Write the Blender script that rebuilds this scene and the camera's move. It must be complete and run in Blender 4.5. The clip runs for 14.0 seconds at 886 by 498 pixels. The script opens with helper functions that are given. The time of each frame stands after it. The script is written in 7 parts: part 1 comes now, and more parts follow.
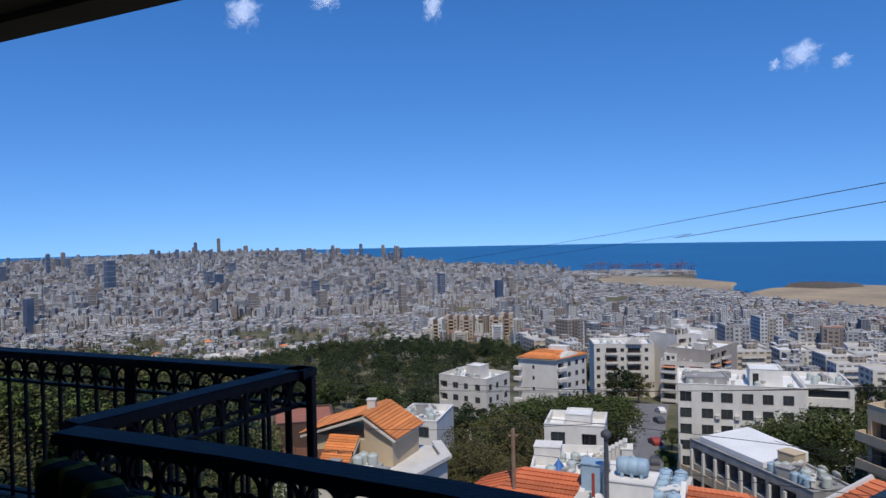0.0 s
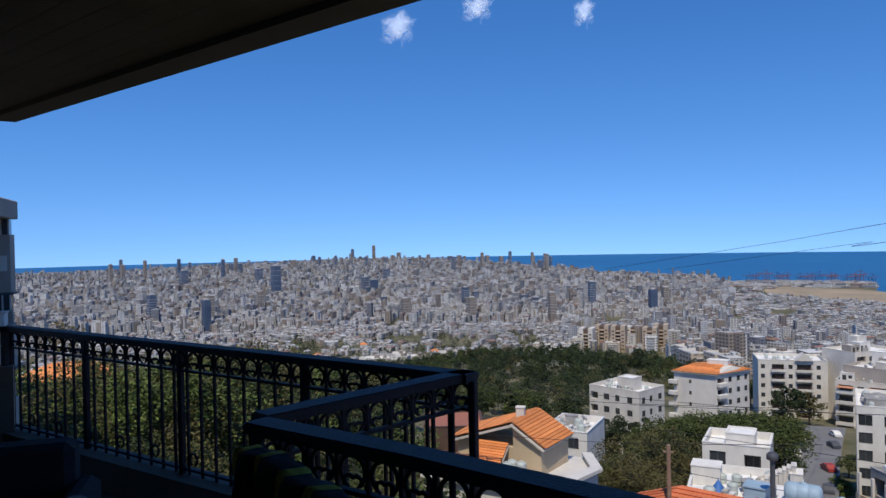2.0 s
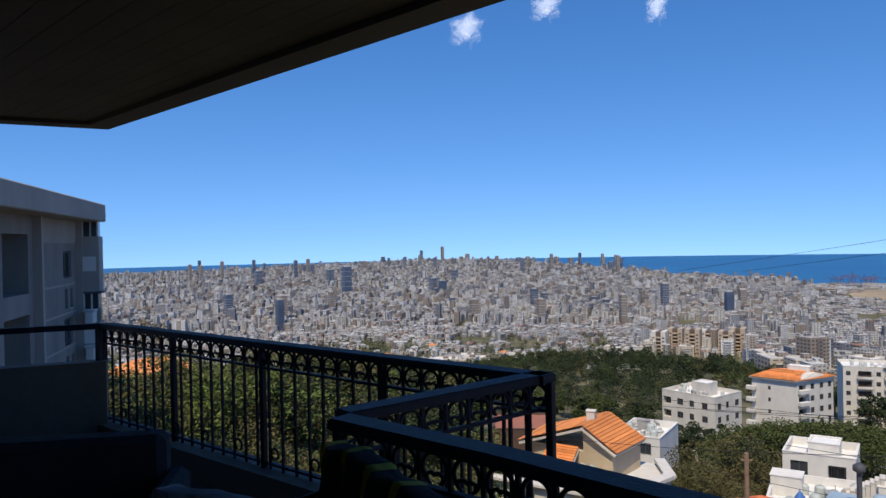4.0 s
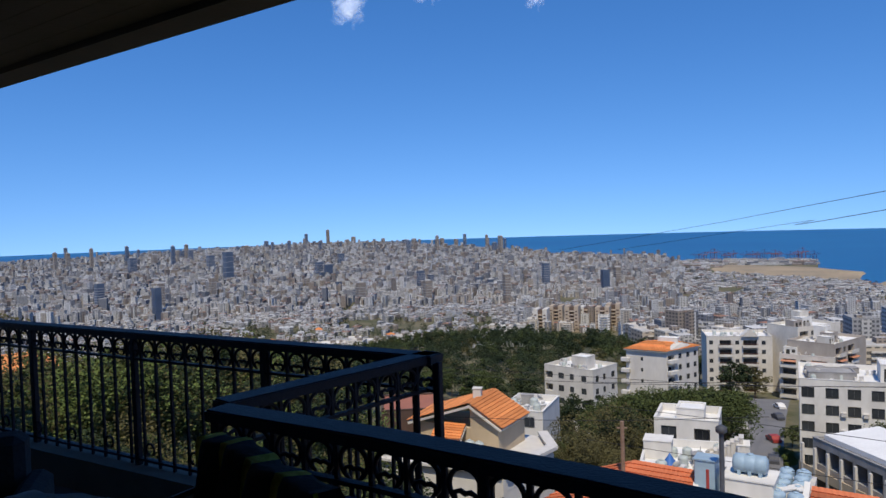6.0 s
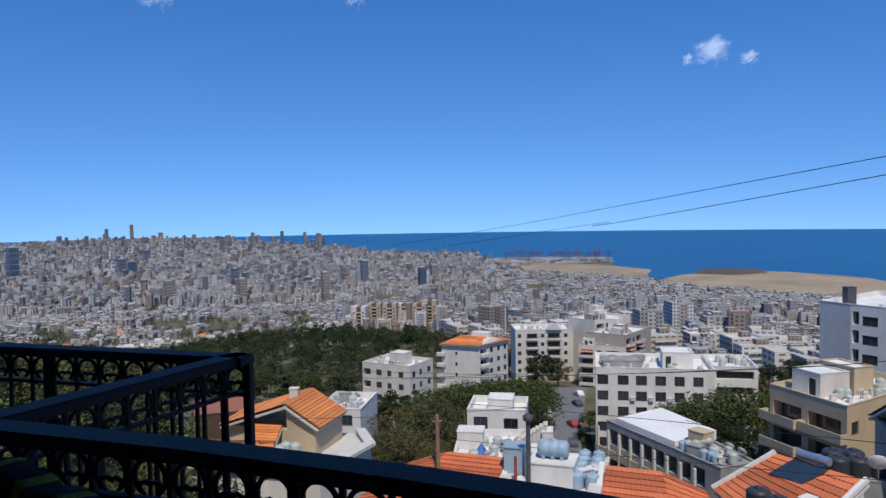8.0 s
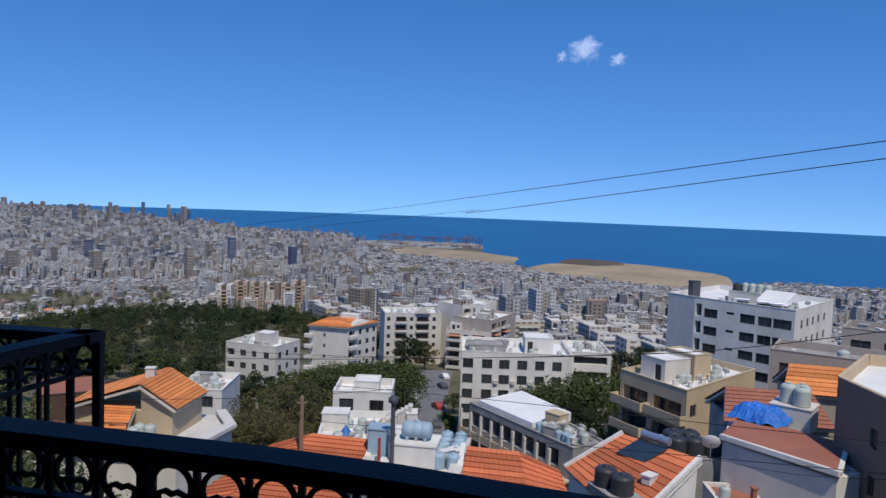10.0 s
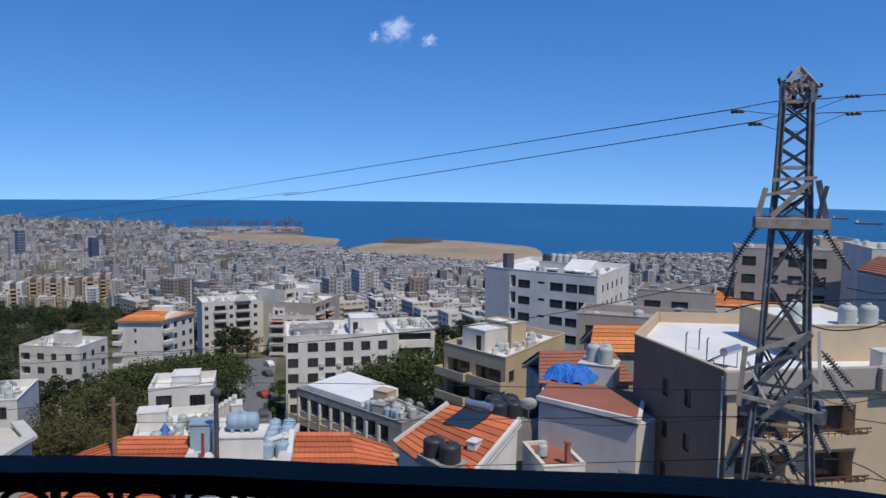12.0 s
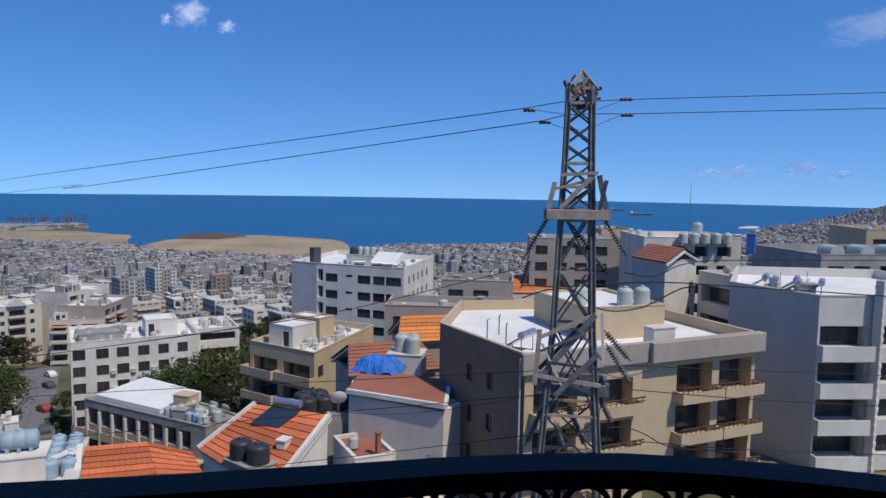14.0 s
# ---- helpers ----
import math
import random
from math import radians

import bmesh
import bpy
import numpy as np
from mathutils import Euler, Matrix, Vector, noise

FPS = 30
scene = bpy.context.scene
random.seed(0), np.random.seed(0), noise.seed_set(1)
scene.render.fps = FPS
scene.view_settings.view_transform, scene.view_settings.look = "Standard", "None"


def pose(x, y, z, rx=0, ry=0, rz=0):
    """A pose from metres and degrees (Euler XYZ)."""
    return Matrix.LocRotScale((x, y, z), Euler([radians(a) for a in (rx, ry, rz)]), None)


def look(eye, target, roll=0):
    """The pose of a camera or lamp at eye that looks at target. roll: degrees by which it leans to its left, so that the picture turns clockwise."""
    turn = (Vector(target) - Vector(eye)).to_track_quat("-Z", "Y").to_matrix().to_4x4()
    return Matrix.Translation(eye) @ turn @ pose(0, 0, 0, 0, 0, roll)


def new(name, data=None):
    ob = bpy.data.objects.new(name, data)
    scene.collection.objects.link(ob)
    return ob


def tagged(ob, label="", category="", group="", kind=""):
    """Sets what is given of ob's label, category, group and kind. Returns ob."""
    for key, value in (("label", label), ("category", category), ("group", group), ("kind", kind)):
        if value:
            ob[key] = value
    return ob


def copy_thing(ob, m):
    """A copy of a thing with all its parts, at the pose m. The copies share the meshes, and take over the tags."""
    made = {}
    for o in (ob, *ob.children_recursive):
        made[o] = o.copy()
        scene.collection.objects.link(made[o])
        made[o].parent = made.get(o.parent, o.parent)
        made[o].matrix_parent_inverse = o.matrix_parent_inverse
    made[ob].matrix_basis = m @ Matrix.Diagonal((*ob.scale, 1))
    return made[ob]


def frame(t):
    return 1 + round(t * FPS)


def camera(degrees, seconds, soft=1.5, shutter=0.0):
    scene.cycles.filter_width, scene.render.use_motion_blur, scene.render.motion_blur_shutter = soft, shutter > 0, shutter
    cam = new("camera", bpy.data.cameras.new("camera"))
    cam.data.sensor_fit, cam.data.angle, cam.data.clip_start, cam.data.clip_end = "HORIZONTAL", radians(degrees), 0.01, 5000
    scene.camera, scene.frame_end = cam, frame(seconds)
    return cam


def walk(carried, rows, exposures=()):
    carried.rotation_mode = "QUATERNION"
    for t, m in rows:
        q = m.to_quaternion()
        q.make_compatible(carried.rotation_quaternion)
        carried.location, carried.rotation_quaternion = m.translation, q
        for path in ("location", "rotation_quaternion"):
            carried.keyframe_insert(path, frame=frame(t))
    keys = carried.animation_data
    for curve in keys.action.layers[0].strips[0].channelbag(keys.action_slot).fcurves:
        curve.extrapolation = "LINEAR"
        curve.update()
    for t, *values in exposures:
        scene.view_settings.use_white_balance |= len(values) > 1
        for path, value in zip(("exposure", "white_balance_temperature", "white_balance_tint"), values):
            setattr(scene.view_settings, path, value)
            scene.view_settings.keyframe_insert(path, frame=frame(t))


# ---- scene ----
cam = camera(62.4, 14.0)
PATH = [
    (0, pose(0.083, 0.07, 1.600, 88.45, 0, 3.81) @ pose(0, 0, 0, 0, 0, -1.19)),
    (0.5, pose(0.07, 0.075, 1.600, 88.33, 0, 6.12) @ pose(0, 0, 0, 0, 0, -1.79)),
    (1, pose(0.057, 0.075, 1.600, 88.70, 0, 9.56) @ pose(0, 0, 0, 0, 0, -2.04)),
    (1.5, pose(0.045, 0.05, 1.600, 89.58, 0, 12.41) @ pose(0, 0, 0, 0, 0, -1.64)),
    (2, pose(0.032, 0.035, 1.600, 89.27, 0, 15.44) @ pose(0, 0, 0, 0, 0, -1.14)),
    (2.5, pose(0.02, 0.022, 1.600, 89.07, 0, 18.26) @ pose(0, 0, 0, 0, 0, -1.82)),
    (2.7, pose(0.016, 0.018, 1.600, 89.04, 0, 19.73) @ pose(0, 0, 0, 0, 0, -1.44)),
    (4.8, pose(0, 0, 1.600, 89.58, 0, 20.84) @ pose(0, 0, 0, 0, 0, -1.15)),
    (5, pose(0, 0, 1.600, 89.27, 0, 19.14) @ pose(0, 0, 0, 0, 0, -1.06)),
    (5.5, pose(-0.003, 0.03, 1.594, 88.50, 0, 15.97) @ pose(0, 0, 0, 0, 0, -1.37)),
    (6, pose(-0.012, 0.065, 1.587, 87.87, 0, 11.94) @ pose(0, 0, 0, 0, 0, -1.84)),
    (6.5, pose(-0.016, 0.09, 1.582, 87.59, 0, 8.57) @ pose(0, 0, 0, 0, 0, -1.60)),
    (7, pose(-0.016, 0.112, 1.580, 87.14, 0, 3.64) @ pose(0, 0, 0, 0, 0, -1.32)),
    (7.5, pose(-0.011, 0.12, 1.580, 87.04, 0, -0.21) @ pose(0, 0, 0, 0, 0, -1.27)),
    (8, pose(-0.006, 0.12, 1.580, 87.36, 0, -2.18) @ pose(0, 0, 0, 0, 0, -0.89)),
    (8.5, pose(-0.003, 0.12, 1.580, 86.93, 0, -4.15) @ pose(0, 0, 0, 0, 0, -0.80)),
    (8.7, pose(-0.002, 0.12, 1.580, 86.62, 0, -5.62) @ pose(0, 0, 0, 0, 0, -0.37)),
    (11, pose(0, 0.12, 1.580, 85.82, 0, -17.24) @ pose(0, 0, 0, 0, 0, 1.50)),
    (11.5, pose(0, 0.12, 1.580, 85.51, 0, -21.35) @ pose(0, 0, 0, 0, 0, 0.28)),
    (12, pose(0, 0.12, 1.580, 84.95, 0, -26.14) @ pose(0, 0, 0, 0, 0, 0.71)),
    (12.5, pose(0, 0.12, 1.580, 85.71, 0, -30.13) @ pose(0, 0, 0, 0, 0, 2.01)),
    (13, pose(0, 0.12, 1.580, 85.99, 0, -31.26) @ pose(0, 0, 0, 0, 0, 0.86)),
    (13.5, pose(0, 0.12, 1.580, 84.50, 0, -38.70) @ pose(0, 0, 0, 0, 0, 1.39)),
    (14, pose(0, 0.12, 1.580, 84.65, 0, -41.24) @ pose(0, 0, 0, 0, 0, 0.98)),
]
walk(cam, PATH, [(0, 0.06, 6600, 10), (1.5, 0.1, 6700, 10), (2.7, 0.22, 7050, 10), (4.8, 0.36, 7500, 10), (5, 0.36, 7500, 10), (6, 0.18, 7000, 10), (7.5, 0.08, 6750, 10), (8.7, 0.04, 6650, 10), (11, 0.0, 6650, 10), (14, 0.0, 6850, 10)])

# ---- world, sun and exposure ----
SUN_AZ, SUN_EL = 174, 58
world = bpy.data.worlds.new("sky")
scene.world = world
world.use_nodes = True
wn = world.node_tree
sky = wn.nodes.new("ShaderNodeTexSky")
sky.sky_type, sky.sun_disc = "NISHITA", False
sky.sun_elevation, sky.sun_rotation = radians(SUN_EL), radians(SUN_AZ)
sky.altitude, sky.air_density, sky.dust_density, sky.ozone_density = 200, 1.0, 0.15, 4.0
tc = wn.nodes.new("ShaderNodeTexCoord")
lift = wn.nodes.new("ShaderNodeVectorMath")
lift.operation, lift.inputs[1].default_value, lift.inputs[2].default_value = "MULTIPLY_ADD", (1, 1, 1.0), (0, 0, 0.15)
hsv = wn.nodes.new("ShaderNodeHueSaturation")
hsv.inputs["Saturation"].default_value = 1.28
wn.links.new(tc.outputs["Generated"], lift.inputs[0])
wn.links.new(lift.outputs[0], sky.inputs["Vector"])
wn.links.new(sky.outputs[0], hsv.inputs["Color"])
tint = wn.nodes.new("ShaderNodeMix")
tint.data_type, tint.blend_type = "RGBA", "MULTIPLY"
tint.inputs[0].default_value, tint.inputs[7].default_value = 1, (0.90, 0.945, 1.13, 1)
wn.links.new(hsv.outputs[0], tint.inputs[6])
wn.links.new(tint.outputs[2], wn.nodes["Background"].inputs[0])
wn.nodes["Background"].inputs[1].default_value = 0.138
sun = new("sun", bpy.data.lights.new("sun", "SUN"))
sun.data.energy, sun.data.angle, sun.data.color = 3.25, radians(0.5), (1, 0.94, 0.82)
SUN_DIR = Vector((math.sin(radians(SUN_AZ)) * math.cos(radians(SUN_EL)), math.cos(radians(SUN_AZ)) * math.cos(radians(SUN_EL)), math.sin(radians(SUN_EL))))
sun.matrix_world = look((0, 0, 50), Vector((0, 0, 50)) - SUN_DIR)


# ---- materials ----
def surf(name, a, b=None, scale=1.0, rough=0.8, bump=0.0, rand="", metal=0.0, spec=0.3, fine=12.0, streak=0.0):
    """Two tones mixed by coarse and fine noise, with fine relief; rand varies it per object or per island."""
    m = bpy.data.materials.new(name)
    m.use_nodes = True
    nt = m.node_tree
    N, L = nt.nodes.new, nt.links.new
    p = nt.nodes["Principled BSDF"]
    p.inputs["Roughness"].default_value, p.inputs["Metallic"].default_value = rough, metal
    p.inputs["Specular IOR Level"].default_value = spec
    b = b or tuple(c * 0.8 for c in a)
    co = N("ShaderNodeTexCoord")
    mp = N("ShaderNodeMapping")
    L(co.outputs["Object"], mp.inputs[0])
    if streak:
        mp.inputs["Scale"].default_value = (1, 1, streak)
    n1, n2 = N("ShaderNodeTexNoise"), N("ShaderNodeTexNoise")
    n1.inputs["Scale"].default_value, n1.inputs["Detail"].default_value = scale, 5
    n2.inputs["Scale"].default_value, n2.inputs["Detail"].default_value = scale * fine, 3
    L(mp.outputs[0], n1.inputs[0]), L(mp.outputs[0], n2.inputs[0])
    add = N("ShaderNodeMath")
    add.operation = "MULTIPLY_ADD"
    L(n2.outputs[0], add.inputs[0])
    add.inputs[1].default_value = 0.45
    L(n1.outputs[0], add.inputs[2])
    ramp = N("ShaderNodeMapRange")
    ramp.inputs[1].default_value, ramp.inputs[2].default_value = 0.5, 0.95
    L(add.outputs[0], ramp.inputs[0])
    mix = N("ShaderNodeMix")
    mix.data_type = "RGBA"
    mix.inputs[6].default_value, mix.inputs[7].default_value = (*a, 1), (*b, 1)
    L(ramp.outputs[0], mix.inputs[0])
    out = mix.outputs[2]
    if rand:
        src = N("ShaderNodeObjectInfo").outputs["Random"] if rand == "object" else N("ShaderNodeNewGeometry").outputs["Random Per Island"]
        hs, mr = N("ShaderNodeHueSaturation"), N("ShaderNodeMapRange")
        mr.inputs[3].default_value, mr.inputs[4].default_value = 0.7, 1.25
        L(src, mr.inputs[0]), L(mr.outputs[0], hs.inputs["Value"]), L(out, hs.inputs["Color"])
        out = hs.outputs[0]
    L(out, p.inputs["Base Color"])
    if bump:
        bp = N("ShaderNodeBump")
        bp.inputs["Strength"].default_value, bp.inputs["Distance"].default_value = bump, 0.05
        L(n2.outputs[0], bp.inputs["Height"]), L(bp.outputs[0], p.inputs["Normal"])
    return m


def palette(name, cols, windows=False, each=False):
    """City surfaces: one colour of the palette per island; windows and slab edges from wall metres in the UV map."""
    m = bpy.data.materials.new(name)
    m.use_nodes = True
    nt = m.node_tree
    N, L = nt.nodes.new, nt.links.new
    p = nt.nodes["Principled BSDF"]
    p.inputs["Roughness"].default_value, p.inputs["Specular IOR Level"].default_value = 0.85, 0.2
    pick = N("ShaderNodeObjectInfo").outputs["Random"] if each else N("ShaderNodeNewGeometry").outputs["Random Per Island"]
    rp = N("ShaderNodeValToRGB")
    rp.color_ramp.interpolation = "CONSTANT"
    els = rp.color_ramp.elements
    while len(els) < len(cols):
        els.new(0.5)
    for i, c in enumerate(cols):
        els[i].position, els[i].color = i / len(cols), (*c, 1)
    L(pick, rp.inputs[0])
    out = rp.outputs[0]
    nz = N("ShaderNodeTexNoise")
    nz.inputs["Scale"].default_value = 0.15
    co = N("ShaderNodeTexCoord")
    L(co.outputs["Object"], nz.inputs[0])
    v = N("ShaderNodeMapRange")
    v.inputs[3].default_value, v.inputs[4].default_value = 0.75, 1.15
    L(nz.outputs[0], v.inputs[0])
    hs = N("ShaderNodeHueSaturation")
    L(out, hs.inputs["Color"]), L(v.outputs[0], hs.inputs["Value"])
    out = hs.outputs[0]
    if windows:
        uv = N("ShaderNodeSeparateXYZ")
        L(co.outputs["UV"], uv.inputs[0])

        def math_node(op, a, b):
            n = N("ShaderNodeMath")
            n.operation = op
            for k, x in enumerate((a, b)):
                if isinstance(x, (int, float)):
                    n.inputs[k].default_value = x
                else:
                    L(x, n.inputs[k])
            return n.outputs[0]

        # bay width differs from building to building
        bay = math_node("ADD", math_node("MULTIPLY", pick, 2.6), 2.4)
        fu = math_node("FRACT", math_node("DIVIDE", uv.outputs[0], bay), 0)
        fv = math_node("FRACT", math_node("DIVIDE", uv.outputs[1], 3.1), 0)
        mu = math_node("GREATER_THAN", fu, 0.38)
        mv = math_node("MULTIPLY", math_node("GREATER_THAN", fv, 0.3), math_node("LESS_THAN", fv, 0.82))
        mix = N("ShaderNodeMix")
        mix.data_type = "RGBA"
        mix.inputs[7].default_value = (0.045, 0.05, 0.06, 1)
        L(math_node("MULTIPLY", math_node("MULTIPLY", mu, mv), 0.8), mix.inputs[0])
        L(out, mix.inputs[6])
        out = mix.outputs[2]
    L(out, p.inputs["Base Color"])
    return m


M = dict(
    sea=surf("sea_water", (0.012, 0.125, 0.27), (0.010, 0.095, 0.24), 0.002, 0.4, 0.0, spec=0.2, fine=30),
    ground=surf("hillside_soil", (0.055, 0.065, 0.025), (0.19, 0.16, 0.10), 0.03, 0.95, 0.3, fine=20),
    sand=surf("landfill_sand", (0.42, 0.32, 0.20), (0.24, 0.195, 0.135), 0.012, 0.95, 0.1),
    darkfill=surf("landfill_dark", (0.07, 0.06, 0.06), (0.12, 0.10, 0.08), 0.03, 0.95),
    asphalt=surf("asphalt", (0.15, 0.145, 0.14), (0.20, 0.19, 0.18), 0.2, 0.9, 0.2),
    white=surf("white_stucco", (0.75, 0.72, 0.66), (0.58, 0.55, 0.50), 0.25, 0.9, 0.15, fine=5, streak=0.5),
    offwhite=surf("cream_stucco", (0.66, 0.62, 0.55), (0.52, 0.48, 0.42), 0.3, 0.9, 0.15, fine=5, streak=0.5),
    beige=surf("tan_stucco", (0.56, 0.44, 0.29), (0.47, 0.36, 0.235), 0.25, 0.9, 0.15, fine=5, streak=0.5),
    taupe=surf("taupe_concrete", (0.40, 0.35, 0.30), (0.32, 0.28, 0.24), 0.3, 0.9, 0.2, fine=5, streak=0.45),
    # brown paint of one side wall, darkened further to hold that wall's shade
    brownside=surf("shaded_brown_render", (0.24, 0.175, 0.135), (0.19, 0.14, 0.105), 0.3, 0.9, 0.2, fine=5, streak=0.45),
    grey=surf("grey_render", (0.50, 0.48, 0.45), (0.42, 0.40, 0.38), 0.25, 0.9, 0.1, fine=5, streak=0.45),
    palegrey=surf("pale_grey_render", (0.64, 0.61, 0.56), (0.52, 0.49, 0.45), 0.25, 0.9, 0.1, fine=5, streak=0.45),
    westwall=surf("stained_grey_concrete", (0.29, 0.262, 0.235), (0.19, 0.172, 0.155), 0.22, 0.95, 0.3, fine=4, streak=0.3),
    awning=surf("orange_canvas", (0.55, 0.24, 0.13), (0.45, 0.20, 0.12), 0.8, 0.9),
    timber=surf("red_brown_timber", (0.24, 0.11, 0.07), (0.17, 0.08, 0.05), 1.5, 0.8, 0.2, streak=0.2),
    concrete=surf("weathered_concrete", (0.36, 0.35, 0.33), (0.22, 0.21, 0.20), 0.5, 0.95, 0.4),
    roofwhite=surf("white_roof_membrane", (0.80, 0.79, 0.76), (0.66, 0.65, 0.62), 0.3, 0.85, 0.1),
    tile=surf("clay_tile", (0.60, 0.175, 0.075), (0.47, 0.13, 0.055), 0.6, 0.85, 0.2, rand="object"),
    tilefar=surf("clay_tile_bright", (0.68, 0.25, 0.08), (0.56, 0.19, 0.06), 0.6, 0.85, 0.2, rand="object"),
    redroof=surf("faded_red_roofing", (0.36, 0.14, 0.09), (0.28, 0.11, 0.075), 0.4, 0.9, 0.2),
    # near-black that stands for the shade inside wall openings
    dark=surf("opening_shade", (0.035, 0.033, 0.03), (0.06, 0.055, 0.05), 1.0, 0.9),
    shutter=surf("brown_shutter", (0.12, 0.07, 0.05), (0.08, 0.05, 0.04), 1.0, 0.7),
    frame=surf("aluminium_frame", (0.10, 0.10, 0.10), (0.07, 0.07, 0.07), 3, 0.5),
    brownrail=surf("brown_timber_rail", (0.13, 0.06, 0.04), (0.09, 0.045, 0.03), 3, 0.6),
    iron=surf("black_painted_iron", (0.012, 0.0095, 0.015), (0.018, 0.0145, 0.022), 8, 0.6, 0.15, spec=0.22),
    steel=surf("galvanised_steel", (0.24, 0.245, 0.26), (0.12, 0.12, 0.12), 2.5, 0.55, 0.2, metal=0.3),
    rust=surf("rusty_steel", (0.30, 0.22, 0.16), (0.42, 0.38, 0.34), 3, 0.8, 0.3),
    darksteel=surf("dark_steel", (0.05, 0.055, 0.065), (0.09, 0.09, 0.10), 3, 0.6, 0.1),
    insul=surf("glass_insulator", (0.05, 0.045, 0.04), (0.10, 0.08, 0.06), 5, 0.3, spec=0.5),
    cable=surf("cable_sheath", (0.02, 0.02, 0.022), (0.03, 0.03, 0.03), 3, 0.7),
    tankgrey=surf("pale_plastic_tank", (0.48, 0.52, 0.48), (0.38, 0.41, 0.38), 1.5, 0.6, 0.1),
    tankblack=surf("black_plastic_tank", (0.03, 0.033, 0.04), (0.05, 0.05, 0.055), 1.5, 0.45),
    tankblue=surf("blue_metal_tank", (0.33, 0.44, 0.52), (0.25, 0.34, 0.40), 1.0, 0.5, 0.1),
    chrome=surf("bright_metal", (0.62, 0.64, 0.66), (0.50, 0.52, 0.55), 1.5, 0.3, metal=0.8),
    solar=surf("solar_glass", (0.02, 0.035, 0.055), (0.03, 0.05, 0.07), 1, 0.12, spec=0.7),
    tarp=surf("blue_tarpaulin", (0.03, 0.19, 0.62), (0.02, 0.13, 0.48), 1.2, 0.5, 0.6),
    blue=surf("blue_paint", (0.05, 0.16, 0.42), (0.04, 0.12, 0.34), 1.2, 0.5),
    teal=surf("teal_sheet", (0.10, 0.36, 0.36), (0.08, 0.28, 0.30), 1.2, 0.6),
    red=surf("red_paint", (0.36, 0.05, 0.04), (0.28, 0.04, 0.03), 1.2, 0.5),
    bark=surf("bark", (0.09, 0.065, 0.045), (0.14, 0.10, 0.07), 3, 0.95, 0.6),
    leaf=surf("pine_needles", (0.042, 0.058, 0.018), (0.078, 0.094, 0.030), 0.5, 0.8, rand="island", spec=0.15),
    leafdark=surf("dark_oak_leaf", (0.024, 0.037, 0.017), (0.042, 0.056, 0.023), 0.4, 0.8, rand="island", spec=0.15),
    leafdry=surf("olive_brown_leaf", (0.075, 0.070, 0.028), (0.11, 0.095, 0.04), 0.4, 0.85, rand="island", spec=0.15),
    leaflight=surf("light_leaf", (0.085, 0.12, 0.03), (0.12, 0.15, 0.045), 0.4, 0.8, rand="island", spec=0.15),
    grass=surf("grass_blades", (0.14, 0.19, 0.05), (0.22, 0.22, 0.08), 0.6, 0.9, rand="island", spec=0.1),
    soffit=surf("brown_metal_ceiling", (0.062, 0.048, 0.040), (0.045, 0.036, 0.030), 2, 0.6, 0.05, spec=0.15),
    floor=surf("balcony_tile", (0.13, 0.115, 0.10), (0.10, 0.09, 0.08), 2, 0.6),
    wallin=surf("balcony_plaster", (0.22, 0.165, 0.125), (0.17, 0.13, 0.10), 1, 0.9, 0.1),
    wood=surf("weathered_pole_wood", (0.20, 0.13, 0.09), (0.28, 0.19, 0.13), 2, 0.9, 0.4),
    cloth=surf("grey_white_cloth", (0.42, 0.42, 0.45), (0.34, 0.34, 0.37), 3, 0.95, 0.2),
    clothdark=surf("black_cloth", (0.02, 0.02, 0.024), (0.03, 0.03, 0.034), 3, 0.95, 0.2),
    clothyellow=surf("yellow_stripe_cloth", (0.48, 0.40, 0.05), (0.40, 0.33, 0.04), 3, 0.95, 0.2),
    clothblue=surf("blue_cloth", (0.05, 0.08, 0.22), (0.04, 0.06, 0.18), 3, 0.95, 0.2),
    ship=surf("ship_hull", (0.10, 0.05, 0.05), (0.07, 0.06, 0.07), 0.05, 0.7),
    crane=surf("crane_paint", (0.24, 0.10, 0.10), (0.17, 0.09, 0.11), 0.05, 0.7),
    craneblue=surf("crane_blue", (0.09, 0.12, 0.22), (0.08, 0.10, 0.18), 0.05, 0.7),
    glassblue=surf("tower_glass", (0.06, 0.085, 0.13), (0.09, 0.12, 0.17), 0.05, 0.35, spec=0.5),
    citywall=palette("city_walls", [(0.435, 0.418, 0.392), (0.313, 0.309, 0.304), (0.539, 0.531, 0.513), (0.365, 0.322, 0.270), (0.235, 0.239, 0.252), (0.470, 0.452, 0.418), (0.296, 0.244, 0.196), (0.392, 0.392, 0.392), (0.200, 0.174, 0.161), (0.592, 0.583, 0.566), (0.174, 0.183, 0.204), (0.496, 0.479, 0.435)], True),
    cityroof=palette("city_roofs", [(0.470, 0.461, 0.444), (0.313, 0.309, 0.300), (0.574, 0.566, 0.548), (0.252, 0.252, 0.248), (0.374, 0.348, 0.322), (0.313, 0.165, 0.113), (0.522, 0.518, 0.505), (0.278, 0.278, 0.274)]),
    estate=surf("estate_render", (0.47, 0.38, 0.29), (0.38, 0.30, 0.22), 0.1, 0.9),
    # estate's brown, darkened to stand for shade in the balcony recesses
    estatedark=surf("estate_brown_shade", (0.10, 0.07, 0.055), (0.14, 0.10, 0.08), 0.2, 0.9),
)


def glass(name):
    m = surf(name, (0.03, 0.035, 0.04), (0.055, 0.06, 0.065), 0.6, 0.08, spec=0.6, rand="object")
    return m


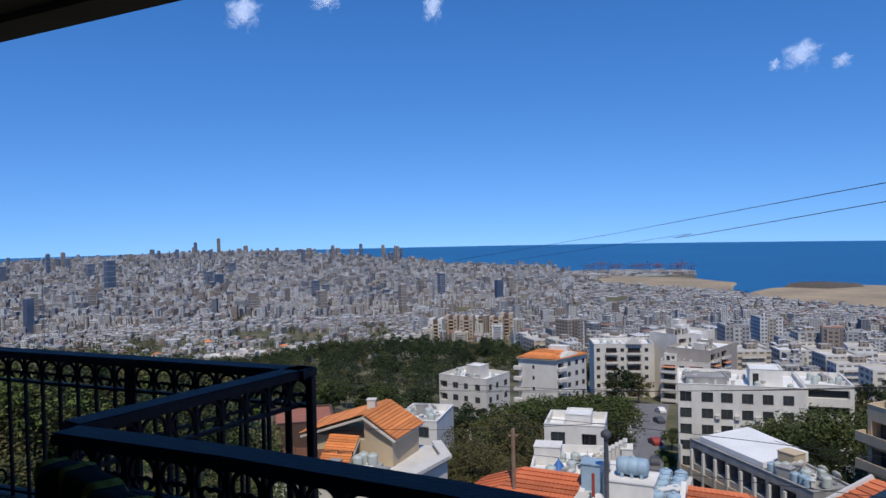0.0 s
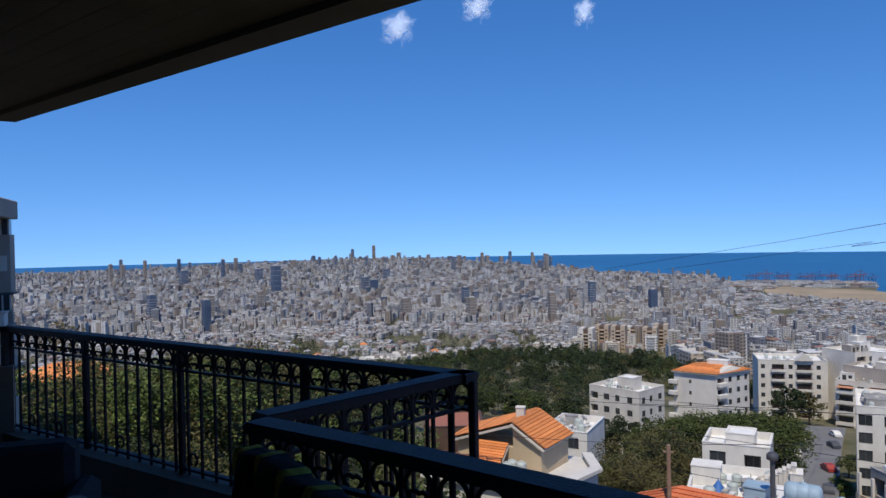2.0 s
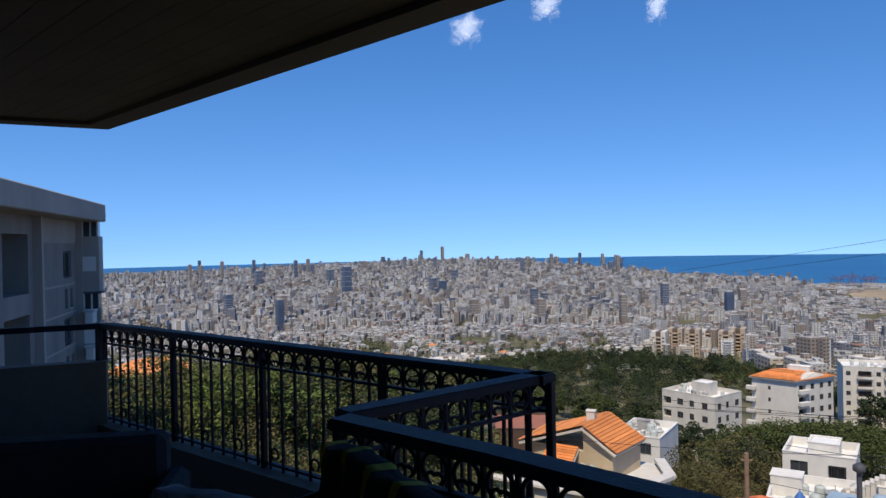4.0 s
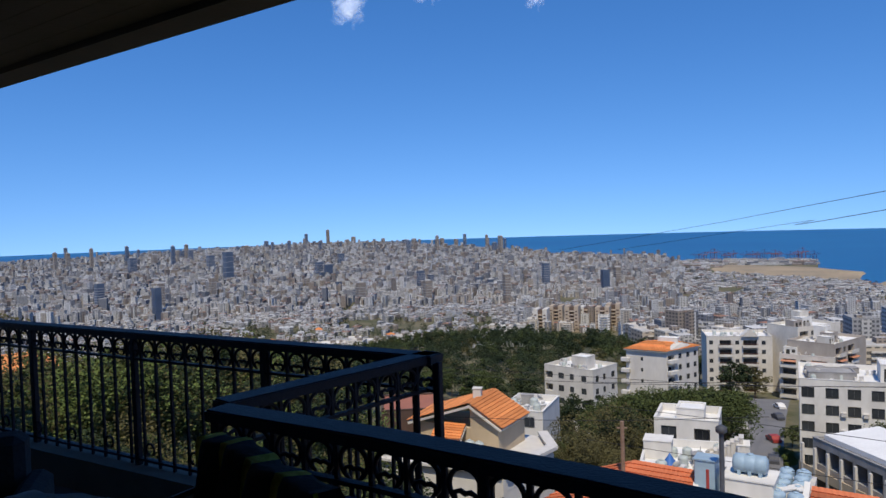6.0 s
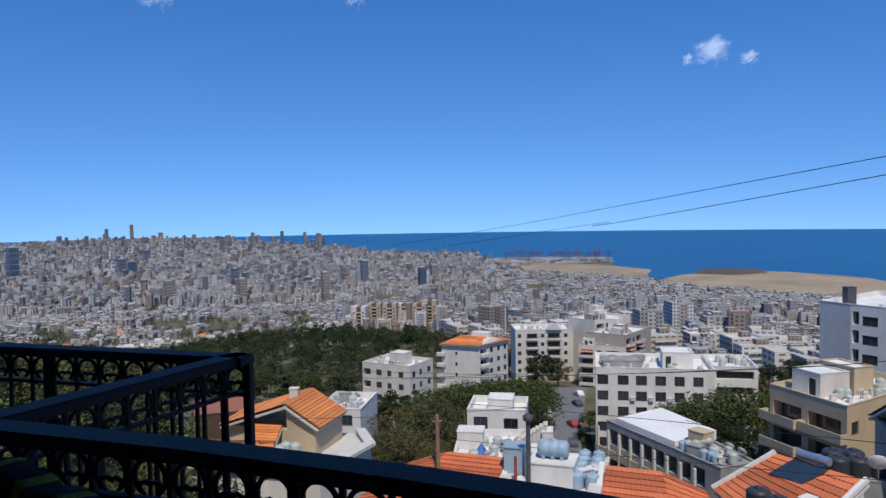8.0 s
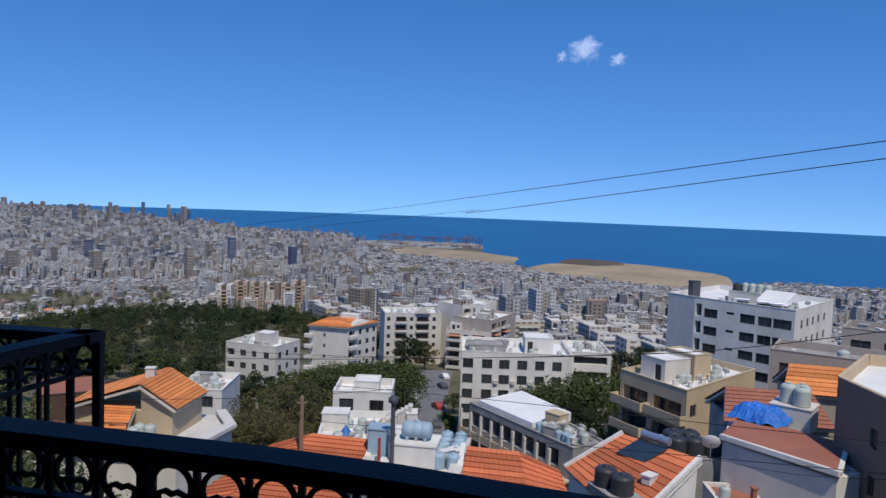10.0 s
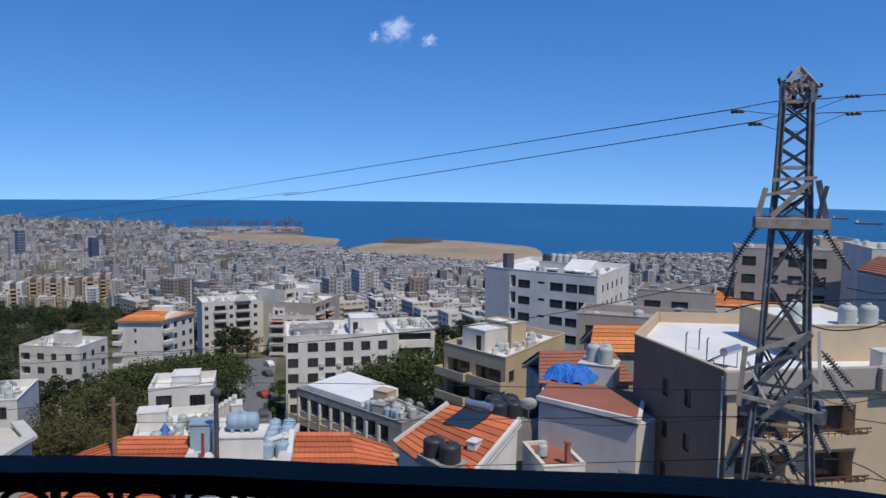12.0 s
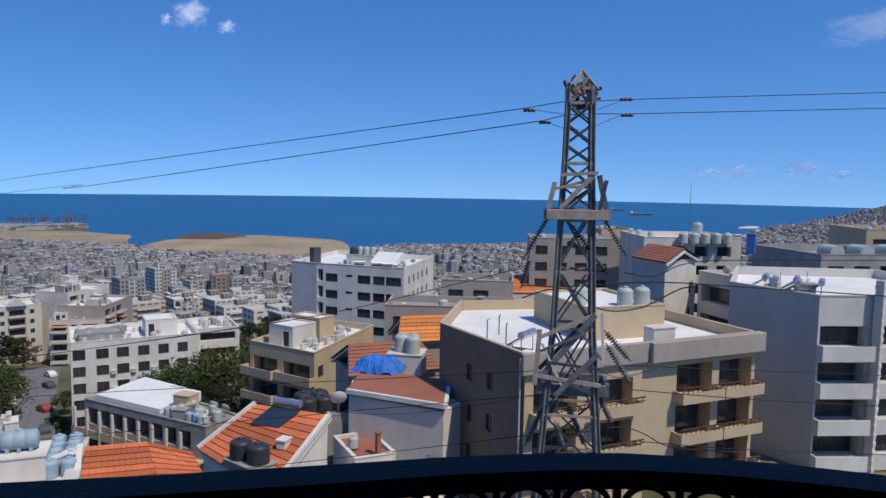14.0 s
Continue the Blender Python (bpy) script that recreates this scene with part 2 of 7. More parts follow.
M["blockwall"] = palette("block_walls", [(0.62, 0.59, 0.53), (0.50, 0.47, 0.42), (0.70, 0.68, 0.64), (0.55, 0.47, 0.36), (0.60, 0.57, 0.52), (0.48, 0.40, 0.31), (0.66, 0.62, 0.55)], True, True)
M["blockroof"] = palette("block_roofs", [(0.62, 0.60, 0.56), (0.48, 0.46, 0.43), (0.70, 0.68, 0.64), (0.52, 0.49, 0.45)], False, True)
M["pane"] = glass("window_pane")


def cloud_mat():
    m = bpy.data.materials.new("cloud_vapour")
    m.use_nodes = True
    nt = m.node_tree
    N, L = nt.nodes.new, nt.links.new
    p = nt.nodes["Principled BSDF"]
    co, nz = N("ShaderNodeTexCoord"), N("ShaderNodeTexNoise")
    nz.inputs["Scale"].default_value, nz.inputs["Detail"].default_value, nz.inputs["Distortion"].default_value = 1.9, 9, 0.9
    L(co.outputs["Object"], nz.inputs[0])
    ln = N("ShaderNodeVectorMath")
    ln.operation = "LENGTH"
    flat = N("ShaderNodeVectorMath")
    flat.operation, flat.inputs[1].default_value = "MULTIPLY", (1, 0, 1)
    L(co.outputs["Object"], flat.inputs[0]), L(flat.outputs[0], ln.inputs[0])
    fall = N("ShaderNodeMapRange")
    fall.inputs[1].default_value, fall.inputs[2].default_value, fall.inputs[3].default_value, fall.inputs[4].default_value = 0.0, 1.0, 0.30, -0.55
    L(ln.outputs["Value"], fall.inputs[0])
    s = N("ShaderNodeMath")
    s.operation = "ADD"
    L(nz.outputs[0], s.inputs[0]), L(fall.outputs[0], s.inputs[1])
    al = N("ShaderNodeMapRange")
    al.inputs[1].default_value, al.inputs[2].default_value, al.inputs[4].default_value = 0.36, 0.85, 0.85
    L(s.outputs[0], al.inputs[0])
    # vapour scatters light on and back, and lets the sky through where it is thin
    nt.nodes.remove(p)
    df, tl, tr, ad, mx = N("ShaderNodeBsdfDiffuse"), N("ShaderNodeBsdfTranslucent"), N("ShaderNodeBsdfTransparent"), N("ShaderNodeAddShader"), N("ShaderNodeMixShader")
    df.inputs[0].default_value = tl.inputs[0].default_value = (0.62, 0.63, 0.66, 1)
    L(df.outputs[0], ad.inputs[0]), L(tl.outputs[0], ad.inputs[1])
    L(al.outputs[0], mx.inputs[0]), L(tr.outputs[0], mx.inputs[1]), L(ad.outputs[0], mx.inputs[2])
    L(mx.outputs[0], nt.nodes["Material Output"].inputs[0])
    return m


M["cloud"] = cloud_mat()


# ---- helpers of the build ----
def at(az, d, z=0.0):
    """A place by bearing (degrees clockwise from +y), distance and height."""
    return Vector((math.sin(radians(az)) * d, math.cos(radians(az)) * d, z))


def empty(name, m=None, **tags):
    ob = new(name)
    ob.empty_display_size = 0.2
    if m is not None:
        ob.matrix_world = m
    return tagged(ob, **tags)


def part(name, bm, material, parent=None, label="", data=None):
    """Links a bmesh as one mesh object under a thing or a part."""
    if data is None:
        data = bpy.data.meshes.new(name)
        bm.to_mesh(data)
        bm.free()
        for x in material if isinstance(material, (list, tuple)) else [material]:
            data.materials.append(x)
    ob = new(name, data)
    ob.parent = parent
    return tagged(ob, label=label)


def thing(name, bm, material, m=None, **tags):
    ob = part(name, bm, material)
    if m is not None:
        ob.matrix_world = m
    return tagged(ob, **tags)


def cuboid(bm, lo, hi, m=None, bevel=0.0, mi=0):
    """An axis-aligned box between two corners, turned by m."""
    r = bmesh.ops.create_cube(bm, size=1)["verts"]
    c, s = [(a + b) / 2 for a, b in zip(lo, hi)], [max(abs(b - a), 1e-4) for a, b in zip(lo, hi)]
    for v in r:
        v.co = Vector((v.co.x * s[0] + c[0], v.co.y * s[1] + c[1], v.co.z * s[2] + c[2]))
    fs = {f for v in r for f in v.link_faces}
    for f in fs:
        f.material_index = mi
    if bevel:
        es = list({e for v in r for e in v.link_edges})
        r = bmesh.ops.bevel(bm, geom=es, offset=bevel, segments=1, affect="EDGES")["verts"]
    if m is not None:
        bmesh.ops.transform(bm, matrix=m, verts=list({v for v in r}))
    return bm


def beam(bm, a, b, w, h=None, mi=0):
    """A square bar from a to b."""
    a, b = Vector(a), Vector(b)
    d = b - a
    q = d.to_track_quat("Z", "X").to_matrix().to_4x4()
    h = h or w
    return cuboid(bm, (-w / 2, -h / 2, 0), (w / 2, h / 2, d.length), Matrix.Translation(a) @ q, mi=mi)


def rod(bm, a, b, r1, r2=None, seg=8):
    a, b = Vector(a), Vector(b)
    d = b - a
    q = Matrix.Translation((a + b) / 2) @ d.to_track_quat("Z", "X").to_matrix().to_4x4()
    bmesh.ops.create_cone(bm, cap_ends=True, segments=seg, radius1=r1, radius2=r1 if r2 is None else r2, depth=d.length, matrix=q)
    return bm


def lathe(bm, profile, seg=20, m=None):
    """A solid of revolution from (radius, height) pairs."""
    rings = []
    for r, z in profile:
        rings.append([bm.verts.new((r * math.cos(2 * math.pi * i / seg), r * math.sin(2 * math.pi * i / seg), z)) for i in range(seg)])
    for a, b in zip(rings, rings[1:]):
        for i in range(seg):
            f = bm.faces.new((a[i], a[(i + 1) % seg], b[(i + 1) % seg], b[i]))
            f.smooth = True
    bm.faces.new(rings[0][::-1]), bm.faces.new(rings[-1])
    if m is not None:
        bmesh.ops.transform(bm, matrix=m, verts=[v for r in rings for v in r])
    return bm


def tube(name, pts, r, material, parent=None, label="", cyclic=False, seg=2, swell=0.0):
    """A bent round bar along points, as a mesh."""
    cu = bpy.data.curves.new(name, "CURVE")
    cu.dimensions, cu.bevel_depth, cu.bevel_resolution = "3D", r, seg
    sp = cu.splines.new("POLY")
    sp.points.add(len(pts) - 1)
    for q, p in zip(sp.points, pts):
        q.co = (*p, 1)
        q.radius = max(1.0, Vector(p).length / swell) if swell else 1.0
    sp.use_cyclic_u = cyclic
    tmp = bpy.data.objects.new("tmp", cu)
    me = bpy.data.meshes.new_from_object(tmp)
    me.name = name
    bpy.data.objects.remove(tmp), bpy.data.curves.remove(cu)
    me.materials.append(material)
    for f in me.polygons:
        f.use_smooth = True
    return part(name, None, None, parent, label, data=me)


def lerp(tab, x):
    if x <= tab[0][0]:
        return float(tab[0][1])
    for (x0, y0), (x1, y1) in zip(tab, tab[1:]):
        if x <= x1:
            return y0 + (y1 - y0) * (x - x0) / (x1 - x0)
    return float(tab[-1][1])


# ---- the lie of the land ----
FALL = [(0, -13), (25, -17), (45, -24), (75, -33), (100, -38), (150, -47), (220, -53), (350, -66), (520, -93), (700, -103), (1500, -109), (2500, -110.5), (5000, -112)]
COAST = [(-180, 3000), (-90, 3400), (-45, 3350), (-30, 3500), (-20, 3650), (-10.9, 2860), (-2.6, 2210), (3.1, 1975), (7.5, 1900), (12, 1850), (15.2, 1780), (15.6, 1400), (18.65, 1290), (25, 1230), (34.4, 1175), (42.8, 1256), (47, 1290), (59, 1500), (63.7, 1790), (64.7, 2100), (67.4, 2440), (72.4, 3700), (80, 4200), (100, 4200), (180, 3000)]


# where the built-up plain ends and the made ground by the shore begins
SHORE = [(7.9, 1760), (8, 1420), (8.6, 1430), (11, 1360), (14, 1290), (18.5, 1225), (18.6, 1185), (22, 1085), (26, 1040), (30, 1015), (34.8, 1025)]


def ground_z(x, y):
    d, az = math.hypot(x, y), math.degrees(math.atan2(x, y))
    z = lerp(FALL, d)
    # the slope is higher towards the east, and the gardens to the west lie higher close by
    z += max(0, min(1, (az - 27) / 30)) * lerp([(0, 0), (40, 3), (100, 16), (180, 18), (300, 10), (600, 3), (900, 0)], d)
    z += max(0, min(1, (-az - 8) / 20)) * lerp([(0, 0), (25, 3), (60, 11), (120, 15), (200, 12), (300, 3), (360, 0)], d)
    # the hill that carries the old town
    z += 22 * math.exp(-((az + 21) / 11) ** 2 - ((d - 3000) / 900) ** 2)
    z += 6 * math.exp(-((az + 8) / 9) ** 2 - ((d - 400) / 110) ** 2)
    if 8.6 < az < 34.8:
        z -= 9 * max(0, min(1, (d - lerp(SHORE, az)) / 40))
    z += max(0, min(1, (az - 64) / 10)) * lerp([(1500, 0), (2600, 8), (4200, 60)], d)
    return z


# ---- sea, ground, landfills ----
bm = bmesh.new()
bmesh.ops.create_circle(bm, segments=180, radius=4800, cap_ends=True)
thing("water", bm, M["sea"], pose(0, 0, -113.4), label="deep blue calm sea reaching the horizon", category="sea", kind="structure")

AZS = [i * 2.0 for i in range(-90, -32)] + [-64 + i * 1.0 for i in range(0, 150)] + [86 + i * 2.0 for i in range(0, 47)]
RAD = [0.02] + [3 * 1.045 ** i for i in range(0, 165)]
verts, faces = [], []
for az in AZS:
    dc = lerp(COAST, az)
    for r in RAD:
        r = min(r, 4700)
        p = at(az, r)
        z = ground_z(p.x, p.y)
        z = max(z, -112.2) if r < dc else -118
        if r < 12:
            z = min(z, -12)
        verts.append((p.x, p.y, z))
n = len(RAD)
for i in range(len(AZS) - 1):
    for j in range(n - 1):
        a = i * n + j
        faces.append((a, a + n, a + n + 1, a + 1))
me = bpy.data.meshes.new("ground")
me.from_pydata(verts, [], faces)
me.materials.append(M["ground"])
me.polygons.foreach_set("use_smooth", [True] * len(faces))
tagged(new("ground", me), label="scrubby hillside falling to a coastal plain", category="ground", kind="structure")


def slab(name, ring, z0, z1, material, inset=0.93, **tags):
    """Made ground with a sloping bank round its edge."""
    b = bmesh.new()
    c = sum(ring, Vector()) / len(ring)
    lo = [b.verts.new((p.x, p.y, z0)) for p in ring]
    hi = [b.verts.new((*(c + (p - c) * inset).xy, z1 + 1.5 * math.sin(i * 2.1))) for i, p in enumerate(ring)]
    top = b.verts.new((c.x, c.y, z1 + 3))
    k = len(ring)
    for i in range(k):
        b.faces.new((lo[i], lo[(i + 1) % k], hi[(i + 1) % k], hi[i])), b.faces.new((hi[i], hi[(i + 1) % k], top))
    bmesh.ops.recalc_face_normals(b, faces=b.faces)
    return thing(name, b, material, kind="structure", **tags)


slab("landfill", [at(a, d) for a, d in ((18.0, 1440), (18.2, 1490), (18.05, 1525), (16, 1575), (15, 1610), (12, 1690), (9, 1710), (7.5, 1560), (8.6, 1330), (11, 1240), (14, 1205), (16.6, 1215), (17.8, 1300))], -115, -111, M["sand"], label="flat sandy landfill spit reaching into the sea", category="landfill")
slab("landfill", [at(a, d) for a, d in ((18.65, 1281), (20, 1345), (22, 1416), (25, 1470), (27.5, 1440), (31, 1415), (33, 1350), (33.9, 1290), (34.6, 1080), (34.0, 1000), (30, 985), (26, 1010), (22, 1050), (19.4, 1150))], -115, -109, M["sand"], label="sandy landfill plateau along the shore", category="landfill")
slab("landfill", [at(a, d) for a, d in ((21.0, 1370), (22, 1395), (25, 1425), (26.4, 1395), (24, 1350))], -112, -102.5, M["darkfill"], 0.8, label="dark heap of fill on a sandy plateau", category="landfill")
for ring in (((63.9, 1780), (61.5, 1700), (61.4, 1720), (63.6, 1850)), ((64.7, 2160), (63.2, 2120), (63.2, 2140), (64.6, 2230)), ((3, 1990), (-2.6, 2240), (-10.5, 2880), (-10.2, 2910), (-2.4, 2270), (3.2, 2010))):
    slab("breakwater", [at(a, d) for a, d in ring], -115, -111, M["offwhite"], 0.9, label="pale stone breakwater in the sea", category="breakwater")


# ---- the city ----
class Blocks:
    """Gathers many upright blocks, with wall metres in the UV map, for one mesh."""

    def __init__(self, dense=1.75):
        self.dense = dense
        self.v, self.f, self.uv, self.mi = [], [], [], []

    def add(self, x, y, z0, w, d, h, rot, roof=1, wall=0):
        c, s = math.cos(rot), math.sin(rot)
        k = len(self.v)
        for zz in (z0, z0 + h):
            for a, b in ((-w, -d), (w, -d), (w, d), (-w, d)):
                self.v.append((x + (a * c - b * s) / 2, y + (a * s + b * c) / 2, zz))
        for i, ln in enumerate((w, d, w, d)):
            j = (i + 1) % 4
            self.f.append((k + i, k + j, k + 4 + j, k + 4 + i))
            self.uv += [(0, 0), (ln * self.dense, 0), (ln * self.dense, h * self.dense), (0, h * self.dense)]
            self.mi.append(wall)
        self.f.append((k + 4, k + 5, k + 6, k + 7))
        self.uv += [(0, 0)] * 4
        self.mi.append(roof)

    def mesh(self, name, mats):
        me = bpy.data.meshes.new(name)
        me.from_pydata(self.v, [], self.f)
        me.uv_layers.new(name="wall").data.foreach_set("uv", [c for p in self.uv for c in p])
        for m in mats:
            me.materials.append(m)
        me.polygons.foreach_set("material_index", self.mi)
        return me


def city_start(az):
    return lerp([(-70, 400), (-22, 400), (-15, 430), (-13, 505), (-6, 520), (-5, 655), (1.6, 655), (2.5, 400), (4, 330), (20, 300), (32, 250), (44, 230), (50, 170), (80, 150)], az)


CITY = (M["citywall"], M["cityroof"])
rnd = random.Random(11)
far, near_spots = Blocks(), []
d = 150.0
while d < 3650:
    # the plain is crowded with small plots; the rows open out with distance
    s = 8.8 + max(0, d - 500) * 0.0013
    steps = int(math.radians(136) * d / s)
    for k in range(steps):
        az = -58 + 136 * (k + rnd.uniform(-0.4, 0.4)) / steps
        r = d + rnd.uniform(-0.5, 0.5) * s
        if r < city_start(az) or r > lerp(COAST, az) - 20 or (5 < az < 34.8 and r > lerp(SHORE, az)):
            continue
        p = at(az, r)
        q = noise.noise((p.x / 160, p.y / 160, 0))
        g = noise.noise((p.x / 70, p.y / 70, 5))
        if g > 0.40 or (abs(noise.noise((p.x / 260, p.y / 260, 9))) < 0.02 and r > 560):
            continue
        # the western foot of the hill is half gardens
        if az < -8 and r < 800 and (rnd.random() < 0.45 or noise.noise((p.x / 45, p.y / 45, 2)) > 0.12):
            continue
        # quarters share a street grid
        rot = round(noise.noise((p.x / 220, p.y / 220, 3)) * 6) * 0.35 + rnd.uniform(-0.06, 0.06)
        w, dep = rnd.uniform(0.5, 0.98) * s, rnd.uniform(0.5, 0.98) * s
        # taller and broader blocks in the eastern quarters
        if az > 0 and r < 1000:
            k2 = lerp([(300, 1.5), (1000, 1.0)], r)
            if rnd.random() < 1 - 1 / k2 ** 2:
                continue
            w, dep = w * k2, dep * k2
        elif rnd.random() < 0.10:
            w, dep = w * 1.7, dep * 1.3
        fl = max(2, int(rnd.gauss(5.6 + 3.0 * q, 2.3)))
        if rnd.random() < 0.05:
            fl, w, dep = fl + rnd.randint(3, 7), w * 0.75, dep * 0.75
        if az < -6 and r < 900:
            fl = min(fl, rnd.choice((2, 3, 3, 4)))
        if az > 27 and r < 700:
            fl = min(fl, 4)
        if az > 44:
            fl = min(fl, 6)
        if az > 6 and r > lerp(COAST, az) - 330:
            fl, w = min(fl, rnd.choice((1, 1, 2, 3))), w * rnd.uniform(1.0, 1.6)
        if 6 < az < 36 and r > 800:
            fl = min(fl, 4 if r < 900 else rnd.choice((1, 2, 2, 3)))
        h = fl * 1.75 * (lerp([(300, 1.5), (1000, 1.0)], r) if az > 0 else 1) * lerp([(600, 1.0), (1600, 0.92), (2600, 1.1)], r)
        z = ground_z(p.x, p.y)
        if r < city_start(az) + 95 and len(near_spots) < 230 and rnd.random() < 0.3:
            near_spots.append((p.x, p.y, z, rot, az))
            continue
        far.add(p.x, p.y, z - 4, w, dep, h + 4, rot)
        if r < 1500 or rnd.random() < 0.25:
            # stair heads and roof rooms
            for _ in range(2 if r < 1100 else 1):
                a, b = rnd.uniform(-0.3, 0.3) * w, rnd.uniform(-0.3, 0.3) * dep
                far.add(p.x + a * math.cos(rot) - b * math.sin(rot), p.y + a * math.sin(rot) + b * math.cos(rot), z + h, w * rnd.uniform(0.15, 0.45), dep * rnd.uniform(0.15, 0.45), rnd.uniform(0.7, 1.7), rot)
        if r < 1000:
            # balcony bays that stand proud of the walls
            b = -dep / 2
            far.add(p.x - b * math.sin(rot), p.y + b * math.cos(rot), z - 3, w * rnd.uniform(0.25, 0.6), 1.2, h + 2.4, rot)
    d += s * lerp([(500, 0.95), (1500, 1.35), (3000, 2.1)], d)
tagged(new("distant_city_buildings", far.mesh("distant_city_buildings", CITY)), label="dense pale apartment blocks filling the coastal plain", category="city", kind="stuff")


def city_block(w, dep, fl):
    """A pale apartment block: walls, roof with parapet, stair head, and a stack of balconies."""
    ob = empty("apartment_building")
    b = Blocks(1.0)
    b.add(0, 0, -8, w, dep, fl * 3.1 + 8, 0)
    part("wall", None, None, ob, data=b.mesh("wall", (M["blockwall"], M["blockroof"])))
    bm = bmesh.new()
    for lo, hi in (((-w / 2, -dep / 2), (w / 2, -dep / 2 + 0.3)), ((-w / 2, dep / 2 - 0.3), (w / 2, dep / 2)), ((-w / 2, -dep / 2 + 0.3), (-w / 2 + 0.3, dep / 2 - 0.3)), ((w / 2 - 0.3, -dep / 2 + 0.3), (w / 2, dep / 2 - 0.3))):
        cuboid(bm, (*lo, fl * 3.1), (*hi, fl * 3.1 + 0.9))
    part("parapet", bm, M["offwhite"], ob)
    b = Blocks()
    b.add(w * 0.15, dep * 0.1, fl * 3.1, w * 0.3, dep * 0.3, 2.8, 0)
    part("stair_head", None, None, ob, data=b.mesh("stair_head", CITY))
    for k in range(1, fl):
        for sgn in (-1, 1):
            bm = bmesh.new()
            cuboid(bm, (-w * 0.32, sgn * dep / 2, k * 3.1), (w * 0.32, sgn * (dep / 2 + 1.3), k * 3.1 + 0.2))
            cuboid(bm, (-w * 0.32, sgn * (dep / 2 + 1.2), k * 3.1 + 0.2), (w * 0.32, sgn * (dep / 2 + 1.3), k * 3.1 + 1.1))
            part("balcony", bm, M["offwhite"], ob)
    return ob


variants = [city_block(16, 14, 6), city_block(20, 13, 5), city_block(13, 15, 7), city_block(18, 18, 6), city_block(14, 12, 4)]
used = set()
for x, y, z, rot, az in near_spots:
    k = rnd.randrange(5) if az < 26 else rnd.choice((1, 4))
    m = Matrix.Translation((x, y, z)) @ Matrix.Rotation(rot, 4, "Z")
    ob = variants[k]
    if k in used:
        ob = copy_thing(ob, m)
    else:
        ob.matrix_world = m
    used.add(k)
    ob.scale = (0.62, 0.62, 0.6) if az < 0 else (0.78, 0.78, 0.74)
    tagged(ob, "pale stuccoed apartment block with stacked balconies", "building", "apartment blocks at the city's edge")
for k in set(range(5)) - used:
    for o in list(variants[k].children_recursive) + [variants[k]]:
        bpy.data.objects.remove(o)

tr = random.Random(21)
EXTRA = tuple((tr.uniform(-40, -7), tr.uniform(2200, 3200), -0.95 - 0.6 * tr.random(), tr.uniform(10, 16), 13, tr.choice((0, 1, 1))) for _ in range(34)) + tuple((tr.uniform(-45, 3), tr.uniform(900, 1700), tr.uniform(-5.0, -3.4), tr.uniform(11, 16), 13, tr.choice((0, 1, 2, 1))) for _ in range(26))
# towers that stand out of the mass: bearing, distance, base height, top elevation in degrees, width, depth, look
for az, d, tel, w, dep, kind in ((-28.35, 1500, -1.72, 24, 22, 0), (-29.6, 1900, -1.95, 24, 20, 0), (-20.85, 3300, -0.36, 17, 16, 1), (-22.5, 3350, -0.62, 17, 16, 0), (-25.5, 3000, -1.05, 20, 20, 0), (-13.75, 1150, -3.75, 15, 14, 0), (-13.0, 1165, -4.1, 10, 14, 0), (-19.9, 1900, -2.2, 22, 18, 0), (-18.9, 3250, -0.95, 24, 20, 1), (-19.4, 3300, -1.15, 22, 20, 0), (-14.9, 3000, -1.3, 30, 20, 0), (-14.2, 3020, -1.25, 26, 20, 1), (-12.4, 2800, -1.35, 22, 20, 0), (-12.0, 2820, -1.3, 20, 20, 1), (-10.9, 2750, -1.4, 20, 18, 1), (-9.2, 1190, -4.4, 16, 12, 2), (-8.2, 1180, -4.6, 20, 14, 2), (-4.9, 1190, -4.5, 16, 14, 2), (-4.0, 1170, -4.6, 14, 14, 0), (-21.6, 1500, -2.8, 20, 18, 0), (-20.9, 1480, -3.0, 22, 14, 2), (-7.9, 2400, -1.75, 22, 16, 0), (-35, 2000, -1.9, 26, 22, 0), (-33.5, 2300, -1.75, 20, 20, 1), (-31, 2500, -1.5, 20, 20, 0), (-27, 2600, -1.35, 18, 18, 1), (-23.9, 2900, -1.3, 20, 20, 1), (-16.6, 3100, -1.15, 18, 18, 1), (68.0, 500, -3.9, 10, 8, 2), (70.2, 620, -3.3, 12, 10, 0)) + EXTRA:
    p = at(az, d)
    w, dep = w * 0.66, dep * 0.66
    z0 = ground_z(p.x, p.y)
    h = min(1.6 + d * math.tan(radians(tel)) - z0, 34 + d * 0.02)
    ob = empty("tower_block", pose(p.x, p.y, z0, 0, 0, -az + 25), label=("blue-grey glass high-rise tower", "pale concrete high-rise tower", "dark office block with glass front")[kind] + " above the city", category="tower", group="high-rise towers")
    b = Blocks()
    b.add(0, 0, -8, w, dep, h + 8, 0)
    part("shaft", None, None, ob, data=b.mesh("shaft", (M["glassblue"], M["concrete"]) if kind != 1 else CITY))
    for k in range(4, int(h / 3.4), 1 if h < 60 else 3):
        bm = bmesh.new()
        cuboid(bm, (-w / 2 - 0.25, -dep / 2 - 0.25, k * 3.4), (w / 2 + 0.25, dep / 2 + 0.25, k * 3.4 + 0.5))
        part("floor_slab", bm, M["glassblue"] if kind == 2 else M["grey"], ob)
    bm = bmesh.new()
    cuboid(bm, (-w * 0.3, -dep * 0.3, h), (w * 0.25, dep * 0.3, h + h * 0.05), bevel=0.3)
    part("crown", bm, M["grey"], ob)

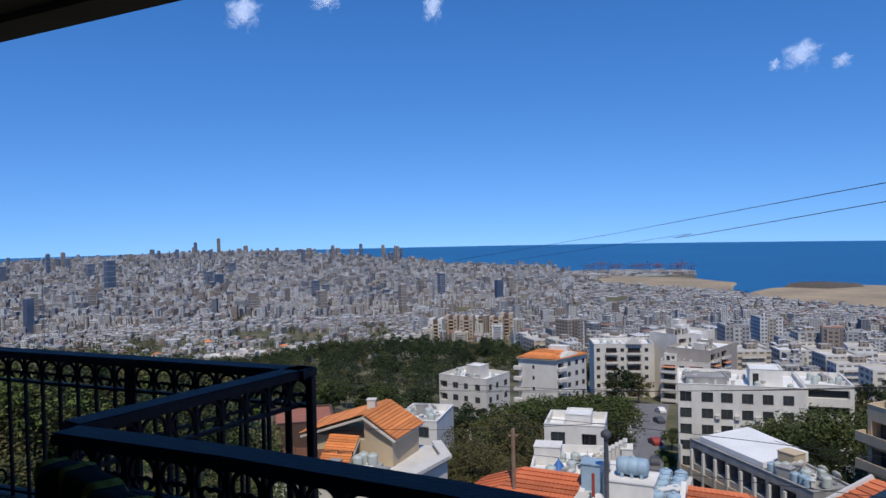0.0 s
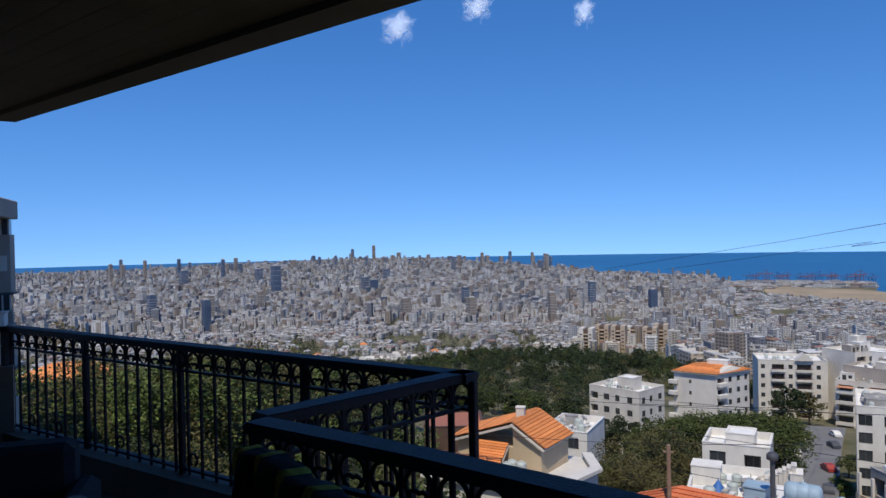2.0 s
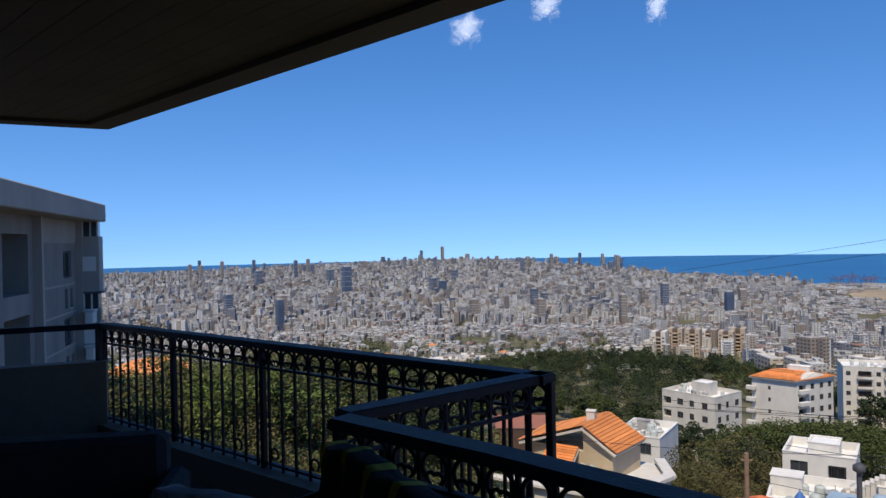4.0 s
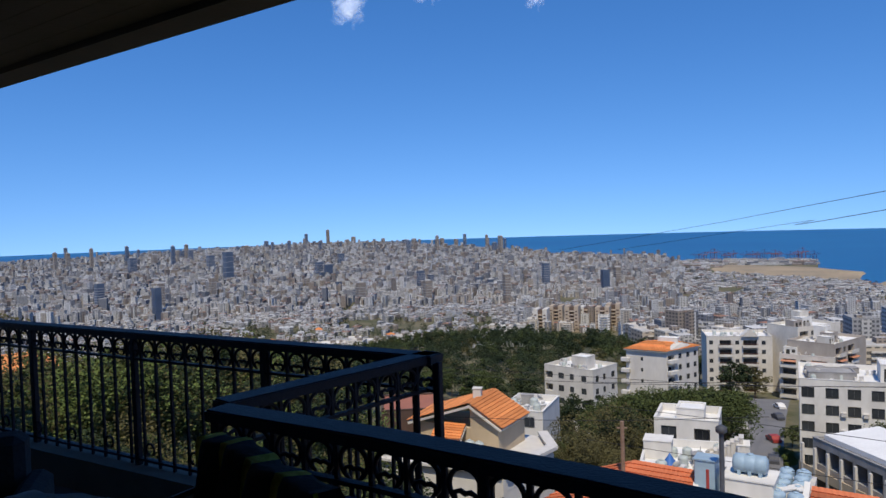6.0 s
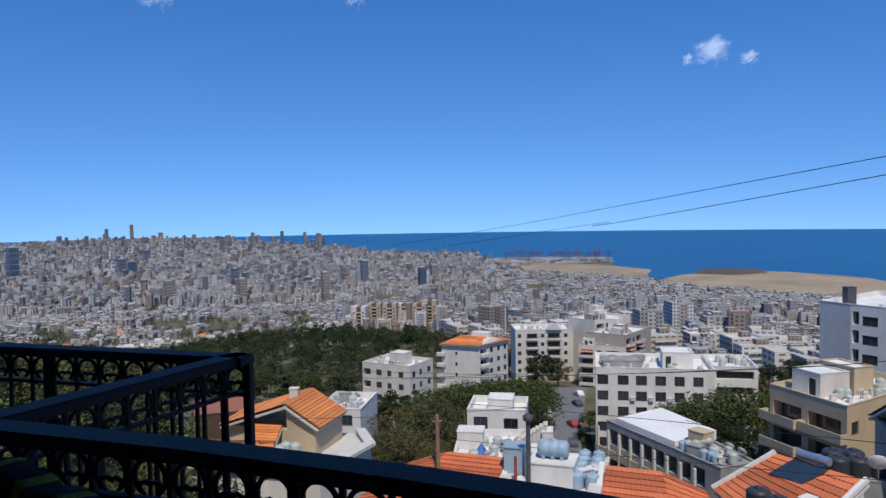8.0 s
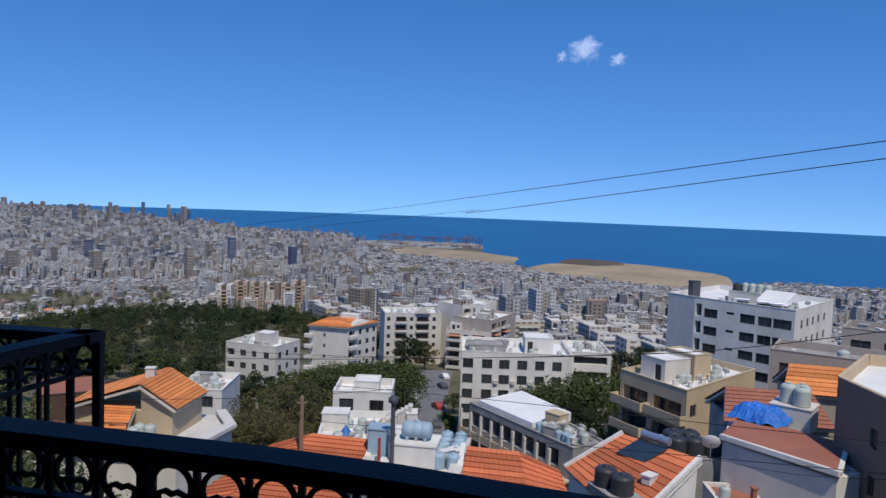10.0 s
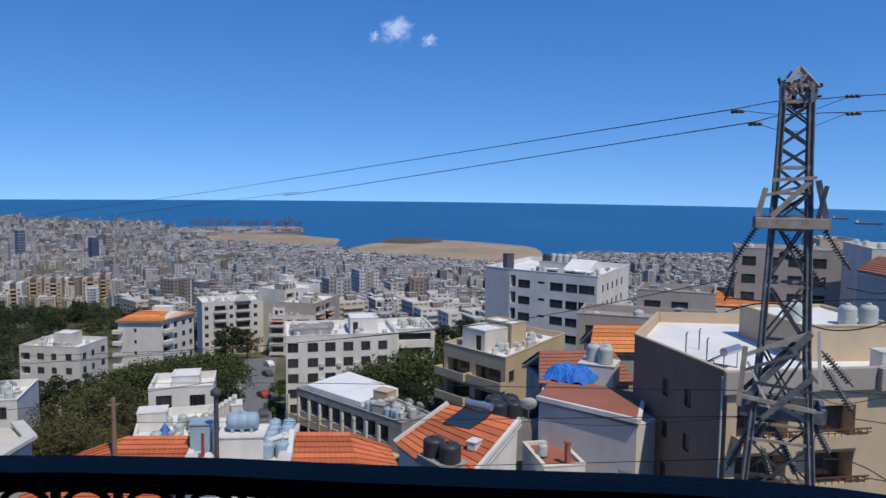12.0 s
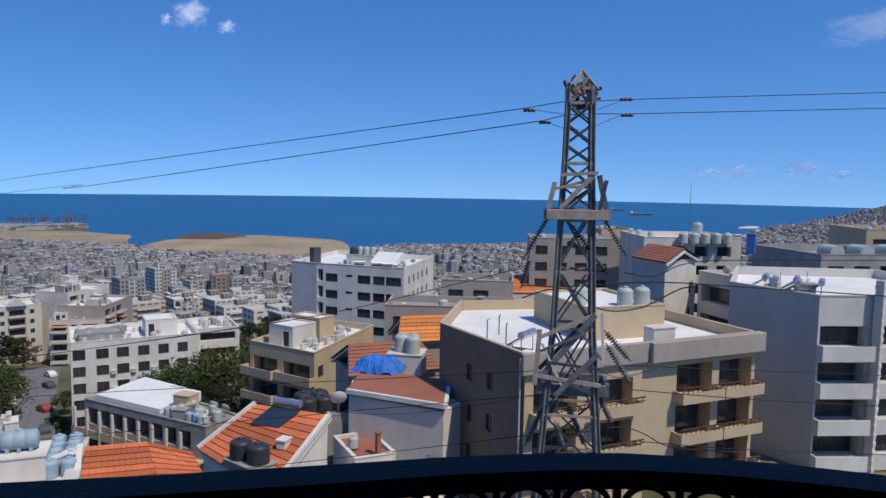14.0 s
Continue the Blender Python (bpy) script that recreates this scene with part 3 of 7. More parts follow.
# the long cream estate of slab blocks below the wood
for i, az in enumerate((-4.4, -3.2, -2.0, -0.9, 0.3, 1.1)):
    p = at(az, 668 + 14 * (i % 2))
    z0 = ground_z(p.x, p.y)
    ob = empty("slab_block", pose(p.x, p.y, z0, 0, 0, -8), label="cream slab block with dark balcony columns", category="building", group="cream housing estate")
    h = 1.6 + 668 * math.tan(radians(-6.95 + 0.1 * (i % 3))) - z0
    for a, b2 in ((-6.2, -2.2), (2.2, 6.2)):
        bm = bmesh.new()
        cuboid(bm, (a, -7, -8), (b2, 7, h), bevel=0.1)
        part("wing", bm, M["estate"] if i % 3 else M["offwhite"], ob)
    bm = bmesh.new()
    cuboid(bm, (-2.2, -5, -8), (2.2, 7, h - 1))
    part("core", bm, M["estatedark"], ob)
    # balconies; on the wings a dark colour stands in for recess shade
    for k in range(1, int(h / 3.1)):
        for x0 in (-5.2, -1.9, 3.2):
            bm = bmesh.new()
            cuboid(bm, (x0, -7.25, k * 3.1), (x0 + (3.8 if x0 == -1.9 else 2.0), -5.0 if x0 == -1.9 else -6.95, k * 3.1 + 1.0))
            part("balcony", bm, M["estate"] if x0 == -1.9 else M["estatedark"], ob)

# low red roofs scattered at the wood's edge
for az, d in ((-23.5, 560), (-11.2, 420), (-32, 520), (-17.5, 545), (3.0, 520), (-42.6, 132), (-27.5, 545), (-36, 600), (-14, 560), (-20.6, 470), (-25.4, 640), (-30.2, 450), (-16.2, 640), (-38.5, 480), (-21.8, 720)):
    p = at(az, d)
    z0 = ground_z(p.x, p.y)
    ob = empty("villa", pose(p.x, p.y, z0, 0, 0, az * 3), label="small villa with an orange hipped tile roof", category="house", group="red-roofed villas")
    bm = bmesh.new()
    cuboid(bm, (-7, -5, -14), (7, 5, 6.5))
    part("wall", bm, M["offwhite"], ob)
    bm = bmesh.new()
    vs = [bm.verts.new(q) for q in ((-7.6, -5.6, 6.5), (7.6, -5.6, 6.5), (7.6, 5.6, 6.5), (-7.6, 5.6, 6.5), (-3, 0, 9.3), (3, 0, 9.3))]
    for q in ((0, 1, 5, 4), (1, 2, 5), (2, 3, 4, 5), (3, 0, 4), (3, 2, 1, 0)):
        bm.faces.new([vs[i] for i in q])
    part("roof", bm, M["tilefar"], ob, "orange clay tile roof")
    for x0 in (-4.6, 0.6, 3.4):
        bm = bmesh.new()
        cuboid(bm, (x0, -5.06, 3.2), (x0 + 1.3, -4.98, 4.9))
        part("window", bm, M["pane"], ob)
    if d < 200:
        ob.location.z += 5.5
        ob.scale = (0.9, 0.9, 0.75)
    if d > 200:
        ob.scale = (0.62, 0.62, 0.62)

# ---- harbour ----


def gantry_crane(material):
    ob = empty("harbour_crane")
    bm = bmesh.new()
    for x in (-6, 6):
        for y in (-9, 9):
            beam(bm, (x, y, 0), (x, y, 32), 1.6)
        beam(bm, (x, -9, 30), (x, 9, 30), 1.8)
    part("portal", bm, material, ob)
    bm = bmesh.new()
    beam(bm, (0, -38, 31), (0, 30, 31), 2.2)
    part("boom", bm, material, ob)
    bm = bmesh.new()
    beam(bm, (0, 6, 31), (0, 2, 46), 1.4), beam(bm, (0, 2, 46), (0, -30, 32), 0.7), beam(bm, (0, 2, 46), (0, 26, 32), 0.7)
    part("mast", bm, material, ob)
    return ob


first = {}
for i in range(16):
    az = 7.4 + i * 0.5 + rnd.uniform(-0.22, 0.22)
    p = at(az, 1880 - i * 5 + rnd.uniform(-15, 15))
    mat_ = M["crane"] if i % 3 else M["craneblue"]
    m = pose(p.x, p.y, -112, 0, 0, -60 + rnd.uniform(-6, 6)) @ Matrix.Diagonal((0.75, 0.75, 0.75, 1))
    if i % 3 == 0 and "b" in first:
        ob = copy_thing(first["b"], m)
    elif i % 3 and "a" in first:
        ob = copy_thing(first["a"], m)
    else:
        ob = gantry_crane(mat_)
        ob.matrix_world = m
        first["a" if i % 3 else "b"] = ob
    k = rnd.uniform(0.42, 0.68)
    ob.scale = (k, k, k * rnd.uniform(0.85, 1.1))
    tagged(ob, "red gantry crane on the quay" if i % 3 else "blue-grey gantry crane on the quay", "crane", "harbour cranes")
bl = Blocks()
for i in range(260):
    az = rnd.uniform(4, 15)
    p = at(az, rnd.uniform(1690 if az > 9 else 1600, 1830))
    bl.add(p.x, p.y, -112.5, rnd.uniform(8, 30), rnd.uniform(6, 12), rnd.uniform(3, 9), rnd.uniform(-0.5, -0.2))
tagged(new("container_stacks", bl.mesh("container_stacks", CITY)), label="container stacks and sheds on the quay", category="harbour", kind="stuff")

for az, el, ln in ((52.9, -2.55, 46), (56.3, -2.35, 40), (54.6, -2.05, 26)):
    d = 115 / math.tan(radians(-el))
    p = at(az, d)
    ob = empty("cargo_ship", pose(p.x, p.y, -113.4, 0, 0, -az + 5), label="dark-hulled cargo ship lying offshore", category="ship", group="ships at anchor")
    bm = bmesh.new()
    cuboid(bm, (-ln, -6, -1), (ln, 6, 4.5))
    for v in bm.verts:
        if v.co.x > 0 and v.co.z > 0:
            v.co.x += 5
        if v.co.x > 0:
            v.co.y *= 0.4
    part("hull", bm, M["ship"], ob)
    bm = bmesh.new()
    cuboid(bm, (-ln * 0.92, -5, 4.5), (-ln * 0.7, 5, 13), bevel=0.5)
    part("deckhouse", bm, M["white"], ob, "white deckhouse")
    bm = bmesh.new()
    cuboid(bm, (-ln * 0.6, -4, 4.5), (ln * 0.8, 4, 6), bevel=0.3)
    part("hatch_covers", bm, M["rust"], ob)

# ---- clouds ----
for i, (az, el, w, h) in enumerate(((-18.6, 16.1, 72, 60), (-12.4, 17.4, 66, 46), (-4.2, 16.7, 44, 50), (22.4, 11.5, 70, 48), (24.9, 10.8, 36, 22), (20.7, 11.0, 22, 18), (71.4, 10.5, 190, 62), (62.8, 0.95, 80, 26), (67.2, 1.2, 72, 28), (69.6, 0.8, 50, 16), (60.9, 0.9, 45, 14))):
    d = 4300
    c = at(az, d, 1.6 + d * math.tan(radians(el)))
    bm = bmesh.new()
    # a thin lens of vapour
    bmesh.ops.create_uvsphere(bm, u_segments=24, v_segments=12, radius=1, matrix=Matrix.Diagonal((1, 0.7, 1, 1)))
    for f in bm.faces:
        f.smooth = True
    ob = thing("cloud", bm, M["cloud"], pose(*c, 0, 0, -az), label="small wispy white cloud in a clear sky", category="cloud", kind="stuff")
    ob.scale = (w * 2.6, 60, h * 2.8)
    ob.visible_shadow = False


# ---- near buildings: walls with real openings ----
WIN = {}


def window_mesh(w, h, panes):
    """Frame and pane meshes of one window size, shared by all windows of that size."""
    key = (round(w, 1), round(h, 1), panes)
    if key not in WIN:
        w, h = key[0], key[1]
        bm = bmesh.new()
        t = 0.07
        cuboid(bm, (0, 0, 0), (w, 0.08, t)), cuboid(bm, (0, 0, h - t), (w, 0.08, h))
        for k in range(panes + 1):
            x = min(max(w * k / panes - t / 2, 0), w - t)
            cuboid(bm, (x, 0, t), (x + t, 0.08, h - t))
        a = bpy.data.meshes.new("window")
        bm.to_mesh(a), bm.free()
        a.materials.append(M["frame"])
        bm = bmesh.new()
        cuboid(bm, (0.03, 0.03, 0.03), (w - 0.03, 0.05, h - 0.03))
        b = bpy.data.meshes.new("pane")
        bm.to_mesh(b), bm.free()
        b.materials.append(M["pane"])
        WIN[key] = (a, b)
    return WIN[key]


def wall_with_openings(parent, a, b, z0, z1, material, openings, inner=None):
    """One wall from a to b, its outer face to the right; openings are (u0, u1, z_low, z_high, kind)."""
    a, b = Vector((*a, 0)), Vector((*b, 0))
    ln = (b - a).length
    m = Matrix.Translation(a) @ Matrix.Rotation(math.atan2(b.y - a.y, b.x - a.x), 4, "Z")
    ops = [o for o in openings if 0 <= o[0] < o[1] <= ln + 0.01 and z0 < o[2] < o[3] < z1]
    us = sorted({0.0, ln, *[o[0] for o in ops], *[min(o[1], ln) for o in ops]})
    zs = sorted({z0, z1, *[o[2] for o in ops], *[o[3] for o in ops]})
    bm = bmesh.new()
    vs = {}

    def v(u, y, z):
        k = (round(u, 3), y, round(z, 3))
        if k not in vs:
            vs[k] = bm.verts.new((u, y, z))
        return vs[k]

    for u0, u1 in zip(us, us[1:]):
        for q0, q1 in zip(zs, zs[1:]):
            cu, cz = (u0 + u1) / 2, (q0 + q1) / 2
            if not any(o[0] < cu < o[1] and o[2] < cz < o[3] for o in ops):
                bm.faces.new((v(u0, 0, q0), v(u1, 0, q0), v(u1, 0, q1), v(u0, 0, q1)))
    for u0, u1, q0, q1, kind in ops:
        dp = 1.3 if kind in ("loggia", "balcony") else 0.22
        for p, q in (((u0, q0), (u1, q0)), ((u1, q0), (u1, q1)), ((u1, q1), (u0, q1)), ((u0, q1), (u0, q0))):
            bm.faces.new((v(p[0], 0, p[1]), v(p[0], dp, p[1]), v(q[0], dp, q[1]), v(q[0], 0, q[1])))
        # back face in near-black: the opening's inner shade is put into its colour
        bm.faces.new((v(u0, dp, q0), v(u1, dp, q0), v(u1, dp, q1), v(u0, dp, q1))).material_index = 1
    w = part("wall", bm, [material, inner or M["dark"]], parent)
    w.matrix_local = m
    for u0, u1, q0, q1, kind in ops:
        wd, hg = u1 - u0, q1 - q0
        if kind == "hole":
            continue
        deep = kind in ("loggia", "balcony")
        fr, pn = window_mesh(wd - (0.4 if deep else 0), hg - (0.35 if deep else 0), 3 if wd > 2.6 else 2)
        wo = part("window", None, None, parent, data=fr)
        wo.matrix_local = m @ Matrix.Translation((u0 + (0.2 if deep else 0), 1.1 if deep else 0.12, q0))
        po = part("pane", None, None, wo, data=pn)
        if not deep:
            bm = bmesh.new()
            cuboid(bm, (-0.1, -0.12, -0.08), (wd + 0.1, 0.1, 0.0))
            part("sill", bm, M["offwhite"], wo)
        if kind == "balcony":
            bm = bmesh.new()
            cuboid(bm, (u0 - 0.3, -1.1, q0 - 0.25), (u1 + 0.3, 0.0, q0 - 0.05))
            cuboid(bm, (u0 - 0.3, -1.1, q0 - 0.05), (u1 + 0.3, -0.98, q0 + 0.55))
            for x in (u0 - 0.3, u1 + 0.18):
                cuboid(bm, (x, -0.98, q0 - 0.05), (x + 0.12, 0.0, q0 + 0.55))
            bo = part("balcony", bm, material, parent)
            bo.matrix_local = m
            bm = bmesh.new()
            cuboid(bm, (u0 - 0.3, -1.12, q0 + 0.92), (u1 + 0.3, -1.02, q0 + 1.0))
            cuboid(bm, (u0 - 0.3, -1.1, q0 + 0.7), (u1 + 0.3, -1.04, q0 + 0.75))
            k = u0 - 0.3
            while k < u1 + 0.3:
                cuboid(bm, (k, -1.09, q0 + 0.55), (k + 0.05, -1.05, q0 + 0.92))
                k += 0.45
            part("rail", bm, M["brownrail"], bo, "dark brown rail")
    return w


def house(name, label, ring, z0, z1, material, openings=(), roof="roofwhite", parapet=0.8, walls=None, group="", category="building"):
    """A building over a ring of corners, seen left to right and on round its back. openings: edge number to list."""
    ob = empty(name, label=label, category=category, group=group)
    openings = dict(openings)
    k = len(ring)
    for i in range(k):
        wall_with_openings(ob, ring[i], ring[(i + 1) % k], z0, z1, (walls or {}).get(i, material), openings.get(i, []))
    c = sum((Vector((*p, 0)) for p in ring), Vector()) / k
    bm = bmesh.new()
    bm.faces.new([bm.verts.new((*p, z1 - parapet)) for p in ring])
    part("roof", bm, M[roof], ob)
    # parapet cap and its inner face
    bm = bmesh.new()
    for i in range(k):
        a, b = Vector((*ring[i], 0)), Vector((*ring[(i + 1) % k], 0))
        d = (b - a).normalized()
        nrm = Vector((-d.y, d.x, 0)) * 0.25
        q = [a - d * 0.03 - nrm * 0.2, b + d * 0.03 - nrm * 0.2, b + nrm - d * 0.2, a + nrm + d * 0.2]
        lo = [bm.verts.new((p.x, p.y, z1)) for p in q]
        hi = [bm.verts.new((p.x, p.y, z1 + 0.1)) for p in q]
        bm.faces.new(hi)
        for j in range(4):
            bm.faces.new((lo[j], lo[(j + 1) % 4], hi[(j + 1) % 4], hi[j]))
        dn = [bm.verts.new((p.x, p.y, z1 - parapet)) for p in (q[2], q[3])]
        bm.faces.new((lo[2], lo[3], dn[1], dn[0]))
    part("parapet", bm, material, ob)
    return ob


def rect(a, b, depth):
    a, b = Vector(a), Vector(b)
    d = (b - a).normalized()
    nrm = Vector((-d.y, d.x)) * depth
    return [tuple(a), tuple(b), tuple(b + nrm), tuple(a + nrm)]


def grid(cols, z1, storey, floors, low=0.9, high=2.3, kind="window", first=0.0):
    """Openings for columns of (u0, u1) on each floor below z1."""
    return [(u0, u1, z1 - first - storey * (f + 1) + low, z1 - first - storey * (f + 1) + high, kind) for f in range(floors) for u0, u1 in cols]


def tiled_slope(parent, p0, p1, p2, p3, material, course=0.44, wave=0.28):
    """A tiled slope: p0-p1 along the eave, p3-p2 along the ridge; each course is a row of rounded tiles."""
    p0, p1, p2, p3 = map(Vector, (p0, p1, p2, p3))
    nrm = (p1 - p0).cross(p3 - p0).normalized()
    rows = max(3, int((p3 - p0).length / course))
    for r in range(rows):
        f0, f1 = r / rows, (r + 1.12) / rows
        a0, a1 = p0.lerp(p3, f0), p1.lerp(p2, f0)
        b0, b1 = p0.lerp(p3, min(f1, 1)), p1.lerp(p2, min(f1, 1))
        n = max(4, int((a1 - a0).length / wave) * 2)
        bm = bmesh.new()
        prev = None
        for i in range(n + 1):
            u = i / n
            up = 0.028 if i % 2 else 0.0
            lo = a0.lerp(a1, u) + nrm * (0.10 + up)
            hi = b0.lerp(b1, u) + nrm * (0.02 + up * 0.8)
            dn = a0.lerp(a1, u) + nrm * (0.0 + up * 0.5)
            cur = [bm.verts.new(x) for x in (dn, lo, hi)]
            if prev:
                bm.faces.new((prev[0], cur[0], cur[1], prev[1])), bm.faces.new((prev[1], cur[1], cur[2], prev[2]))
            prev = cur
        part("tile_course", bm, material, parent)
    bm = bmesh.new()
    lo = [bm.verts.new(p - nrm * 0.45) for p in (p0, p1, p2, p3)]
    hi = [bm.verts.new(p - nrm * 0.22) for p in (p0, p1, p2, p3)]
    bm.faces.new(lo[::-1]), bm.faces.new(hi)
    for j in range(4):
        bm.faces.new((lo[j], lo[(j + 1) % 4], hi[(j + 1) % 4], hi[j]))
    part("roof_deck", bm, M["offwhite"], parent)


def verge(parent, a, b, w=0.3, material=None):
    bm = bmesh.new()
    beam(bm, a, b, w, 0.3)
    part("verge", bm, material or M["white"], parent)


def mass(ob, ring, z0, z1, material, name="wall"):
    """A plain prism that belongs to a building."""
    bm = bmesh.new()
    lo, hi = [bm.verts.new((*p, z0)) for p in ring], [bm.verts.new((*p, z1)) for p in ring]
    k = len(ring)
    for i in range(k):
        bm.faces.new((lo[i], lo[(i + 1) % k], hi[(i + 1) % k], hi[i]))
    bm.faces.new(hi)
    return part(name, bm, material, ob)


# rooftop goods -----------------------------------------------------------
def water_tank(r, h, material, label, group="rooftop water tanks"):
    ob = empty("water_tank", label=label, category="water tank", group=group)
    bm = bmesh.new()
    prof = [(r * 0.96, 0.0)]
    for i in range(6):
        z = h * 0.8 * (i + 0.5) / 6
        prof += [(r, z - 0.04 * h), (r * 1.03, z), (r, z + 0.04 * h)]
    prof += [(r, h * 0.82), (r * 0.75, h * 0.93), (r * 0.35, h * 0.97)]
    lathe(bm, prof, 18)
    part("body", bm, material, ob)
    bm = bmesh.new()
    lathe(bm, [(r * 0.34, h * 0.96), (r * 0.36, h * 1.02), (r * 0.2, h * 1.05)], 14)
    part("lid", bm, material, ob)
    return ob


def solar_heater():
    ob = empty("solar_heater", label="solar water heater with silver drum and dark panel", category="solar heater", group="rooftop solar heaters")
    bm = bmesh.new()
    rod(bm, (-1.0, 0.75, 1.35), (1.0, 0.75, 1.35), 0.28, seg=14)
    part("drum", bm, M["chrome"], ob, "silver drum")
    bm = bmesh.new()
    cuboid(bm, (-0.95, -1.05, -0.04), (0.95, 1.0, 0.05), pose(0, -0.1, 0.7, 32, 0, 0))
    part("panel", bm, M["solar"], ob, "dark glass collector panel")
    bm = bmesh.new()
    for x in (-0.9, 0.9):
        beam(bm, (x, 0.75, 0), (x, 0.75, 1.1), 0.05), beam(bm, (x, -0.9, 0), (x, 0.75, 0.05), 0.05), beam(bm, (x, -0.9, 0), (x, -0.9, 0.2), 0.05)
    part("stand", bm, M["steel"], ob)
    return ob


def dish():
    ob = empty("satellite_dish", label="pale satellite dish on a short pole", category="satellite dish", group="satellite dishes")
    bm = bmesh.new()
    lathe(bm, [(0.02, 0.0), (0.3, 0.05), (0.5, 0.15), (0.52, 0.16), (0.5, 0.13), (0.3, 0.02), (0.02, -0.03)], 16, pose(0, 0, 1.0, 60, 0, 0))
    part("reflector", bm, M["palegrey"], ob)
    bm = bmesh.new()
    rod(bm, (0, 0, 0), (0, 0, 1.0), 0.03), rod(bm, (0, 0, 1.0), (0, -0.5, 1.25), 0.015)
    part("pole", bm, M["steel"], ob)
    return ob


def put(proto, x, y, z, rz=0.0, s=1.0):
    m = pose(x, y, z, 0, 0, rz)
    if proto.get("placed"):
        ob = copy_thing(proto, m)
    else:
        ob = proto
        ob.matrix_world = m
    ob.scale = (s, s, s)
    proto["placed"] = 1
    return ob


T_PALE = water_tank(0.62, 1.5, M["tankgrey"], "pale grey-green ribbed plastic water tank on a roof")
T_BLACK = water_tank(0.75, 1.35, M["tankblack"], "black plastic water tank on a roof")
T_BLUE = water_tank(0.55, 1.3, M["tankblue"], "pale blue metal water tank on a terrace")
HEATER, DISH = solar_heater(), dish()


def along(a, b, u, w=0.0):
    """A plan point at u metres along a-b, w metres to its left."""
    a, b = Vector(a), Vector(b)
    d = (b - a).normalized()
    return a + d * u + Vector((-d.y, d.x)) * w


def tanks_on(a, b, z, spots, proto):
    for u, w in spots:
        p = along(a, b, u, w)
        put(proto, p.x, p.y, z, rnd.uniform(0, 360))


def lump(name, label, category, ring_c, z, s, material, rz=0.0, bevel=0.05, group=""):
    bm = bmesh.new()
    cuboid(bm, (-s[0] / 2, -s[1] / 2, 0), (s[0] / 2, s[1] / 2, s[2]), bevel=bevel)
    cuboid(bm, (-s[0] / 2 - 0.06, -s[1] / 2 - 0.06, s[2]), (s[0] / 2 + 0.06, s[1] / 2 + 0.06, s[2] + 0.08))
    return thing(name, bm, material, pose(ring_c[0], ring_c[1], z, 0, 0, rz), label=label, category=category, group=group)


def clutter(a, b, z, n, du, dw):
    """Air-conditioner boxes, pipes and dishes over a roof."""
    for _ in range(n):
        p = along(a, b, rnd.uniform(*du), rnd.uniform(*dw))
        q = rnd.random()
        if q < 0.35:
            lump("air_conditioner", "grey air-conditioner box on a flat roof", "air conditioner", p, z, (0.9, 0.4, 0.7), M["palegrey"], rnd.uniform(0, 90), group="air conditioners")
        elif q < 0.55:
            put(DISH, p.x, p.y, z, rnd.uniform(120, 220))
        elif q < 0.8:
            put(T_PALE, p.x, p.y, z, 0, rnd.uniform(0.7, 1))
        elif q < 0.9:
            bm = bmesh.new()
            ln, ang = rnd.uniform(1.5, 3.5), rnd.uniform(0, 3.14)
            c1, c2 = Vector((math.cos(ang), math.sin(ang), 0)) * ln / 2, Vector((0, 0, 0.25))
            rod(bm, c2 - c1, c2 + c1, 0.06, seg=6), rod(bm, -c1, c2 - c1, 0.06, seg=6), rod(bm, c1, c2 + c1, 0.06, seg=6)
            rod(bm, c1 * 0.9, c1 * 0.9 + Vector((0, 0, 1.6)), 0.035, seg=6)
            thing("roof_pipe", bm, M["steel"], pose(p.x, p.y, z), label="grey service pipe run over a flat roof", category="pipe", group="roof pipes")
        else:
            lump("roof_hatch", "low concrete roof hatch", "roof hatch", p, z, (rnd.uniform(0.8, 2), rnd.uniform(0.8, 2), rnd.uniform(0.4, 1.4)), M["concrete"], rnd.uniform(0, 40), group="roof hatches")


# white block with square windows
A, B = (33.5, 135.2), (54.2, 130.2)
z1 = -27.4
cols = [(0.3, 2.3), (4.0, 6.0), (7.3, 9.3), (10.8, 12.7), (14.2, 16.0), (17.5, 19.3)]
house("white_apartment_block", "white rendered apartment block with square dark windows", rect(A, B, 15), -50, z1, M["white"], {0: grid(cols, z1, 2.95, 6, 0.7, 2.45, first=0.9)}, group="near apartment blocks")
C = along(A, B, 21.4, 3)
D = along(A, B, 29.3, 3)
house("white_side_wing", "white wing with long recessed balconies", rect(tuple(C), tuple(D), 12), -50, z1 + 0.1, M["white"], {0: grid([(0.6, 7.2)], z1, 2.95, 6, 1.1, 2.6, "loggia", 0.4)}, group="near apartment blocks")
house("roof_room", "white rooftop stair room with a brown door", rect(tuple(along(A, B, 12.5, 4)), tuple(along(A, B, 18.0, 4)), 6), z1 - 0.8, z1 + 2.3, M["white"], {0: [(0.5, 1.5, z1 - 0.7, z1 + 1.6, "hole")]}, parapet=0.1, group="rooftop rooms")
house("roof_room", "low concrete rooftop shed", rect(tuple(along(A, B, 1.5, 3)), tuple(along(A, B, 9.0, 4)), 5), z1 - 0.8, z1 + 0.6, M["concrete"], roof="concrete", parapet=0.1, group="rooftop rooms")
clutter(A, B, z1 - 0.8, 28, (1, 20), (1, 12))
clutter(tuple(C), tuple(D), z1 - 0.7, 11, (1, 7), (2, 9))
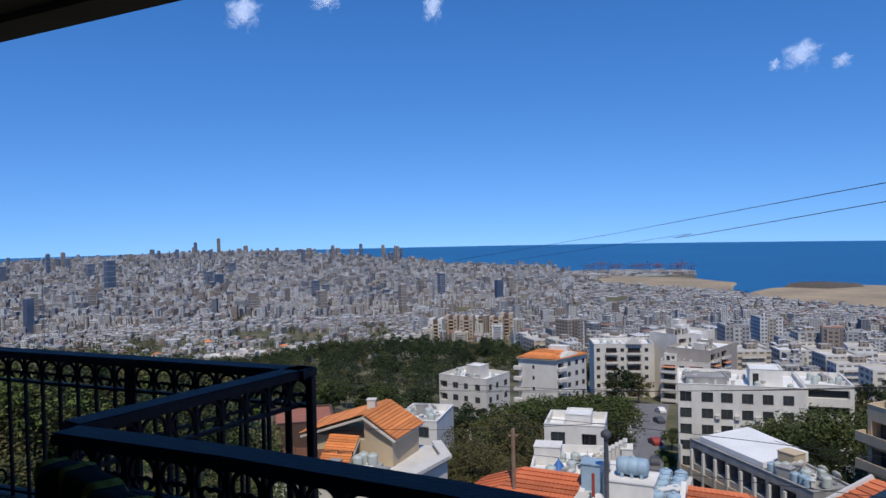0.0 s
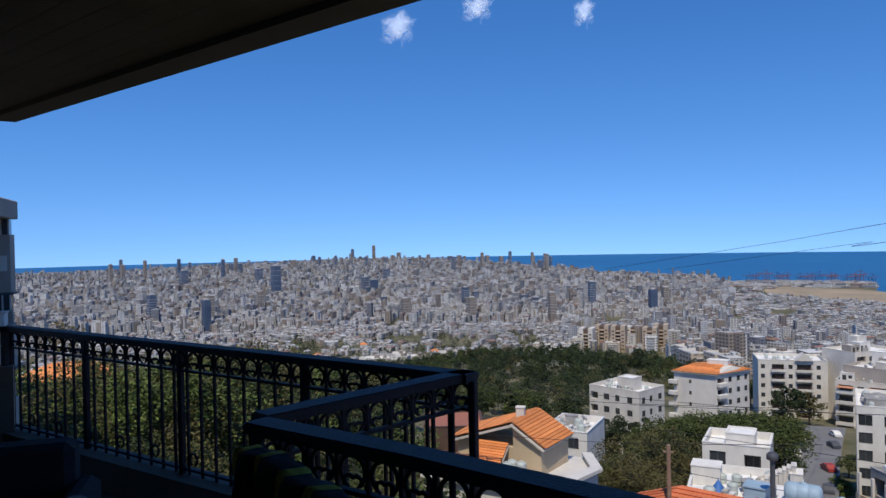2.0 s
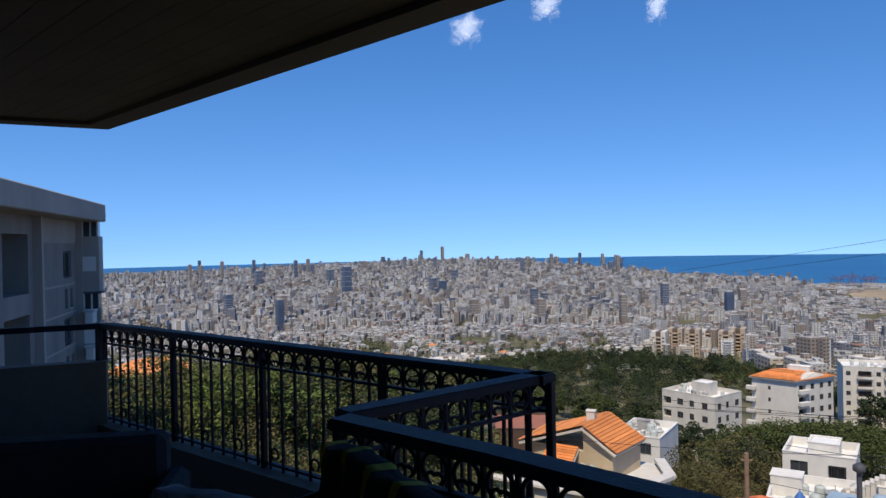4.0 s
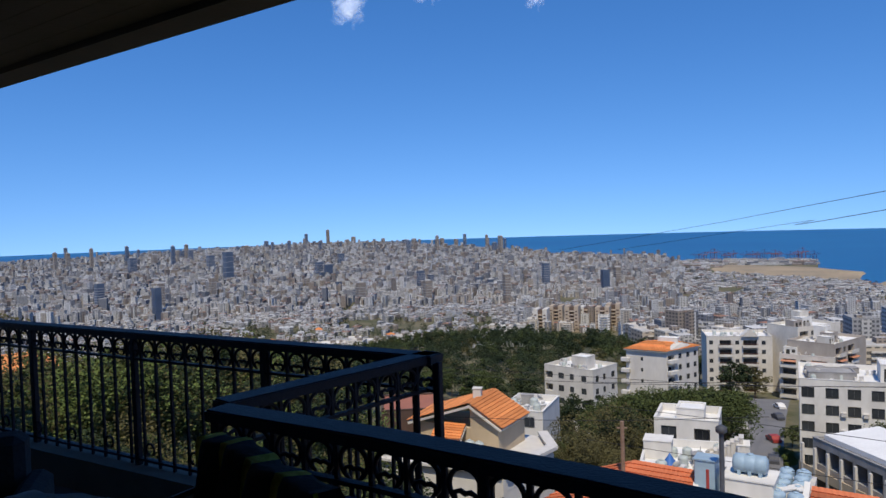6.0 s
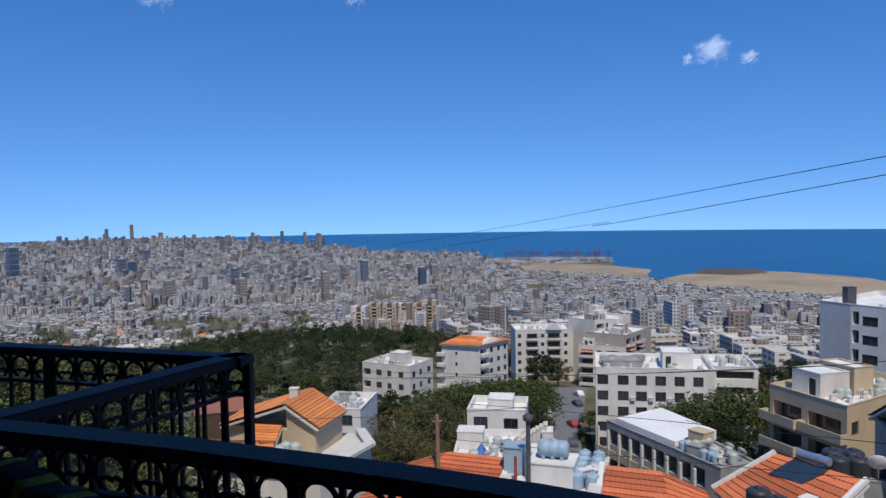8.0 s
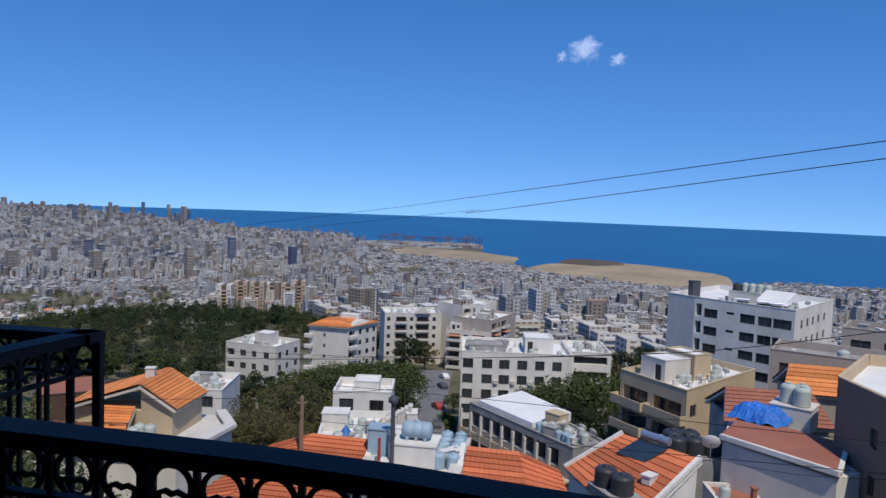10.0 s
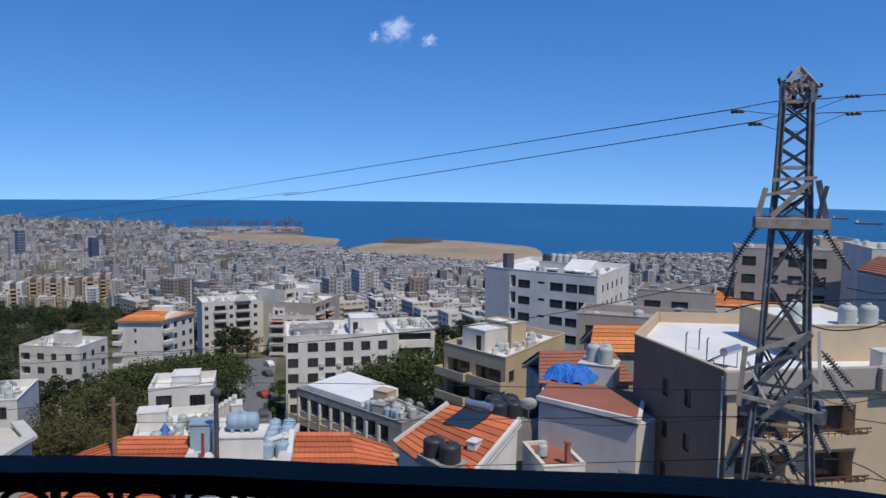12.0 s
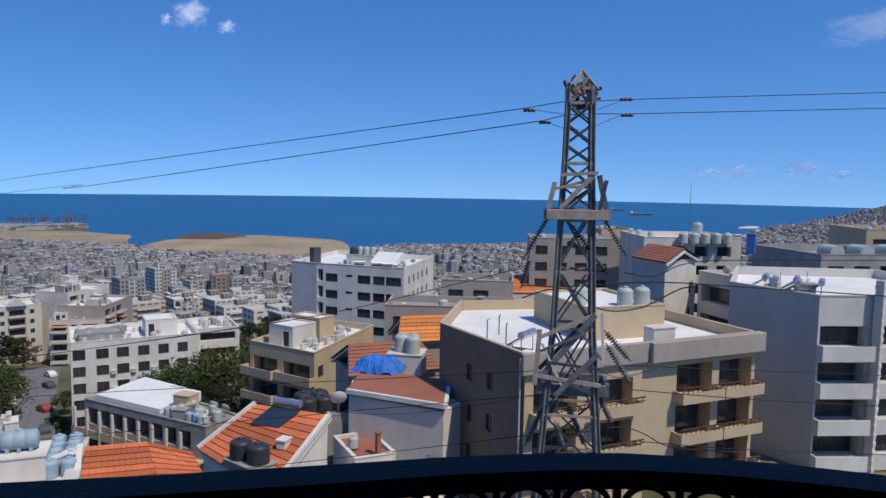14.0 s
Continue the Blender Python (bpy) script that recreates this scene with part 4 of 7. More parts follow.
for u, f in ((6.4, 1), (6.4, 2), (9.7, 1), (9.7, 2), (13.1, 3), (16.4, 2), (3.2, 3), (13.1, 1)):
    lump("air_conditioner", "white air-conditioner unit on a white wall", "air conditioner", along(A, B, u + 0.3, -0.25), z1 - 0.9 - 2.95 * (f + 1) + 0.7, (0.8, 0.4, 0.65), M["palegrey"], -14, group="air conditioners")

# white block with dark ribbon windows
P1, P2, P3, P4 = (68.5, 121.2), (70.4, 115.6), (78.7, 100.2), (97.0, 113.7)
z1 = -13.9
back = (87, 134)
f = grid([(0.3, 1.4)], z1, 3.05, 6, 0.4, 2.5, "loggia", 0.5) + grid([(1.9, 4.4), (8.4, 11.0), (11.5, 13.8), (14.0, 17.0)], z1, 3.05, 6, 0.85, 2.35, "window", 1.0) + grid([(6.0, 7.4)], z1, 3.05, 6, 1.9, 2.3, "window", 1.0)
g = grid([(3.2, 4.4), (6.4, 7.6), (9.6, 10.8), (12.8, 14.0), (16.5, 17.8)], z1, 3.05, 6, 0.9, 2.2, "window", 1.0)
# end wall 0 is greyed against the white front to carry its shade
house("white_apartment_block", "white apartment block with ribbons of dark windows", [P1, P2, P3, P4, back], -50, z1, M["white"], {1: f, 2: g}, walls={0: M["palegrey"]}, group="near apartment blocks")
tanks_on(P2, P3, z1 + 1.2, ((5, 8), (6.3, 8), (7.6, 8.2), (9, 8.2)), T_PALE)
house("roof_room", "pale rooftop tank platform", rect(tuple(along(P2, P3, 3, 6)), tuple(along(P2, P3, 10.5, 6)), 5), z1 - 0.8, z1 + 1.2, M["offwhite"], parapet=0.05, group="rooftop rooms")
bm = bmesh.new()
vs = [bm.verts.new((*along(P2, P3, u, w), z)) for u, w, z in ((9.5, 3, z1 + 0.5), (14.5, 3, z1 + 0.5), (14.5, 10, z1 + 0.6), (9.5, 10, z1 + 0.6), (9.5, 6.5, z1 + 2.1), (14.5, 6.5, z1 + 2.1))]
for q in ((0, 1, 5, 4), (2, 3, 4, 5), (1, 2, 5), (3, 0, 4), (3, 2, 1, 0)):
    bm.faces.new([vs[i] for i in q])
thing("roof_canopy", bm, M["roofwhite"], label="white pitched sheet canopy on a flat roof", category="canopy")
for u in (11.5, 13.5, 8):
    p = along(P2, P3, u, 1.5)
    put(HEATER, p.x, p.y, z1 - 0.8, 150)
clutter(P2, P3, z1 - 0.8, 20, (2, 16), (1.5, 12))
p = along(P2, P3, 4, 7)
put(T_BLACK, p.x, p.y, z1 + 1.25)
lump("chimney", "tall dark louvred roof stack", "chimney", along(P1, P2, 1.5, 5), z1 - 0.8, (1.6, 1.6, 3.0), M["darksteel"])

# tan block with wrapped balconies
Q1, Q2, Q3 = (44.6, 90.2), (47.7, 78.8), (64.1, 88.9)
z1 = -20.4
hb = house("tan_apartment_block", "tan apartment block with deep wrapped balconies", [Q1, Q2, Q3, (60.5, 98.5)], -46, z1, M["beige"], {0: grid([(0.6, 5.2), (6.2, 11.0)], z1, 3.3, 4, 0.3, 2.5, "loggia", 1.0), 1: grid([(1.0, 2.6)], z1, 3.3, 4, 0.9, 2.3, "window", 1.0) + grid([(7.0, 9.0), (12, 14)], z1, 3.3, 4, 0.9, 2.3, "window", 1.0)}, group="near apartment blocks")
for k in range(1, 5):
    bm = bmesh.new()
    z = z1 - 0.95 - 3.3 * k
    for u0, u1, o in ((-0.4, 5.4, 1.4), (5.6, 11.9, 1.0)):
        a3, b3 = along(Q1, Q2, u0), along(Q1, Q2, u1)
        ang = math.atan2(b3.y - a3.y, b3.x - a3.x)
        mm = Matrix.Translation((*a3, z)) @ Matrix.Rotation(ang, 4, "Z")
        cuboid(bm, (0, -o, 0), (u1 - u0, -0.01, 0.2), mm), cuboid(bm, (0, -o, 0.2), (u1 - u0, -o + 0.15, 1.15), mm)
        cuboid(bm, (0, -o + 0.15, 0.2), (0.15, -0.01, 1.15), mm), cuboid(bm, (u1 - u0 - 0.15, -o + 0.15, 0.2), (u1 - u0, -0.01, 1.15), mm)
    part("balcony", bm, M["beige"], hb)
house("roof_room", "tan rooftop stair room with a dark door", rect(tuple(along(Q1, Q2, 1.0, 2.5)), tuple(along(Q1, Q2, 5.5, 2.5)), 4.5), z1 - 0.8, z1 + 2.1, M["offwhite"], {0: [(2.6, 3.8, z1 - 0.7, z1 + 1.4, "hole")]}, parapet=0.1, group="rooftop rooms")
house("roof_room", "tan rooftop wall block", rect(tuple(along(Q1, Q2, 0.6, 7.2)), tuple(along(Q1, Q2, 6.0, 7.2)), 3.0), z1 - 0.8, z1 + 2.6, M["beige"], parapet=0.1, group="rooftop rooms")
clutter(Q2, Q3, z1 - 0.8, 18, (4, 16), (1, 6))

# big tan block with brown timber rails
A, B, C = (37.6, 43.2), (35.1, 31.8), (54.9, 25.9)
z1 = -9.7
st = 3.05
front = grid([(0.7, 4.2), (5.6, 8.9)], z1, st, 6, 0.2, 2.35, "balcony", 1.6) + grid([(12.9, 16.3), (17.0, 20.3)], z1, st, 6, 0.1, 2.5, "balcony", 1.3)
side = [(u, u + 0.8, z1 - 3.4 - 3.05 * k, z1 - 2.2 - 3.05 * k, "window") for k in range(4) for u in (4.2, 7.0)]
hb = house("tan_apartment_block", "big tan block with a brown side wall darkened as shade and brown balcony rails", [A, B, C, (60, 42), (46, 50)], -46, z1, M["beige"], {0: side, 1: front}, walls={0: M["brownside"]}, group="near apartment blocks")
for u0, u1, o in ((-0.35, 10.0, 0.35), (10.0, 20.9, 0.75)):
    bm = bmesh.new()
    a3 = along(B, C, u0)
    mm = Matrix.Translation((*a3, 0)) @ Matrix.Rotation(math.atan2(C[1] - B[1], C[0] - B[0]), 4, "Z")
    cuboid(bm, (0, -o, z1 - 1.3), (u1 - u0, -0.03, z1 + 0.16), mm, bevel=0.04)
    part("parapet_band", bm, M["taupe"], hb, "taupe concrete parapet band")
E1, E2 = tuple(along(B, C, 8.6, 5.2)), tuple(along(B, C, 15.6, 4.6))
house("roof_room", "tan penthouse storey with a white roof", rect(E1, E2, 9), z1 - 0.8, z1 + 1.7, M["beige"], roof="roofwhite", parapet=0.15, group="rooftop rooms")
tanks_on(E1, E2, z1 + 1.55, ((4.2, 1.4), (5.8, 1.4), (1.0, 3.0)), T_PALE)
p = along(A, B, 7.6, 2.2)
put(HEATER, p.x, p.y, z1 - 0.8, 195)
for u, w in ((3.5, 2.2), (5.5, 2.6), (2.4, 4.0)):
    bm = bmesh.new()
    rod(bm, (0, 0, 0), (0, 0, 1.5), 0.05), rod(bm, (0, 0, 1.5), (0.15, 0, 1.6), 0.05)
    p = along(A, B, u, w)
    thing("vent_pipe", bm, M["steel"], pose(p.x, p.y, z1 - 0.8), label="thin grey roof vent pipe", category="pipe", group="roof vent pipes")
p = along(B, C, 12.5, 1.6)
lump("chimney", "weathered cream rooftop service block", "chimney", p, z1 - 0.8, (2.0, 1.2, 1.5), M["offwhite"], -20)
bm = bmesh.new()
rod(bm, (0, 0, 0), (0, 0, 30), 0.07)
p = along(A, B, 11.3, -0.12)
thing("drain_pipe", bm, M["palegrey"], pose(p.x, p.y, -40), label="pale drain pipe down a corner", category="pipe", group="drain pipes")

# grey block with white balcony bands
A, B, C, D = (63.2, 32.5), (61.5, 24.0), (65.0, 21.3), (75.0, 15.0)
z1 = -7.2
# side wall 0 gets a darker grey that paints in its shade
hb = house("grey_apartment_block", "pale grey block with shade-greyed blank side wall and white balcony bands", [A, B, C, D, (86, 28), (76, 38.4)], -46, z1, M["palegrey"], {1: grid([(0.2, 4.2)], z1, 3.05, 6, 0.25, 2.0, "loggia", 1.4), 2: grid([(1.2, 5.5), (6.3, 10.8)], z1, 3.05, 6, 0.25, 2.0, "loggia", 1.4)}, walls={0: M["grey"]}, group="near apartment blocks")
for k in range(6):
    bm = bmesh.new()
    z = z1 - 1.4 - 3.05 * (k + 1) - 0.75
    a3 = along(B, C, 0)
    mm = Matrix.Translation((*a3, z)) @ Matrix.Rotation(math.atan2(C[1] - B[1], C[0] - B[0]), 4, "Z")
    cuboid(bm, (0, -0.9, 0), (4.4, -0.01, 0.2), mm), cuboid(bm, (0, -0.9, 0.2), (4.4, -0.78, 1.25), mm), cuboid(bm, (0, -0.78, 0.2), (0.12, -0.01, 1.25), mm)
    part("balcony", bm, M["white"], hb, "white balcony parapet")
bm = bmesh.new()
for k in range(95):
    rr = 0.34 if k % 2 else 0.30
    cuboid(bm, (-rr, -rr, -40 + k * 0.36), (rr, rr, -40 + k * 0.36 + 0.35))
p = along(B, C, 4.75, -0.5)
thing("stone_pier", bm, M["offwhite"], pose(p.x, p.y, 0), label="ribbed pale stone pier between balconies", category="pier")
for u, w in ((2.5, 1.6), (3.2, 3.6), (4.6, 1.8), (5.3, 4.0), (0.8, 2.6)):
    p = along(A, B, u, w)
    put(HEATER, p.x, p.y, z1 - 0.8, 200)
clutter(A, B, z1 - 0.8, 8, (0.5, 6), (3, 9))

# small white four-storey block and the block with an orange roof
A, B, C = (-13.4, 178.3), (-1.8, 171.2), (3.9, 180.2)
z1 = -33.9
house("cream_apartment_block", "small cream four-storey block with square windows", [A, B, C, (-7.5, 188)], -56, z1, M["offwhite"], {0: grid([(0.3, 2.4)], z1, 3.0, 5, 0.6, 2.3, "loggia", 0.8) + grid([(4.0, 5.6), (7.2, 8.4), (10.4, 11.8)], z1, 3.0, 5, 0.9, 2.3, first=0.8), 1: grid([(1.2, 2.6), (4.4, 5.6), (8.0, 9.6)], z1, 3.0, 5, 0.9, 2.3, first=0.8)}, group="near apartment blocks")
house("roof_room", "small cream rooftop stair room", rect(tuple(along(A, B, 6, 3)), tuple(along(A, B, 10, 3)), 4), z1 - 0.8, z1 + 2.2, M["offwhite"], parapet=0.1, group="rooftop rooms")
clutter(A, B, z1 - 0.8, 22, (1, 12), (1.5, 7))
A, B, C = (7.2, 212.5), (17.8, 208), (27.3, 217.6)
z1 = -36.0
ob = house("cream_apartment_block", "pale block with an orange tile roof and corner balconies", [A, B, C, (15, 225)], -62, z1, M["palegrey"], {0: grid([(4.2, 4.9)], z1, 3.1, 5, 1.0, 2.0, first=1.0), 1: grid([(0.6, 3.4)], z1, 3.1, 6, 0.5, 2.2, "loggia", 0.4) + grid([(5.0, 6.4), (8.4, 9.8), (11.5, 12.8)], z1, 3.1, 6, 0.9, 2.3, first=0.4)}, parapet=0.1, group="near apartment blocks")
for i, k in ((0, 6), (1, 6)):
    for f in range(1, k):
        bm = bmesh.new()
        a3 = Vector(A) if i == 0 else Vector(B)
        nx = Vector(B) if i == 0 else Vector(C)
        mm = Matrix.Translation((*a3, z1 - 0.4 - 3.1 * f)) @ Matrix.Rotation(math.atan2(nx.y - a3.y, nx.x - a3.x), 4, "Z")
        x0, x1 = (-1.2, 1.2) if i == 0 else (0.2, 3.8)
        cuboid(bm, (x0, -1.2, 0), (x1, -0.02, 1.1), mm, bevel=0.08)
        part("balcony", bm, M["palegrey"], ob)
rg = [(A[0] - 0.8, A[1] - 0.6), (B[0], B[1] - 1.0), (C[0] + 0.9, C[1] - 0.2), (15, 226)]
hi = [along(A, B, 4.2, 4.5), along(A, B, 9.5, 4.5), along(A, B, 14, 6.5), along(A, B, 9, 8)]
for i in range(3):
    tiled_slope(ob, (*rg[i], z1 + 0.1), (*rg[i + 1], z1 + 0.1), (*hi[i + 1], z1 + 1.9), (*hi[i], z1 + 1.9), M["tilefar"], 0.7, 0.9)
bm = bmesh.new()
bm.faces.new([bm.verts.new((*p, z1 + 1.92)) for p in hi])
part("roof_top", bm, M["tilefar"], ob)
house("roof_room", "white rooftop stair room", rect(tuple(along(A, B, 7.5, 5)), tuple(along(A, B, 13, 5.5)), 3), z1 + 0.5, z1 + 2.9, M["white"], parapet=0.1, group="rooftop rooms")

# the stepped cream blocks up the street
A, B = (34.0, 249.5), (54.0, 249.2)
z1 = -38.4
house("cream_apartment_block", "cream block with gabled front and stacked balconies", rect(A, B, 14), -66, z1, M["offwhite"], {0: grid([(0.8, 2.0), (16.8, 18.0)], z1, 3.0, 6, 0.9, 2.2, first=0.6) + grid([(4.0, 7.6), (11.2, 15.4)], z1, 3.0, 6, 0.3, 2.3, "balcony", 0.6) + grid([(8.8, 10.0)], z1, 3.0, 6, 0.9, 2.2, first=0.6)}, group="near apartment blocks")
bm = bmesh.new()
g0 = [along(A, B, u, -0.8) for u in (10.6, 15.9)]
vs = [bm.verts.new((*p, z)) for p, z in ((g0[0], z1), (g0[1], z1), (along(A, B, 13.2, -0.8), z1 + 2.4), (along(A, B, 10.6, 3), z1), (along(A, B, 15.9, 3), z1), (along(A, B, 13.2, 3), z1 + 2.4))]
for q in ((0, 1, 2), (5, 4, 3), (0, 2, 5, 3), (2, 1, 4, 5)):
    bm.faces.new([vs[i] for i in q])
thing("gable", bm, M["offwhite"], label="cream gable over a block's front", category="gable")
clutter(A, B, z1 - 0.8, 20, (1, 18), (1, 10))
for i, (a, b, dep, dz) in enumerate((((53.0, 236), (66.5, 229.5), 16, -1.5), ((66.8, 230.5), (80.5, 247.0), 14, 2.2), ((60.5, 245), (76, 256), 12, 5.0))):
    z = -40 + dz
    house("cream_apartment_block", "stepped cream block with deep shaded balconies", rect(a, b, dep), -68, z, M["offwhite"] if i % 2 == 0 else M["taupe"], {0: grid([(0.8, 4.6), (8.8, 13.0)], z, 3.05, 7, 0.3, 2.4, "loggia", 0.7) + grid([(5.8, 7.4)], z, 3.05, 7, 0.9, 2.3, first=0.7)}, group="near apartment blocks")
    clutter(a, b, z - 0.8, 16, (1, 13), (1, 9))
    for j, (u0, u1, w0, up) in enumerate(((0.8, 4.4, 2.0, 2.6), (6.0, 10.5, 3.5, 3.0), (8.5, 12.5, 6.5, 4.4))):
        house("roof_room", "cream rooftop room with a dark doorway", rect(tuple(along(a, b, u0, w0)), tuple(along(a, b, u1, w0)), 3.4), z - 0.8, z - 0.8 + up, M[("white", "offwhite", "taupe")[(i + j) % 3]], {0: [(0.6, 1.7, z - 0.7, z + 1.2, "hole"), (2.2, 3.2, z + 0.2, z + 1.2, "hole")]}, parapet=0.15, group="rooftop rooms")
    for f in range(5):
        for u0, u1 in ((0.5, 5.0), (8.4, 13.4)):
            mb = Matrix.Translation((*along(a, b, u0), z - 0.7 - 3.05 * (f + 1))) @ Matrix.Rotation(math.atan2(b[1] - a[1], b[0] - a[0]), 4, "Z")
            bm = bmesh.new()
            cuboid(bm, (0, -1.3, 0), (u1 - u0, -0.02, 0.2), mb), cuboid(bm, (0, -1.3, 0.2), (u1 - u0, -1.18, 1.05), mb)
            tagged(thing("balcony_front", bm, M["offwhite"] if (f + i) % 2 else M["palegrey"]), "cream solid balcony front on a stepped block", "balcony", "balcony fronts")
            if (f * 3 + i + int(u0)) % 4 == 0:
                bm = bmesh.new()
                cuboid(bm, (0.2, -1.5, 2.1), (u1 - u0 - 0.2, -0.02, 2.2), mb @ pose(0, 0, 0, 10, 0, 0))
                tagged(thing("awning", bm, M["awning"]), "faded orange canvas awning over a balcony", "awning", "balcony awnings")

# house with the bright orange roof
ob = empty("tiled_house", label="house with a bright orange tile roof and terraces", category="house", group="tile-roofed houses")
N_, F_ = (-13.4, 73.6, -17.2), (-11.6, 80.6, -17.2)
tiled_slope(ob, (-9.9, 73.0, -19.6), (-7.7, 79.6, -19.6), F_, N_, M["tilefar"], 0.38, 0.34)
tiled_slope(ob, (-19.4, 83.4, -19.9), (-20.8, 76.4, -19.9), N_, F_, M["tilefar"], 0.4, 0.4)
mass(ob, [(-20, 77), (-13.4, 74.4), (-10.4, 73.6), (-8.3, 79.4), (-11.6, 80.2), (-19, 82.6)], -32, -20.0, M["beige"])
bm = bmesh.new()
bm.faces.new([bm.verts.new(p) for p in ((-13.4, 74.4, -20), (-10.4, 73.6, -20), (-13.4, 74.2, -17.7))])
part("gable_wall", bm, M["beige"], ob)
mass(ob, [(-22, 70.5), (-9.2, 67.5), (-5.0, 75.5), (-6.5, 81), (-20, 84)], -36, -22.6, M["palegrey"], "terrace")
bm = bmesh.new()
for a, b in (((-22, 70.5), (-9.2, 67.5)), ((-9.2, 67.5), (-5.0, 75.5)), ((-5.0, 75.5), (-6.5, 81))):
    beam(bm, (*a, -22.1), (*b, -22.1), 0.25, 1.1)
part("parapet", bm, M["palegrey"], ob)
wall_with_openings(ob, (-9.2, 67.45), (-4.95, 75.5), -36, -22.7, M["palegrey"], grid([(0.6, 4.0), (4.8, 8.4)], -22.7, 3.0, 4, 0.9, 2.2, "loggia", 0.6))
tiled_slope(ob, (-17.6, 70.9, -21.6), (-14.4, 70.1, -21.6), (-13.9, 74.5, -19.6), (-17.2, 75.3, -19.6), M["tilefar"], 0.4, 0.4)
for x, y in ((-13.2, 72.4), (-12.2, 72.0), (-13.6, 71.4)):
    put(T_PALE, x, y, -21.9, 0, 0.85)
lump("roof_hatch", "grey concrete tank stand on a terrace", "tank stand", (-12.9, 72.0), -22.6, (3.0, 2.0, 0.7), M["concrete"], -15)
for c, s in (((-15.8, 70.6), (1.2, 1.2, 1.6)), ((-11.0, 69.6), (1.6, 1.0, 1.2)), ((-18.8, 71.6), (2.2, 1.4, 1.0))):
    lump("planter", "concrete planter box on a terrace", "planter", c, -22.6, s, M["concrete"], -15, group="terrace planters")
lump("chimney", "cream chimney on an orange roof", "chimney", (-13.0, 77.0), -18.2, (0.9, 0.9, 1.8), M["offwhite"])
fence = empty("timber_screen", label="brown timber screen fence on a terrace", category="fence")
for k in range(5):
    bm = bmesh.new()
    x0, y0 = -21.9 + 1.55 * k, 73.6 - 0.36 * k
    cuboid(bm, (x0, y0, -22.6), (x0 + 1.45, y0 + 0.08, -20.5), bevel=0.02)
    part("panel", bm, M["timber"], fence)
for k in range(6):
    bm = bmesh.new()
    x0, y0 = -22.0 + 1.55 * k, 73.65 - 0.36 * k
    cuboid(bm, (x0, y0, -22.6), (x0 + 0.1, y0 + 0.12, -20.4))
    part("post", bm, M["shutter"], fence)
for x0, y0, x1, y1, top, wd in ((-12.6, 68.6, -9.3, 67.9, -21.6, 0.9), (-9.1, 67.7, -5.2, 75.2, -21.4, 0.35), (-13.2, 70.4, -11.4, 70.0, -21.0, 0.5), (-8.0, 69.9, -6.6, 72.6, -22.0, 0.8)):
    bm = bmesh.new()
    beam(bm, (x0, y0, (top - 22.6) / 2), (x1, y1, (top - 22.6) / 2), wd, top + 22.6)
    thing("terrace_wall", bm, M["palegrey"], label="low pale rendered terrace wall", category="wall", group="terrace walls")
for k in range(14):
    c_ = (-21 + rnd.uniform(0, 8.5), 71.6 + rnd.uniform(-0.6, 1.2))
    lump("terrace_box", "small pale box among terrace clutter", "box", c_, -22.6, (rnd.uniform(0.3, 1.1), rnd.uniform(0.3, 0.8), rnd.uniform(0.3, 1.2)), M[rnd.choice(("white", "offwhite", "tankblue", "concrete"))], rnd.uniform(0, 60), group="terrace clutter")
A, B = (-26.0, 84), (-19.0, 86)
house("low_house", "low brown timber-fronted house", rect(A, B, 8), -34, -21.0, M["shutter"], roof="redroof", parapet=0.1, group="low houses", category="house")
A, B = (-13.2, 94.5), (-7.4, 93.4)
house("low_house", "low white house behind an orange roof", rect(A, B, 9), -38, -23.2, M["white"], {0: grid([(0.8, 2.0), (3.4, 4.8)], -23.2, 3.0, 2)}, group="low houses", category="house")
clutter(A, B, -24.0, 14, (0.5, 5.5), (0.5, 7))

# near tiled roofs either side of a white terrace
ob = empty("tiled_house", label="near house with orange tile roofs beside a terrace", category="house", group="tile-roofed houses")
U = Vector((0.94, -0.34, 0))
V = Vector((-0.34, -0.94, 0))
R1a, R1b = Vector((1.9, 45.8, -13.4)), Vector((5.4, 44.3, -13.4))
tiled_slope(ob, R1a + V * 8 - U * 4.6 - Vector((0, 0, 3.2)), R1b + V * 8 - Vector((0, 0, 3.2)), R1b, R1a, M["tile"])
tiled_slope(ob, R1a + V * 8 - U * 7.2 - Vector((0, 0, 3.6)), R1a + V * 8 - U * 4.6 - Vector((0, 0, 3.2)), R1a, R1a - U * 2.6 - Vector((0, 0, 0.9)), M["tile"])
R2a, R2b = Vector((11.0, 42.2, -13.3)), Vector((13.9, 40.9, -13.3))
tiled_slope(ob, R2a + V * 8 - Vector((0, 0, 3.2)), R2b + V * 8 + U * 1.4 - Vector((0, 0, 3.2)), R2b, R2a, M["tile"])
tiled_slope(ob, R2b + V * 8 + U * 1.4 - Vector((0, 0, 3.2)), R2b + V * 6 + U * 4.0 - Vector((0, 0, 3.2)), R2b + U * 2.4 - Vector((0, 0, 0.9)), R2b, M["tile"])
verge(ob, R2a - U * 0.2 + Vector((0, 0, 0.1)), R2a + V * 8 - U * 0.2 - Vector((0, 0, 3.1)))
verge(ob, R1b + U * 0.2 + Vector((0, 0, 0.1)), R1b + V * 8 + U * 0.2 - Vector((0, 0, 3.1)))
q = [R1a + V * 7.5 - U * 6.5, R2b + V * 7.5 + U * 3.2, R2b - V * 1.5 + U * 3.2, R1a - V * 1.0 - U * 2]
mass(ob, [tuple(p.xy) for p in q], -30, -17.2, M["offwhite"])
